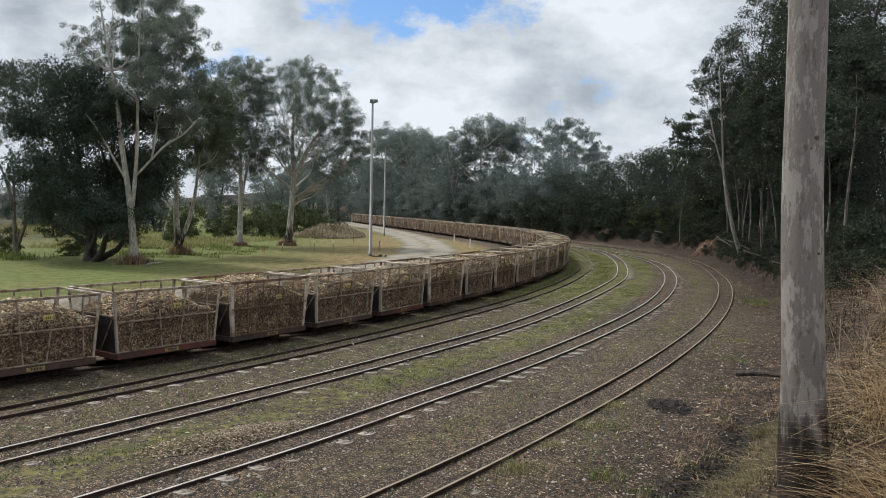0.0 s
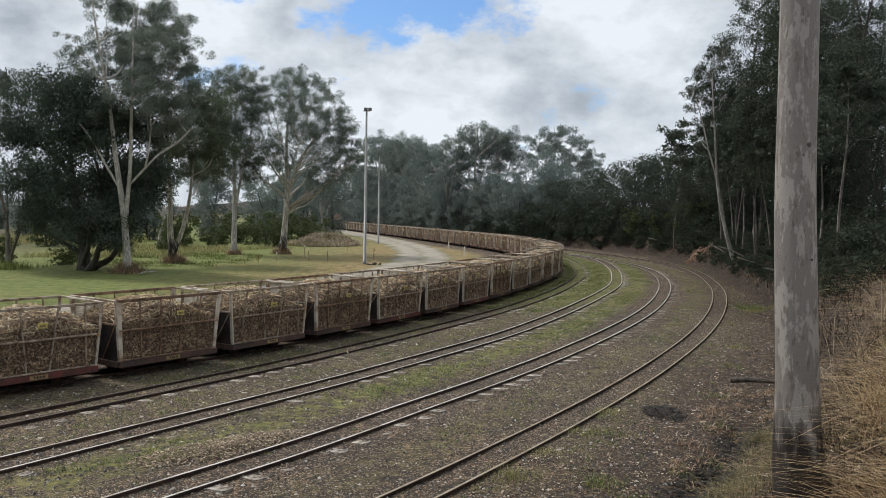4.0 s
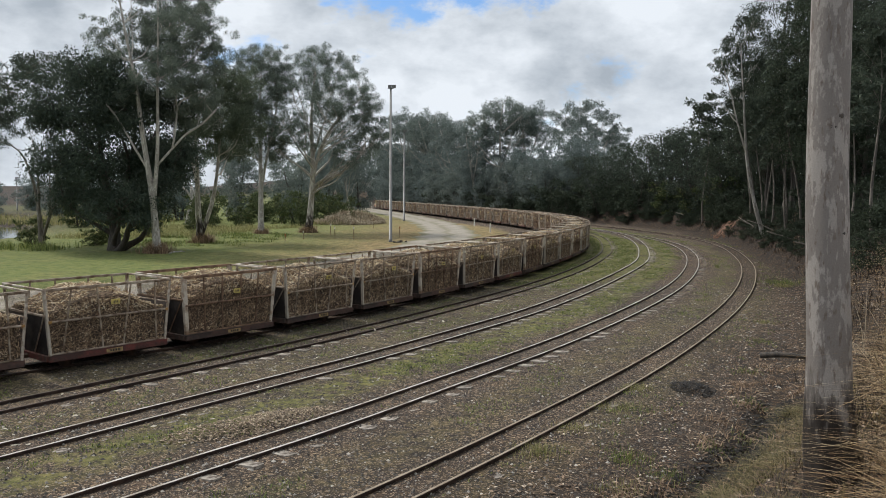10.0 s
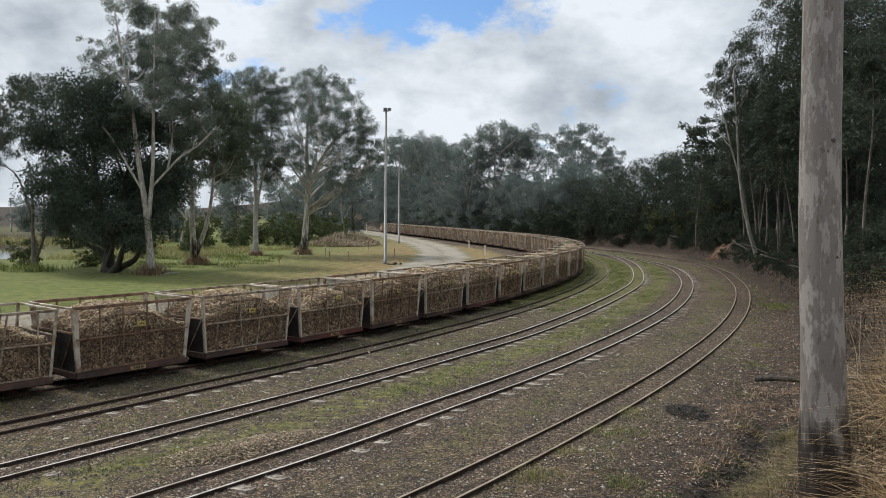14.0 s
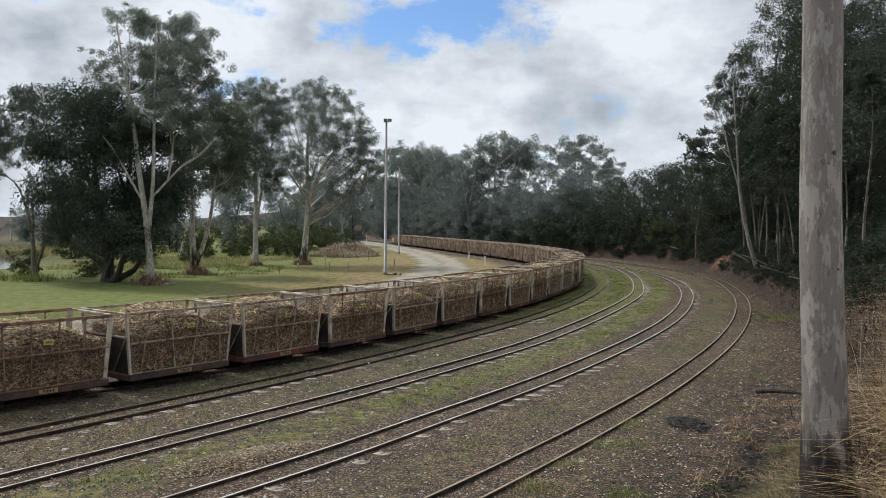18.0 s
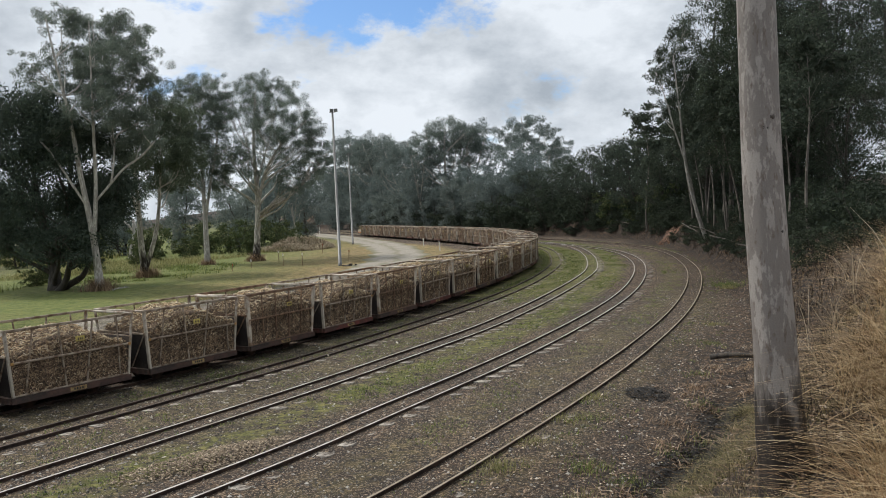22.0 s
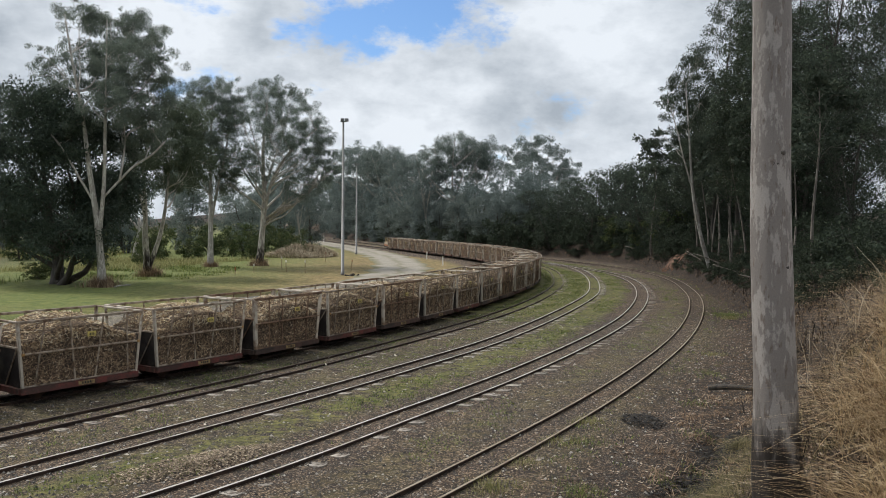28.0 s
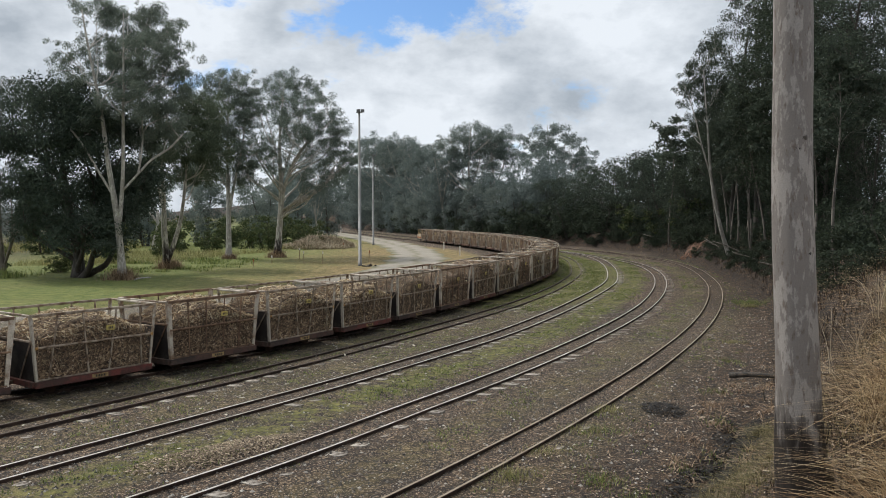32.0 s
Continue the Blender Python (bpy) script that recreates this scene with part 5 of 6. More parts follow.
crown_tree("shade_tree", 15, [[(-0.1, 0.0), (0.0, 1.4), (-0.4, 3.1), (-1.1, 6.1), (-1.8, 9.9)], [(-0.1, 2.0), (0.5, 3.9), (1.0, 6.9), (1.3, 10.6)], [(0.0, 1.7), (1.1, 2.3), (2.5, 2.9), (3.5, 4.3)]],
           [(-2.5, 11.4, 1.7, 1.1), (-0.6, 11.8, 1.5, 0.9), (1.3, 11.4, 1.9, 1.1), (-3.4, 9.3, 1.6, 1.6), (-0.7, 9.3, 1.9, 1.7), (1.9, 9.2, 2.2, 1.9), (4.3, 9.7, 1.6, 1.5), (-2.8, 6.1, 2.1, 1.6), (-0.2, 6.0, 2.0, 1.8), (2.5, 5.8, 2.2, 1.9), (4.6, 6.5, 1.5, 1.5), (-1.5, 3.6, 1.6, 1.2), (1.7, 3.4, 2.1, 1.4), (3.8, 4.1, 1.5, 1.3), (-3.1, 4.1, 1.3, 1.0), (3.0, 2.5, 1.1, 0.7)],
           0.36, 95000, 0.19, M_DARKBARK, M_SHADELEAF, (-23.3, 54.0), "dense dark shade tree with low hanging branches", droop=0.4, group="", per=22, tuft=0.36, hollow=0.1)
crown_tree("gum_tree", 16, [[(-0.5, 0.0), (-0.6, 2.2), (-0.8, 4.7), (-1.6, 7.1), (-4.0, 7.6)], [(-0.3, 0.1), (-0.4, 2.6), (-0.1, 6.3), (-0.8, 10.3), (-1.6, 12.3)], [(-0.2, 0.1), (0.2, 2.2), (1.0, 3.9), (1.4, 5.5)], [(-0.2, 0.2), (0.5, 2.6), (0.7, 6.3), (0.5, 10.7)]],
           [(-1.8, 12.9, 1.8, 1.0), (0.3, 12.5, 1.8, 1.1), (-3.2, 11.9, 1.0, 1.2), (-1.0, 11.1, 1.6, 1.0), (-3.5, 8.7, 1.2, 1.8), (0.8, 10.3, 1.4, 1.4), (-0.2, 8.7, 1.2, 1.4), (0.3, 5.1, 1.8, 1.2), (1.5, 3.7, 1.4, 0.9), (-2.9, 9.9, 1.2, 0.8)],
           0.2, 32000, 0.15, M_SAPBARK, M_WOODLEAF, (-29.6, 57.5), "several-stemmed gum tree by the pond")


def stump():
    b = Build()
    rng = np.random.RandomState(3)
    b.tube(bent(rng, (0, 0, -0.2), (0.5, 0, 4.6), 10, 0, 0.12), [0.42, 0.36, 0.33, 0.33, 0.35, 0.33, 0.30, 0.28, 0.24, 0.10], 12)
    b.tube(bent(rng, (0.35, 0, 3.4), (-0.5, 0.2, 4.4), 5, 0.1, 0.05), [0.14, 0.12, 0.10, 0.08, 0.05], 8)
    t = tagged(empty("dead_trunk", pose(-31.0, 91.0, 0)), "broken bare trunk of a dead gum", "dead tree")
    part("trunk", b.mesh("trunk", M_BARK, True), t)


stump()

# kinds of wood and scrub, grown once and set out along the forest edges
SCRUB = []


def grow_kinds():
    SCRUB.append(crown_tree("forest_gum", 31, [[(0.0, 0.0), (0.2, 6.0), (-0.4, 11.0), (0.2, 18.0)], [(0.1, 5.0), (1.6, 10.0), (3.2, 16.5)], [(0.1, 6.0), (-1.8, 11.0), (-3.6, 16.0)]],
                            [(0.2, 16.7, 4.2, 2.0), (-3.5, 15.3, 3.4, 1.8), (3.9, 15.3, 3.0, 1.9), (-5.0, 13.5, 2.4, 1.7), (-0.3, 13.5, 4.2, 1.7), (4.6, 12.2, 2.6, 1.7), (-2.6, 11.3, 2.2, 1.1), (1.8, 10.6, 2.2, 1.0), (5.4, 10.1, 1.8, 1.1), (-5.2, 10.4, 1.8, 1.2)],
                            0.34, 17000, 0.30, M_BARK, M_HAZELEAF, (6.8, 152.0, ground_z(6.8, 152.0)), "tall forest gum with an open crown", group="forest edge", fine=False, sides=7, per=6, tuft=0.27, depth=0.8))
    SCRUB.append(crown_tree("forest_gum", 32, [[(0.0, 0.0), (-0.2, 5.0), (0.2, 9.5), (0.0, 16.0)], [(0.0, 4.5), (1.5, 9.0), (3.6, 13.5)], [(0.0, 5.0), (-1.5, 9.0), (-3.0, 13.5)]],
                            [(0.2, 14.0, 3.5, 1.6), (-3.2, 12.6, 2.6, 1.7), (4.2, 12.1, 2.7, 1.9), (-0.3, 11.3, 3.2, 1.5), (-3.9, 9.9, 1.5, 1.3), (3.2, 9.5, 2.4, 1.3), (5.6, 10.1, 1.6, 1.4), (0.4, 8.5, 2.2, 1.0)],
                            0.27, 14000, 0.29, M_BARK, M_HAZELEAF, (20.2, 142.0, ground_z(20.2, 142.0)), "forest gum with a spreading domed crown", group="forest edge", fine=False, sides=7, per=6, tuft=0.27, depth=0.8))
    kinds = [
        ("forest_tree", dict(seed=33, height=11.0, base=1.4, spread=4.2, trunk_r=0.22, lobes=46, count=9000, size=0.29, stems=2, stem_split=0.3, lobe_r=1.6, droop=0.3, top_heavy=0.95, clump_r=0.52), M_DARKBARK, M_HAZELEAF, (17.0, 128.0), "dense dark forest tree"),
        ("forest_tree", dict(seed=34, height=9.0, base=0.9, spread=4.0, trunk_r=0.18, lobes=46, count=8500, size=0.29, stems=3, stem_split=0.4, lobe_r=1.5, droop=0.3, top_heavy=1.0, clump_r=0.55), M_DARKBARK, M_HAZELEAF, (11.0, 138.0), "thick-leaved green forest tree"),
        ("forest_tree", dict(seed=44, height=8.6, base=0.5, spread=4.0, trunk_r=0.16, lobes=48, count=9000, size=0.21, stems=3, stem_split=0.4, lobe_r=1.4, droop=0.3, top_heavy=1.0, clump_r=0.55), M_DARKBARK, M_WOODLEAF, (25.5, 94.0), "broad green tree at the wood's edge"),
        ("shrub", dict(seed=35, height=3.2, base=0.25, spread=2.0, trunk_r=0.06, lobes=22, count=3600, size=0.20, stems=3, stem_split=0.5, lobe_r=0.8, droop=0.2, top_heavy=1.0, clump_r=0.55), M_DARKBARK, M_SHRUB, (-22.0, 99.0), "rounded leafy green shrub"),
        ("undergrowth_bush", dict(seed=39, height=2.6, base=0.15, spread=1.9, trunk_r=0.05, lobes=18, count=3000, size=0.15, stems=3, stem_split=0.5, lobe_r=0.8, droop=0.2, top_heavy=1.0, clump_r=0.6), M_DARKBARK, M_DARKLEAF, (21.5, 47.5), "dark undergrowth bush on the bank"),
        ("bank_tree", dict(seed=36, height=19.0, base=5.0, spread=4.8, trunk_r=0.19, lobes=60, count=26000, size=0.125, stems=2, stem_split=0.3, lobe_r=1.3, top_heavy=0.85, droop=0.5, fork=4.0), M_DARKBARK, M_WOODLEAF, (26.0, 60.0), "tall leaning gum on the bank"),
        ("bank_tree", dict(seed=37, height=14.0, base=2.4, spread=4.2, trunk_r=0.17, lobes=54, count=24000, size=0.125, stems=2, stem_split=0.35, lobe_r=1.4, top_heavy=0.95, droop=0.4, clump_r=0.5), M_DARKBARK, M_DARKLEAF, (23.0, 45.0), "dark leafy tree on the bank"),
        ("sapling", dict(seed=38, height=8.5, base=4.0, spread=1.7, trunk_r=0.075, lobes=12, count=3000, size=0.18, stems=1, lobe_r=0.8, droop=0.4), M_SAPBARK, M_WOODLEAF, (22.3, 58.0), "thin pale-stemmed sapling on the bank"),
    ]
    for name, spec, bark, leaf, at, label in kinds:
        spec.update(simple=True, bark_sides=7, clumps={"forest_gum": 3, "bank_tree": 5, "shrub": 2, "undergrowth_bush": 1}.get(name, 4))
        SCRUB.append(tree(name, spec, bark, leaf, (at[0], at[1], ground_z(*at)), spec["seed"] * 37 % 360, label, "shrub" if name in ("shrub", "undergrowth_bush") else "tree", "forest edge"))


grow_kinds()
GUM_A, GUM_B, DARK_A, DARK_B, EDGE, SHRUB, UNDER, BANK_A, BANK_B, SAPLING = range(10)


def plant(kind, x, y, turn, scale=1.0, tall=1.0):
    put(SCRUB[kind], x, y, ground_z(x, y) - 0.05, turn, scale, tall)


def plant_forest():
    rng = random.Random(77)
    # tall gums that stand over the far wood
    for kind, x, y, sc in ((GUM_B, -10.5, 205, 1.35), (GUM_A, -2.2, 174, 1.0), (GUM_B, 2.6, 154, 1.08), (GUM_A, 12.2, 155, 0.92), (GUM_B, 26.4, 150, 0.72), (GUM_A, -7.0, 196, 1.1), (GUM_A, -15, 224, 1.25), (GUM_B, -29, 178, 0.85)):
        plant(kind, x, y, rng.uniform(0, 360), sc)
    # the dark wall of wood behind the tracks
    for x, y in ((17.2, 121), (14.2, 127), (12.0, 133), (8.6, 141), (5.5, 148), (2.6, 155), (-0.6, 164), (-4.5, 175), (-8.5, 186), (-13.5, 200), (-19, 214), (19, 132), (13.5, 144), (23, 118)):
        plant(rng.choice((DARK_A, DARK_B, DARK_B)), x + rng.uniform(-1, 1), y + rng.uniform(-1.5, 1.5), rng.uniform(0, 360), rng.uniform(0.75, 0.92), rng.uniform(0.85, 1.05))
    for x, y, sc in ((24.5, 99, 0.9), (22.5, 107, 0.85), (26.5, 92, 0.95), (20, 114, 0.85), (28.5, 103, 1.0), (27.0, 84, 0.9), (28.5, 77, 1.0), (31, 92, 1.05), (25.4, 80, 0.7), (25.6, 88, 0.8), (21.8, 111, 0.85), (18.4, 119, 0.85), (24.8, 104, 0.95), (29.5, 86, 1.1), (27.6, 71, 0.95), (32, 80, 1.15)):
        plant(EDGE, x + rng.uniform(-0.6, 0.6), y, rng.uniform(0, 360), sc, rng.uniform(0.9, 1.1))
    # low growth at its foot
    for x, y in ((25.2, 80), (25.0, 88), (23.6, 95), (21.0, 102), (18.4, 109), (15.6, 116), (13.2, 122), (10.6, 129), (8.0, 136), (5.8, 143), (3.4, 150), (1.2, 157), (-2, 168), (-5.6, 179), (-9, 190)):
        plant(SHRUB if y < 100 else UNDER, x + rng.uniform(-0.5, 0.5), y, rng.uniform(0, 360), rng.uniform(0.8, 1.25) * (1 if y < 100 else 1.7))
    for x, y, sc in ((-5.4, 187, 1.2), (-8.6, 197, 1.3), (-12.0, 209, 1.3), (-15.8, 222, 1.4), (0.6, 170, 1.1), (4.6, 158, 1.0), (9.6, 148, 0.95), (15.4, 136, 0.8), (-19, 236, 1.5), (-2.5, 196, 1.3), (-8, 216, 1.4), (-22.5, 246, 1.7), (-19.5, 238, 1.6), (-27, 263, 1.9)):
        plant(DARK_B, x, y, rng.uniform(0, 360), sc)
    # wood on the bank beside the tracks
    for kind, x, y, sc in ((BANK_A, 24.6, 62, 1.0), (BANK_A, 25.0, 68, 0.78), (SAPLING, 23.9, 82, 1.5), (BANK_B, 22.8, 50, 0.95), (BANK_B, 21.4, 45, 0.9), (BANK_B, 26.5, 72, 0.9), (BANK_A, 24.0, 53, 1.05), (BANK_B, 21.8, 49, 1.0), (BANK_A, 22.5, 43, 0.95), (BANK_B, 20.5, 38, 0.6), (BANK_A, 20.2, 33.5, 0.8), (BANK_B, 18.5, 29.5, 0.5), (BANK_A, 18.6, 25.5, 0.85), (BANK_B, 28, 54, 0.9), (BANK_A, 29, 46, 0.85), (BANK_B, 30, 63, 0.9)):
        plant(kind, x, y, rng.uniform(0, 360), sc, rng.uniform(0.95, 1.08))
    for x, y in ((22.8, 62), (20.6, 52.5), (19.0, 43), (18.2, 39), (24.4, 70), (16.4, 33.0)):
        plant(SAPLING, x, y, rng.uniform(0, 360), rng.uniform(0.8, 1.25), rng.uniform(0.9, 1.2))
    for x, y in ((21.6, 44), (14.6, 27), (13.6, 24), (12.8, 21), (24.2, 73), (17.5, 31), (15.2, 22), (13.8, 18.2)):
        plant(UNDER, x + rng.uniform(-0.4, 0.4), y, rng.uniform(0, 360), rng.uniform(0.6, 1.0))
    crown_tree("leaning_gum", 41, [[(0.0, 0.0), (-1.0, 2.6), (-1.8, 5.6), (-2.1, 9.0), (-2.6, 13.0)], [(-1.8, 5.8), (-2.9, 9.5), (-3.8, 12.0)]],
               [(-2.4, 13.2, 1.3, 1.0), (-3.4, 11.8, 1.1, 1.0), (-1.4, 11.6, 1.2, 1.0), (-2.6, 10.0, 1.2, 0.8), (-3.6, 9.4, 0.9, 0.7), (-1.6, 14.6, 1.2, 0.9)],
               0.15, 16000, 0.13, M_BARK, M_WOODLEAF, (21.1, 57.4, ground_z(21.1, 57.4) - 0.1), "slim pale gum leaning out over the tracks", group="forest edge", flare=0.15, depth=0.6)
    toe = curve_through([tuple(p) for p in TOE[6:15]])
    for k in range(46):
        i = rng.randint(0, len(toe[0]) - 1)
        d = rng.uniform(3.0, 7.5) if 41 < toe[0][i][1] < 72 else rng.uniform(1.4, 6.0)
        x, y = toe[0][i][0] + toe[1][i][1] * d, toe[0][i][1] - toe[1][i][0] * d
        plant(UNDER, x, y, rng.uniform(0, 360), rng.uniform(0.5, 1.15), rng.uniform(0.7, 1.1))
    for k in range(20):
        i = int(len(toe[0]) * (0.18 + 0.8 * k / 20))
        d = rng.uniform(0.9, 2.4)
        plant(UNDER, toe[0][i][0] + toe[1][i][1] * d, toe[0][i][1] - toe[1][i][0] * d, rng.uniform(0, 360), rng.uniform(0.18, 0.36), rng.uniform(0.6, 1.0))
    edge = curve_through([tuple(p) for p in TOE[12:17]])
    for k in range(64):
        i = int(len(edge[0]) * (k + 0.5) / 64)
        d = rng.uniform(0.4, 3.0)
        plant(UNDER, edge[0][i][0] + edge[1][i][1] * d, edge[0][i][1] - edge[1][i][0] * d, rng.uniform(0, 360), rng.uniform(0.5, 0.95), rng.uniform(0.6, 1.0))
    for k in range(110):
        i = int(len(toe[0]) * (0.12 + 0.86 * k / 110))
        d = rng.uniform(0.6, 3.6)
        plant(UNDER, toe[0][i][0] + toe[1][i][1] * d, toe[0][i][1] - toe[1][i][0] * d, rng.uniform(0, 360), rng.uniform(0.28, 0.62), rng.uniform(0.45, 0.9))
    for k in range(6):
        i = int(len(toe[0]) * (0.30 + 0.36 * k / 6))
        d = rng.uniform(1.6, 2.6)
        x, y = toe[0][i][0] + toe[1][i][1] * d, toe[0][i][1] - toe[1][i][0] * d
        t = put(SCRUB[SAPLING], x, y, ground_z(x, y) - 0.1, rng.uniform(0, 360), rng.uniform(0.9, 1.3), rng.uniform(0.95, 1.25))
        t.matrix_basis = pose(x, y, ground_z(x, y) - 0.1, rng.uniform(-6, 6), rng.uniform(-13, 2), 0) @ Matrix.Diagonal((1.1, 1.1, 1.2, 1))
    # scrub beyond the lawn
    for x, y, sc in ((-18.5, 93, 0.8), (-24.5, 90, 0.9), (-28, 88, 1.1), (-16.2, 101, 0.9), (-20.0, 106, 1.3), (-33, 85, 1.0), (-26, 104, 1.4), (-31.5, 99, 1.2), (-37, 92, 1.2), (-17.5, 113, 1.3), (-25.5, 77, 0.55), (-27.4, 70, 0.6), (-27.6, 63.0, 0.6), (-26.6, 58.5, 0.5), (-31.5, 59, 0.6), (-41, 86, 1.1), (-13.9, 105.5, 0.6)):
        plant(SHRUB, x, y, rng.uniform(0, 360), sc, rng.uniform(0.8, 1.1))
    for kind, x, y, sc in ((DARK_B, -24, 116, 0.95), (DARK_A, -31, 112, 0.9), (DARK_B, -38, 108, 0.95), (DARK_B, -45, 102, 0.9), (DARK_A, -21, 128, 0.9), (DARK_B, -28, 134, 1.0), (GUM_A, -36, 124, 0.75), (DARK_B, -54, 108, 0.5), (DARK_A, -18, 142, 0.85), (GUM_B, -27, 148, 0.85), (DARK_B, -60, 120, 0.55), (DARK_A, -48, 120, 0.9), (DARK_B, -70, 118, 0.55), (DARK_B, -25, 158, 1.0), (GUM_B, -16.5, 119, 0.6), (DARK_B, -74, 126, 0.6), (DARK_A, -84, 134, 0.55), (DARK_B, -95, 130, 0.6), (DARK_B, -80, 150, 0.7), (DARK_A, -100, 148, 0.7), (DARK_B, -64, 140, 0.7), (DARK_B, -108, 138, 0.6), (DARK_A, -56, 150, 1.2)):
        plant(kind, x, y, rng.uniform(0, 360), sc)


plant_forest()


def near_tree():
    """The smooth gum close by on the bank, burnt at its foot."""
    rng = np.random.RandomState(8)
    n, sides = 150, 40
    z = np.linspace(-0.5, 13.0, n)
    x = -0.027 * (z - 0.6) - 0.02 + 0.09 * np.exp(-np.clip(z, 0, None) * 4) + 0.008 * np.sin(z * 2.1)
    y = 0.02 * np.sin(z * 0.5)
    base = np.clip(0.164 - 0.0065 * z, 0.07, 1) + 0.05 * np.exp(-np.clip(z, 0, None) * 3.2)
    ang = np.linspace(0, 2 * np.pi, sides, endpoint=False)
    rad = np.zeros((n, sides))
    for i in range(n):
        for j in range(sides):
            q = Vector((math.cos(ang[j]) * 1.2, math.sin(ang[j]) * 1.2, z[i] * 0.55))
            flare = 0.05 * max(0.0, 0.9 - z[i]) * max(0.0, math.sin(ang[j] * 5 + 0.6))
            rad[i, j] = base[i] * (1 + 0.05 * noise.noise(q) + 0.022 * noise.noise(q * 4.0)) + flare * 0.6
    b = Build()
    b.tube(np.stack([x, y, z], 1), rad, sides)
    t = tagged(empty("near_gum_tree", pose(2.82, 6.25, 2.0)), "smooth mottled gum trunk, burnt black at its foot", "tree")
    part("trunk", b.mesh("trunk", M_NEARBARK, True), t)
    for k, (zz, a, r) in enumerate(((2.72, -1.35, 0.014), (2.64, -1.75, 0.016), (3.9, -1.2, 0.011), (1.85, -1.1, 0.009), (4.6, -2.1, 0.012))):
        kb = Build()
        rr = float(np.interp(zz, z, base)) - 0.006
        px, py = float(np.interp(zz, z, x)) + math.cos(a) * rr, float(np.interp(zz, z, y)) + math.sin(a) * rr
        rag = r * (1 + 0.45 * rng.normal(size=(3, 12)).clip(-1, 1)) * np.array([[1.3], [1.0], [0.3]])
        kb.tube([(px, py, zz), (px + math.cos(a) * 0.005, py + math.sin(a) * 0.005, zz), (px + math.cos(a) * 0.006, py + math.sin(a) * 0.006, zz)], rag, 12)
        part("knot", kb.mesh("knot", M_DARKBARK, True), t, "dark knot in the bark")
    wood = Build()
    cs = []
    for k in range(7):
        a = k * 2.4
        e = (math.cos(a) * rng.uniform(1.5, 3), math.sin(a) * rng.uniform(1.5, 3), rng.uniform(13.5, 17))
        wood.tube(bent(rng, (-0.35, 0, 12.6), e, 7, 0.3, 0.15), np.linspace(0.07, 0.015, 7), 6)
        cs += [np.array(e) + rng.normal(size=3) * 0.6 for _ in range(4)]
    part("limb", wood.mesh("limb", M_BARK, True), t)
    lv, lf = leaves(rng, np.array(cs), np.full(len(cs), 0.75), 3500, 0.2, 0.7)
    part("crown", fast_mesh("crown", lv, lf, M_GUMLEAF), t)


near_tree()

# ---------------------------------------------------------------- poles, stakes, posts


def light_pole(x, y, h, label):
    t = tagged(empty("light_pole", pose(x, y, 0)), label, "light pole", "yard light poles")
    part("pole", Build().tube([(0, 0, -0.1), (0, 0, 0.3), (0, 0, 0.3), (0, 0, h)], [0.15, 0.15, 0.13, 0.075], 16).mesh("pole", M_POLE, True), t)
    part("base_plate", Build().box(-0.28, 0.28, -0.28, 0.28, 0.0, 0.05, 0.01).mesh("base_plate", M_POLE), t)
    b = Build()
    b.bar((-0.25, 0, h), (0.25, 0, h), 0.06, 0.06)
    arm = part("crossarm", b.mesh("crossarm", M_POLE), t)
    for sx in (-0.2, 0.12):
        part("floodlight", Build().box(sx, sx + 0.28, -0.14, 0.14, h + 0.03, h + 0.25, 0.04).mesh("floodlight", M_POLE), arm, "grey floodlight head")
    return t


light_pole(-5.8, 65.0, 12.2, "tall grey steel floodlight pole by the road")
light_pole(-83.0, 150.0, 6.0, "short far lamp post beyond the pond")
light_pole(-8.0, 110.0, 12.0, "grey steel floodlight pole further along the road")


def rubble():
    rng = np.random.RandomState(2)
    t = tagged(empty("rubble_heap", pose(-5.2, 64.4, 0)), "small heap of timber offcuts at a pole's foot", "rubble")
    for k in range(9):
        a, b = (rng.uniform(-0.5, 0.6), rng.uniform(-0.4, 0.3), 0.03), (rng.uniform(-0.5, 0.9), rng.uniform(-0.4, 0.3), rng.uniform(0.05, 0.3))
        part("offcut", Build().tube([a, b], [0.08, 0.06], 7).mesh("offcut", M_DARKBARK), t)


rubble()


def stake(x, y, h, tape, lean):
    t = tagged(empty("marker_stake", pose(x, y, 0, lean, lean * 0.6, 30)), "thin timber survey stake with %s tape" % tape, "stake", "survey stakes on the lawn")
    part("shaft", Build().bar((0, 0, -0.05), (0, 0, h), 0.05, 0.05, (0, 1, 0)).mesh("shaft", M_STAKE), t)
    part("tape", Build().bar((0, 0, h - 0.22), (0, 0, h - 0.02), 0.075, 0.075, (0, 1, 0)).mesh("tape", M_ORANGE if tape == "orange" else M_WHITE), t, tape + " marking tape")


for x, y, h, tape, lean in ((-14.1, 64.2, 0.7, "orange", 2), (-13.3, 67.6, 0.8, "white", -1), (-12.3, 75.3, 1.1, "white", 1), (-9.1, 67.5, 1.15, "white", 0), (-9.7, 88.0, 1.1, "orange", 3), (-5.6, 71.2, 1.05, "orange", 4), (-10.8, 68.5, 1.1, "white", -2)):
    stake(x, y, h, tape, lean)


def guide_post(x, y, h):
    t = tagged(empty("guide_post", pose(x, y, 0)), "white painted guide post beside the track", "post", "white guide posts")
    part("post", Build().box(-0.065, 0.065, -0.05, 0.05, -0.05, h, 0.012).mesh("post", M_WHITE), t)
    part("cap", Build().box(-0.075, 0.075, -0.06, 0.06, h, h + 0.03, 0.01).mesh("cap", M_WHITE), t)


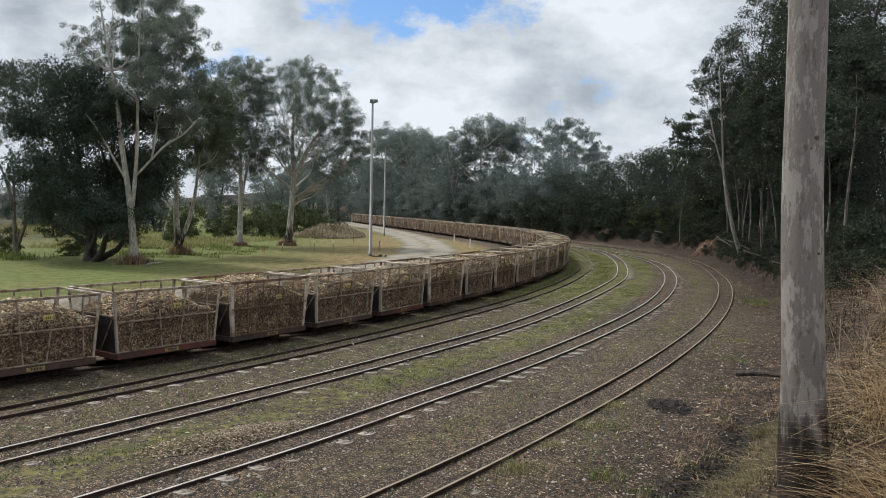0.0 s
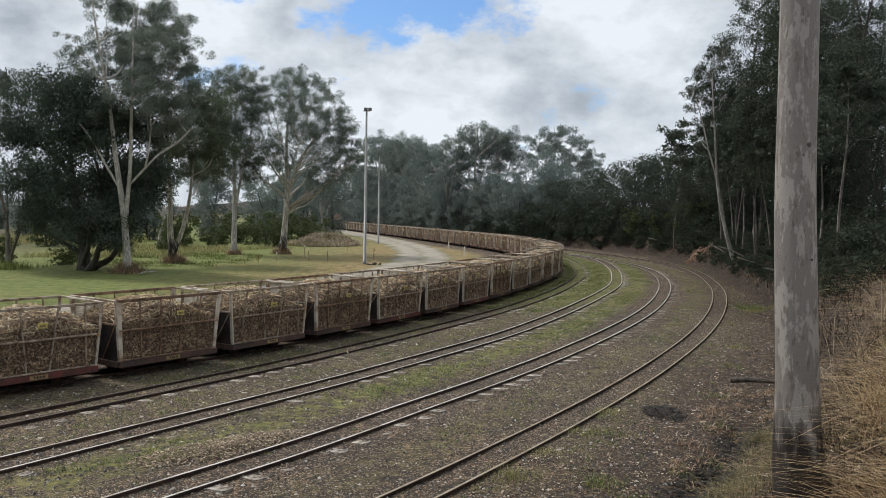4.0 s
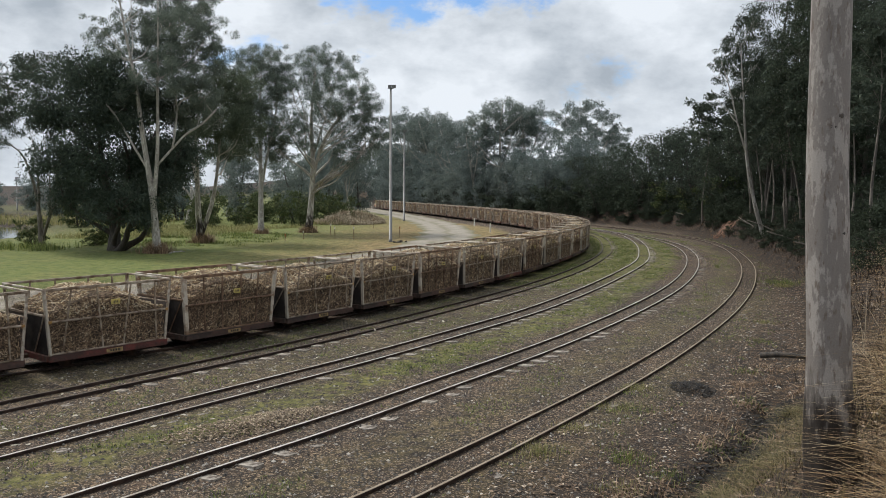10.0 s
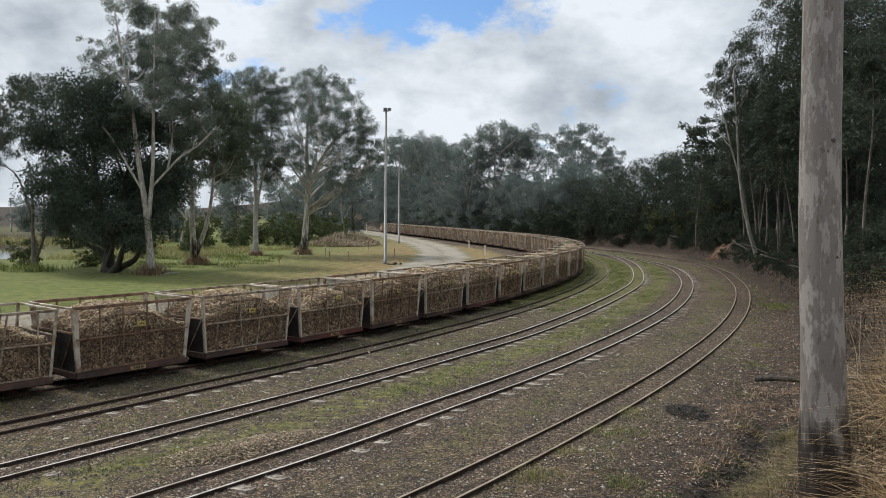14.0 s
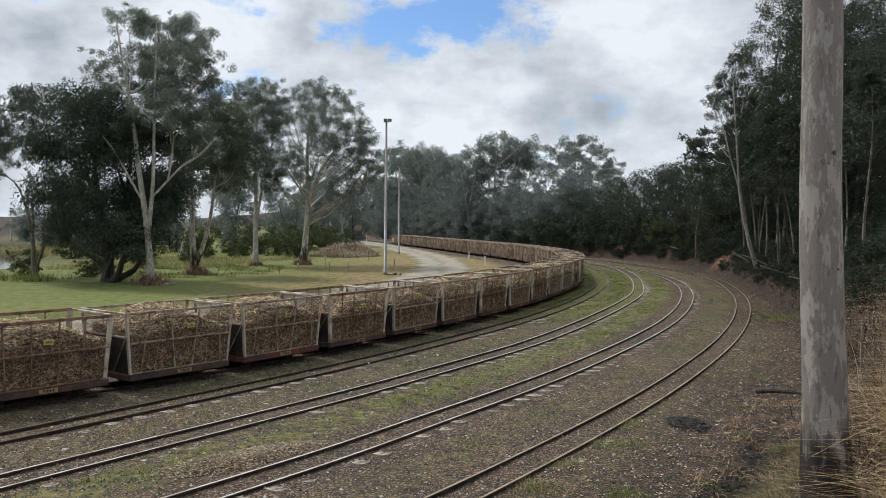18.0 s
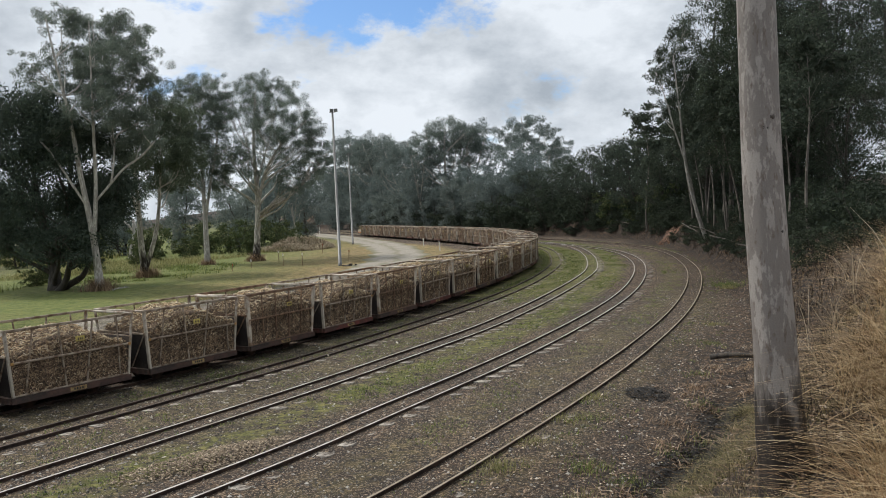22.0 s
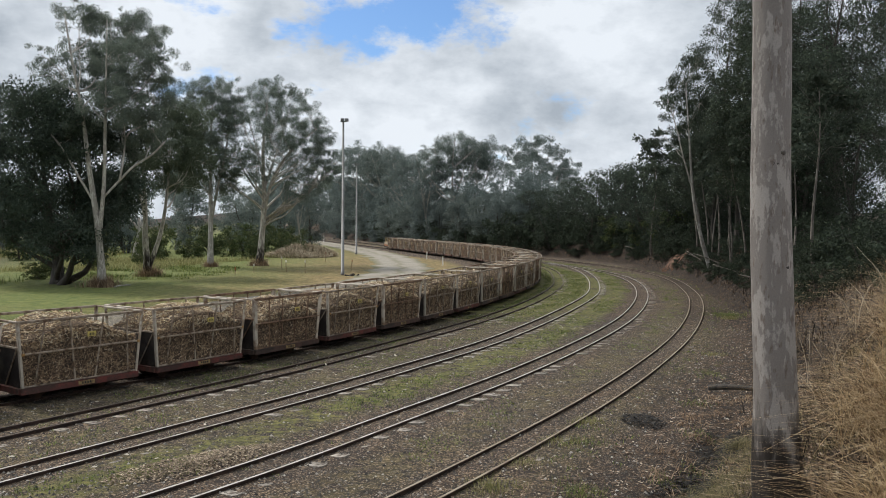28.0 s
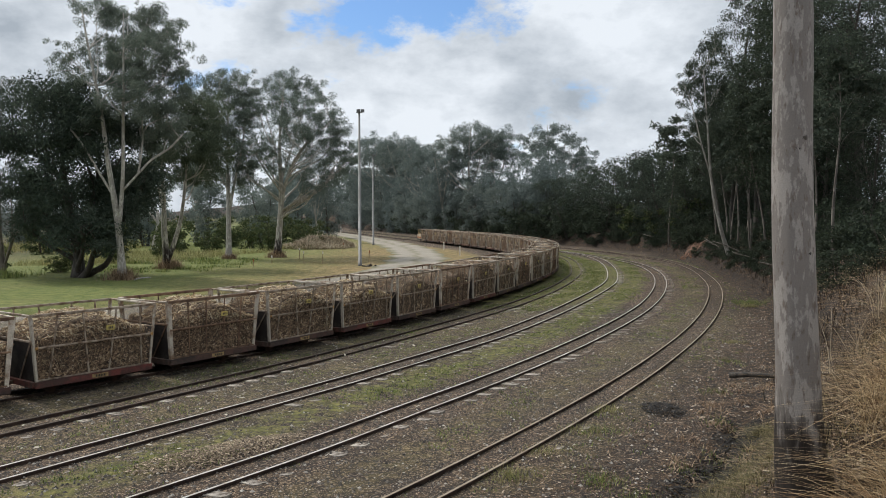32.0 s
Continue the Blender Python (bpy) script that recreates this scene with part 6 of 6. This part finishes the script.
for x, y, h in ((1.3, 96.0, 0.9), (2.7, 81.5, 0.95), (-21.0, 176, 1.6), (-20.0, 178, 1.6)):
    guide_post(x, y, h)


def fallen_branch(x, y, z, length, turn, tilt, r, label):
    rng = np.random.RandomState(int(abs(x) * 10))
    b = Build()
    b.tube(bent(rng, (0, 0, 0), (length, 0, 0), 9, 0.02, length * 0.02), np.linspace(r, r * 0.45, 9), 8)
    b.tube(bent(rng, (length * 0.55, 0, 0), (length * 0.85, length * 0.16, 0.06), 5, 0.02, 0.02), np.linspace(r * 0.5, r * 0.2, 5), 6)
    tagged(new("fallen_branch", b.mesh("fallen_branch", M_BARK if "bleached" in label else M_SAPBARK if "limb" in label else M_DARKBARK, True)), label, "branch").matrix_basis = pose(x, y, z, 0, tilt, turn)


fallen_branch(4.35, 11.9, 1.78, 1.5, -12, -2, 0.045, "dead dark branch lying across the bank")
for _x, _y, _l, _t, _g in ((2.35, 8.75, 0.9, 40, -6), (2.75, 9.1, 0.7, 75, 4), (3.05, 9.5, 0.55, 20, -3)):
    fallen_branch(_x, _y, ground_z(_x, _y) + 0.03, _l, _t, _g, 0.035, "dark rotten stick in the ditch")
for _x, _y, _l, _t, _g, _r in ((23.9, 80.0, 3.4, 60, -16, 0.09), (24.2, 86.0, 2.8, 120, -12, 0.07), (20.9, 54.5, 2.2, 150, -20, 0.05), (19.3, 48.0, 1.8, 130, -15, 0.04), (18.6, 44.5, 2.4, 60, -22, 0.05), (21.8, 60.5, 2.6, 110, -24, 0.05), (16.9, 38.0, 1.6, 140, -12, 0.04)):
    fallen_branch(_x, _y, ground_z(_x, _y) + 0.05, _l, _t, _g, _r, "grey fallen limb lying on the wooded bank")
fallen_branch(-18.6, 51.0, 0.1, 1.0, 10, -8, 0.05, "bleached fallen branch on the lawn")

# ---------------------------------------------------------------- clay scar on the cut


def clay_scar():
    """A ragged slip of bare clay down the face of the cut, with lumps below it."""
    rng = np.random.RandomState(4)
    us, vs_ = np.linspace(-2.2, 2.2, 34), np.linspace(0.15, 2.5, 20)
    toe = curve_through([tuple(p) for p in TOE[10:14]], 0.1)
    mid = int(np.argmin(np.abs(toe[0][:, 1] - 73.0)))
    grid = []
    for v in vs_:
        for u in us:
            k = int(np.clip(mid + u / 0.1, 0, len(toe[0]) - 1))
            grid.append(toe[0][k] + np.array([toe[1][k][1], -toe[1][k][0]]) * v)
    grid = np.array(grid)
    bumps = np.array([noise.noise(Vector((x * 1.7, y * 1.7, 2))) for x, y in grid])
    edge = np.array([1 - math.hypot(u / 2.1, (v - 1.3) / 1.15) for v in vs_ for u in us]) + 0.55 * bumps
    z = ground_height(grid) + np.clip(edge, -0.3, 0.5) * 0.35 + 0.06 * bumps
    i = np.arange(len(grid)).reshape(len(vs_), len(us))
    q = np.stack([i[:-1, :-1], i[:-1, 1:], i[1:, 1:], i[1:, :-1]], -1).reshape(-1, 4)
    b = Build().add(np.c_[grid, z], q[(edge[q].min(axis=1) > -0.05)])
    for k in range(22):
        u, v = rng.normal() * 1.0, rng.uniform(0.0, 0.6)
        m = int(np.clip(mid + u / 0.1, 0, len(toe[0]) - 1))
        x, y = toe[0][m] + np.array([toe[1][m][1], -toe[1][m][0]]) * v
        r = rng.uniform(0.05, 0.16)
        g = ground_z(x, y)
        b.tube([(x, y, g - 0.1), (x, y, g + r * 0.4), (x, y, g + r)], [r, r * rng.uniform(0.8, 1.0), r * 0.4], 7)
    tagged(new("clay_scar", b.mesh("clay_scar", M_CLAY)), "slip of bare orange clay on the cut bank", "earth", kind="stuff")


clay_scar()

# ---------------------------------------------------------------- grass, litter and stones


def blades(rng, pts, length, width, lean, segs=3):
    """Grass blades that bend over; pts (n, 3)."""
    n = len(pts)
    a = rng.uniform(0, 2 * np.pi, n)
    d = np.stack([np.cos(a), np.sin(a), np.zeros(n)], 1)
    s = np.stack([-np.sin(a), np.cos(a), np.zeros(n)], 1)
    ln = length * rng.uniform(0.45, 1.25, n)
    be = np.minimum(lean * rng.uniform(0.3, 1.5, n), 2.3)
    rows = []
    for k in range(segs + 1):
        t = k / segs
        c = pts + d * (ln * be * t * t)[:, None] + np.array([0, 0, 1.0]) * (ln * (t - 0.38 * be * t * t))[:, None]
        w = width * (1 - t * 0.85)
        rows += [c - s * w, c + s * w]
    v = np.stack(rows, 1).reshape(-1, 3)
    q = np.array([(2 * k, 2 * k + 1, 2 * k + 3, 2 * k + 2) for k in range(segs)])
    f = (np.arange(n)[:, None, None] * (2 * segs + 2) + q[None]).reshape(-1, 4)
    return v, f


def clumped(rng, n, area, size, per):
    """Plan points in clumps inside x0, x1, y0, y1."""
    c = np.stack([rng.uniform(area[0], area[1], n // per + 1), rng.uniform(area[2], area[3], n // per + 1)], 1)
    p = np.repeat(c, per, axis=0)[:n] + rng.normal(size=(n, 2)) * size
    return p


def stuff(name, vf, mat, label, category):
    tagged(new(name, fast_mesh(name, vf[0], vf[1], mat)), label, category, kind="stuff")


def scatter():
    rng = np.random.RandomState(21)
    # dry grass over the near bank
    p = clumped(rng, 60000, (1.2, 10.5, 3.0, 16), 0.11, 42)
    d, side = distance_to(p, TOE)
    dens = np.array([noise.noise(Vector((x * 0.5, y * 0.5, 2))) for x, y in p])
    gap = np.array([noise.noise(Vector((x * 1.3, y * 1.3, 6))) for x, y in p])
    keep = (side > 0) & (gap > -0.04) & (d > 2.3 + 0.9 * dens) & (np.hypot(p[:, 0] - 2.86, p[:, 1] - 6.25) > 0.55) & (np.hypot(p[:, 0], p[:, 1]) > 2.0) & (p[:, 0] > np.where(p[:, 1] < 6.7, 0.57 * p[:, 1], 0.47 * p[:, 1] - 0.05)) & (p[:, 1] < 7.0 + 55 * (p[:, 0] / p[:, 1] - 0.525) + 1.2 * dens)
    p = p[keep]
    stuff("dry_grass", blades(rng, np.c_[p, ground_height(p) - 0.02], 0.62, 0.0048, 1.9, 4), M_HAY, "tangle of long dry straw-coloured grass on the bank", "grass")
    p = clumped(rng, 9000, (3.2, 9.0, 5.6, 12.0), 0.12, 36)
    d, side = distance_to(p, TOE)
    p = p[(side > 0) & (p[:, 0] > 0.60 * p[:, 1] - 0.1) & (d > 2.0)]
    stuff("tall_straw", blades(rng, np.c_[p, ground_height(p) - 0.02], 0.85, 0.0055, 1.5, 4), M_STRAWPALE, "tall bleached straw leaning along the bank's crest", "grass")
    p = clumped(rng, 260, (4.0, 10.0, 8.0, 17.0), 0.25, 6)
    p = p[(p[:, 0] > 0.455 * p[:, 1]) & (p[:, 0] < 0.64 * p[:, 1])]
    stuff("dead_twigs", blades(rng, np.c_[p, ground_height(p)], 1.15, 0.007, 0.9, 4), M_BRUSH, "bare bleached twigs in the dark brush", "twigs")
    p = clumped(rng, 24000, (1.2, 12, 3.0, 18), 0.2, 10)
    d, side = distance_to(p, TOE)
    p = p[(side > 0) & (d > 1.6) & (np.hypot(p[:, 0] - 2.82, p[:, 1] - 6.25) > 0.24) & (p[:, 0] > 0.4 * p[:, 1] - 1.2)]
    stuff("dead_undergrowth", blades(rng, np.c_[p, ground_height(p) - 0.02], 0.34, 0.006, 1.3, 2), M_DEAD, "brown dead undergrowth on the bank", "undergrowth")
    # dark brush and dead stalks added over the cut's face in place of tree shade
    face = curve_through([tuple(q) for q in TOE[5:14]])
    k = rng.randint(0, len(face[0]), 1100)
    c = face[0][k] + np.stack([face[1][k][:, 1], -face[1][k][:, 0]], 1) * rng.uniform(0.5, 4.2, len(k))[:, None]
    p = np.repeat(c, 12, axis=0) + rng.normal(size=(len(c) * 12, 2)) * 0.22
    stuff("bank_brush", blades(rng, np.c_[p, ground_height(p) - 0.02], 0.5, 0.016, 1.2, 2), M_DEAD, "dark brush and dead stalks added for shade on the cut bank", "undergrowth")
    p = clumped(rng, 5000, (3.4, 9.0, 6.0, 14.0), 0.14, 30)
    d, side = distance_to(p, TOE)
    p = p[(side > 0) & (d > 1.8) & (p[:, 0] > 0.42 * p[:, 1] - 0.2) & (np.hypot(p[:, 0] - 2.86, p[:, 1] - 6.25) > 0.6)]
    stuff("dead_stalks", blades(rng, np.c_[p, ground_height(p) - 0.02], 0.55, 0.006, 1.1, 2), M_DEAD, "dark tangle of dead stalks behind the gum", "undergrowth")
    # straw lying over the near slope
    p = clumped(rng, 15000, (2.6, 6.0, 3.2, 8.0), 0.14, 40)
    p = p[(np.hypot(p[:, 0] - 2.86, p[:, 1] - 6.25) > 0.75) & (p[:, 0] > 0.5 * p[:, 1] + 0.2)]
    stuff("fallen_straw", blades(rng, np.c_[p, ground_height(p)], 0.5, 0.005, 1.7), M_STRAWPALE, "pale straw lying over the bank", "grass")
    # green-yellow tufts left of the near trunk and along the ditch
    p = clumped(rng, 15000, (0.6, 6.5, 5.0, 13), 0.10, 55)
    d, side = distance_to(p, TOE)
    keep = (side > 0) & (d > 0.9) & (d < 3.2) & (np.hypot(p[:, 0] - 2.86, p[:, 1] - 6.25) > 0.25)
    p = p[keep]
    stuff("bank_tufts", blades(rng, np.c_[p, ground_height(p) - 0.02], 0.22, 0.004, 1.0), M_TUSSOCK, "olive-green tufts of grass at the bank's foot", "grass")
    # low weeds between the tracks
    pts = []
    for line, off, width, n in ((LINE1, 1.35, 0.5, 8000), (LINE2, 1.45, 0.5, 24000), (LINE3, 1.6, 0.5, 8000), (LINE0, 1.6, 0.6, 16000), (LINE4, 0.75, 0.2, 3000), (LINE4, 1.5, 0.3, 1500), (LINE1, 0.0, 0.2, 1500)):
        xy = beside(line, off)
        xy = xy[(xy[:, 1] > 9) & (xy[:, 1] < 92)]
        k = rng.randint(0, len(xy), n // 6)
        c = xy[k] + rng.normal(size=(n // 6, 2)) * width
        pts.append(np.repeat(c, 6, axis=0) + rng.normal(size=(len(c) * 6, 2)) * 0.07)
    p = np.vstack(pts)
    dens = np.array([noise.noise(Vector((x * 0.45, y * 0.45, 7))) for x, y in p])
    p = p[dens > -0.02]
    stuff("track_weeds", blades(rng, np.c_[p, ground_height(p) - 0.01], 0.085, 0.010, 0.9, 2), M_TUFT, "low green weeds between the tracks", "weeds")
    # short bright grass inside the bend
    k = rng.randint(0, len(LINE0[0]), 120000)
    k = k[(LINE0[0][k][:, 1] > 36) & (LINE0[0][k][:, 1] < 92)][:34000]
    p = LINE0[0][k] + np.stack([LINE0[1][k][:, 1], -LINE0[1][k][:, 0]], 1) * rng.uniform(1.25, 5.0, len(k))[:, None]
    off = np.minimum(distance_to(p, LINE1[0][::4])[0], distance_to(p, LINE2[0][::4])[0])
    dens = np.array([noise.noise(Vector((x * 0.5, y * 0.5, 3))) for x, y in p])
    p = p[(off > 0.5) & (dens > -0.3)]
    stuff("bend_grass", blades(rng, np.c_[p, ground_height(p) - 0.01], 0.10, 0.017, 0.9, 1), M_TUFT, "short bright green grass inside the track bend", "grass")
    # rough grass left long between the lawn trees
    p = clumped(rng, 3600, (-27, -15.5, 58, 76), 0.45, 60)
    stuff("rough_grass", blades(rng, np.c_[p, ground_height(p) - 0.02], 0.34, 0.022, 0.7, 2), M_TUFT, "rough green grass left long on the lawn", "grass")
    # tall pale grass behind the lawn trees
    p = np.vstack([clumped(rng, 16000, (-34, -17, 60, 90), 0.6, 9), clumped(rng, 5000, (-18.5, -10.5, 96, 112), 0.5, 12), clumped(rng, 1400, (-31, -22, 56, 62), 0.4, 12)])
    e = pond_edge(p)
    d, side = distance_to(p, np.array([(-60, 66), (-27, 66), (-22.5, 72), (-19.5, 84), (-14, 97), (-11, 112)]))
    p = p[(side < 0) & (e > 1.1)]
    stuff("tall_grass", blades(rng, np.c_[p, ground_height(p) - 0.03], 0.62, 0.016, 0.7), M_TALL, "tall pale grass at the lawn's edge", "grass")
    # tufts of dead grass round the feet of the lawn trees
    for x, y, r in ((-19.7, 51.8, 0.75), (-20.0, 62.1, 0.75), (-18.9, 75.8, 0.5), (-15.0, 78.6, 0.7)):
        a, q = rng.uniform(0, 2 * np.pi, 1100), r * np.abs(rng.normal(size=1100)) * 0.5 + 0.2
        p = np.stack([x + np.cos(a) * q, y + np.sin(a) * q], 1)
        stuff("dead_grass_ring", blades(rng, np.c_[p, np.zeros(len(p))], 0.85 * r / 0.7, 0.016, 0.7), M_RING, "brown dead grass round a tree's foot", "grass")
    # pale dry brush beside the road
    a, q = rng.uniform(0, 2 * np.pi, 8000), np.sqrt(rng.uniform(0, 1, 8000))
    p = np.stack([-14.4 + np.cos(a) * q * 4.6, 102.5 + np.sin(a) * q * 7.0], 1)
    stuff("dry_brush", blades(rng, np.c_[p, 1.5 * (1 - q ** 2) * (0.6 + 0.4 * np.sin(a * 3 + 1))], 0.7, 0.03, 1.6), M_BRUSH, "heap of pale dry brush beside the road", "brush")
    p = clumped(rng, 5000, (-72, -36, 88, 108), 0.7, 12)
    p = p[pond_edge(p) > 1.15]
    stuff("pond_reeds", blades(rng, np.c_[p, ground_height(p)], 1.0, 0.035, 0.6), M_TALL, "pale reeds behind the pond", "reeds")
    p = clumped(rng, 1500, (-36, -27, 52.5, 56), 0.3, 20)
    stuff("pond_sedge", blades(rng, np.c_[p, ground_height(p)], 0.6, 0.02, 0.5), M_TUFT, "dark green sedge at the pond's near edge", "reeds")
    # matted straw between two tracks, and a low dark heap of spoil
    a, q = rng.uniform(0, 2 * np.pi, 4200), rng.uniform(0, 1, 4200) ** 0.7
    p = np.stack([-3.55 + np.cos(a) * q * 1.25 + np.sin(a) * q * 0.5, 13.95 + np.cos(a) * q * 1.15 - np.sin(a) * q * 0.32], 1)
    v, f = leaves(rng, np.c_[p, ground_height(p) + 0.02 + 0.06 * (1 - q ** 2)], np.full(len(p), 0.02), len(p), 0.052, 0.0, 0.5, True)
    stuff("straw_mat", (v, f), M_STRAW, "flattened mat of tan straw between the tracks", "straw")
    a, q = rng.uniform(0, 2 * np.pi, 900), np.sqrt(rng.uniform(0, 1, 900))
    p = np.stack([4.8 + np.cos(a) * q * 0.42, 16.9 + np.sin(a) * q * 0.7], 1)
    v, f = leaves(rng, np.c_[p, ground_height(p) + 0.09 * (1 - q ** 2)], np.full(len(p), 0.03), len(p), 0.07, 0.0, 0.6, True)
    stuff("spoil_heap", (v, f), M_SOIL, "low heap of dark ballast fines", "heap")
    # near-black leaf pieces in the little ditch
    foot = curve_through([tuple(q) for q in TOE[1:7]], 0.1)
    k = rng.randint(0, len(foot[0]), 30000)
    k = k[(foot[0][k][:, 1] > 9.5) & (foot[0][k][:, 1] < 16)][:9000]
    p = foot[0][k] + np.stack([foot[1][k][:, 1], -foot[1][k][:, 0]], 1) * (rng.normal(size=(len(k), 1)) * 0.2 + 0.02)
    v, f = leaves(rng, np.c_[p, ground_height(p) + 0.015], np.full(len(p), 0.02), len(p), 0.075, 0.0, 0.4, True)
    stuff("ditch_mulch", (v, f), M_SOIL, "black leaf pieces in the ditch", "litter")
    # olive tussocks and brown bracken on the ditch's far side
    k = rng.randint(0, len(foot[0]), 400)
    k = k[(foot[0][k][:, 1] > 9.2) & (foot[0][k][:, 1] < 14.8)][:46]
    c = foot[0][k] + np.stack([foot[1][k][:, 1], -foot[1][k][:, 0]], 1) * rng.uniform(0.3, 1.1, (len(k), 1))
    p = np.repeat(c, 130, axis=0) + rng.normal(size=(len(c) * 130, 2)) * 0.10
    stuff("bank_tussock", blades(rng, np.c_[p, ground_height(p) - 0.02], 0.25, 0.0045, 1.5, 3), M_TUSSOCK, "low olive and straw tussocks beyond the ditch", "grass")
    k = rng.randint(0, len(foot[0]), 600)
    k = k[(foot[0][k][:, 1] > 10) & (foot[0][k][:, 1] < 19)][:80]
    c = foot[0][k] + np.stack([foot[1][k][:, 1], -foot[1][k][:, 0]], 1) * rng.uniform(-0.9, 1.2, (len(k), 1))
    p = np.repeat(c, 26, axis=0) + rng.normal(size=(len(c) * 26, 2)) * 0.12
    stuff("dead_bracken", blades(rng, np.c_[p, ground_height(p) - 0.01], 0.16, 0.011, 1.5, 2), M_RING, "brown dead bracken at the ditch", "undergrowth")
    # weeds and tufts on the verge
    for x, y, n, h, m in ((2.55, 12.3, 260, 0.16, M_TUFT), (3.3, 15.2, 120, 0.13, M_TUFT), (1.9, 13.9, 200, 0.11, M_TALL), (2.75, 15.3, 220, 0.12, M_TALL), (1.2, 12.6, 300, 0.15, M_TALL), (3.6, 16.8, 260, 0.14, M_TALL), (14.4, 37.0, 700, 0.24, M_TUFT), (14.0, 35.9, 300, 0.2, M_TALL), (4.1, 12.9, 160, 0.1, M_TUFT), (3.0, 11.6, 200, 0.1, M_TUFT), (5.6, 15.8, 160, 0.1, M_TUFT), (2.2, 11.0, 180, 0.12, M_TALL), (6.5, 18.6, 160, 0.1, M_TUFT), (8.2, 22.4, 200, 0.12, M_TUFT), (9.6, 25.8, 200, 0.12, M_TALL), (3.4, 10.6, 160, 0.11, M_TUFT), (4.9, 13.6, 140, 0.13, M_TUFT)):
        p = np.array([x, y]) + rng.normal(size=(n, 2)) * (0.2 if n < 600 else 0.5)
        stuff("verge_tuft", blades(rng, np.c_[p, ground_height(p) - 0.01], h, 0.005, 0.6), m, "small tuft of grass on the gravel verge", "grass")
    # stones of the ballast and chips of wood
    n = 62000
    p = np.stack([rng.uniform(-9, 13, n), 9 + 28 * rng.uniform(0, 1, n) ** 1.6], 1)
    d0, s0 = distance_to(p, LINE0[0][::4])
    dt, st = distance_to(p, TOE)
    p = p[(s0 > 0) & (st < 0)]
    n = len(p)
    c = np.c_[p, ground_height(p)]
    r = 0.012 + 0.03 * rng.uniform(0, 1, n) ** 3
    o = np.array([(1, 0, 0), (0, 1, 0), (-1, 0, 0), (0, -1, 0), (0, 0, 0.8)], float) - np.array([0, 0, 0.15])
    v = (c[:, None] + r[:, None, None] * o[None] * rng.uniform(0.6, 1.4, (n, 5, 1))).reshape(-1, 3)
    q = np.array([(0, 1, 4), (1, 2, 4), (2, 3, 4), (3, 0, 4)])
    stuff("ballast_stones", (v, (np.arange(n)[:, None, None] * 5 + q[None]).reshape(-1, 3)), M_CHIP, "loose dark ballast stones between the tracks", "stones")
    # leaf litter on the slope
    n = 130000
    p = np.stack([rng.uniform(0, 20, n), 6 + 44 * rng.uniform(0, 1, n) ** 1.5], 1)
    d, side = distance_to(p, TOE)
    p = p[((side > 0) & (d < 4.0)) | ((side < 0) & (d < 3.4 * rng.uniform(0, 1, n) ** 0.7))]
    p = p[(np.hypot(p[:, 0] - 4.8, p[:, 1] - 16.9) > 0.7) & ((distance_to(p, TOE)[0] > 0.36) | (p[:, 1] > 16))]
    n = len(p)
    v, f = leaves(rng, np.c_[p, ground_height(p) + 0.02], np.full(n, 0.03), n, 0.062, 0.0, 0.6, True)
    stuff("leaf_litter", (v, f), M_LITTER, "brown leaf litter and bark on the slope", "litter")
    # twigs and bark strips over the litter
    n = 1500
    p = np.stack([rng.uniform(1, 16, n), 10 + 26 * rng.uniform(0, 1, n) ** 1.4], 1)
    d, side = distance_to(p, TOE)
    p = p[((side > 0) & (d < 2.5)) | ((side < 0) & (d < 1.6))]
    v, f = leaves(rng, np.c_[p, ground_height(p) + 0.03], np.full(len(p), 0.03), len(p), 0.105, 0.0, 0.3, True)
    stuff("bark_strips", (v, f), M_LITTER, "long strips of shed bark and twigs on the verge", "litter")
    # pale scraps of cane on the ground by the train
    n = 1100
    k = rng.randint(30, 150, n)
    p = LINE0[0][k] + np.stack([LINE0[1][k][:, 1], -LINE0[1][k][:, 0]], 1) * rng.uniform(1.0, 6.5, n)[:, None] + rng.normal(size=(n, 2)) * 0.3
    v, f = leaves(rng, np.c_[p, ground_height(p) + 0.012], np.full(n, 0.02), n, 0.10, 0.0, 0.2, True)
    stuff("cane_scraps", (v, f), M_PALECHIP, "pale scraps of cane on the gravel", "litter")


scatter()

# ---------------------------------------------------------------- the train's run


def place_on(s):
    """Pose on the train's track at s metres along it."""
    xy, tan = LINE0
    i = int(np.clip(s / 0.5, 0, len(xy) - 2))
    f = s / 0.5 - i
    p, t = xy[i] * (1 - f) + xy[i + 1] * f, tan[i] * (1 - f) + tan[i + 1] * f
    return pose(p[0], p[1], 0, 0, 0, math.degrees(math.atan2(t[1], t[0])))


def motions():
    at = int(np.argmin(np.hypot(*(LINE0[0] - np.array([-6.13, 22.92])).T))) * 0.5
    for k, w in WAGONS + [(62, VAN)]:
        rows = []
        for i in range(33):
            t = float(i)
            gone = 3.35 * t - 0.006 * t * t - 0.00015 * t ** 3 - 0.2 * math.exp(-((t - 9.5) / 3.5) ** 2)
            rows.append((t, place_on(at + (1.02 + PITCH * (k + 0.5) - 12.0) - gone)))
        walk(w, rows)


motions()
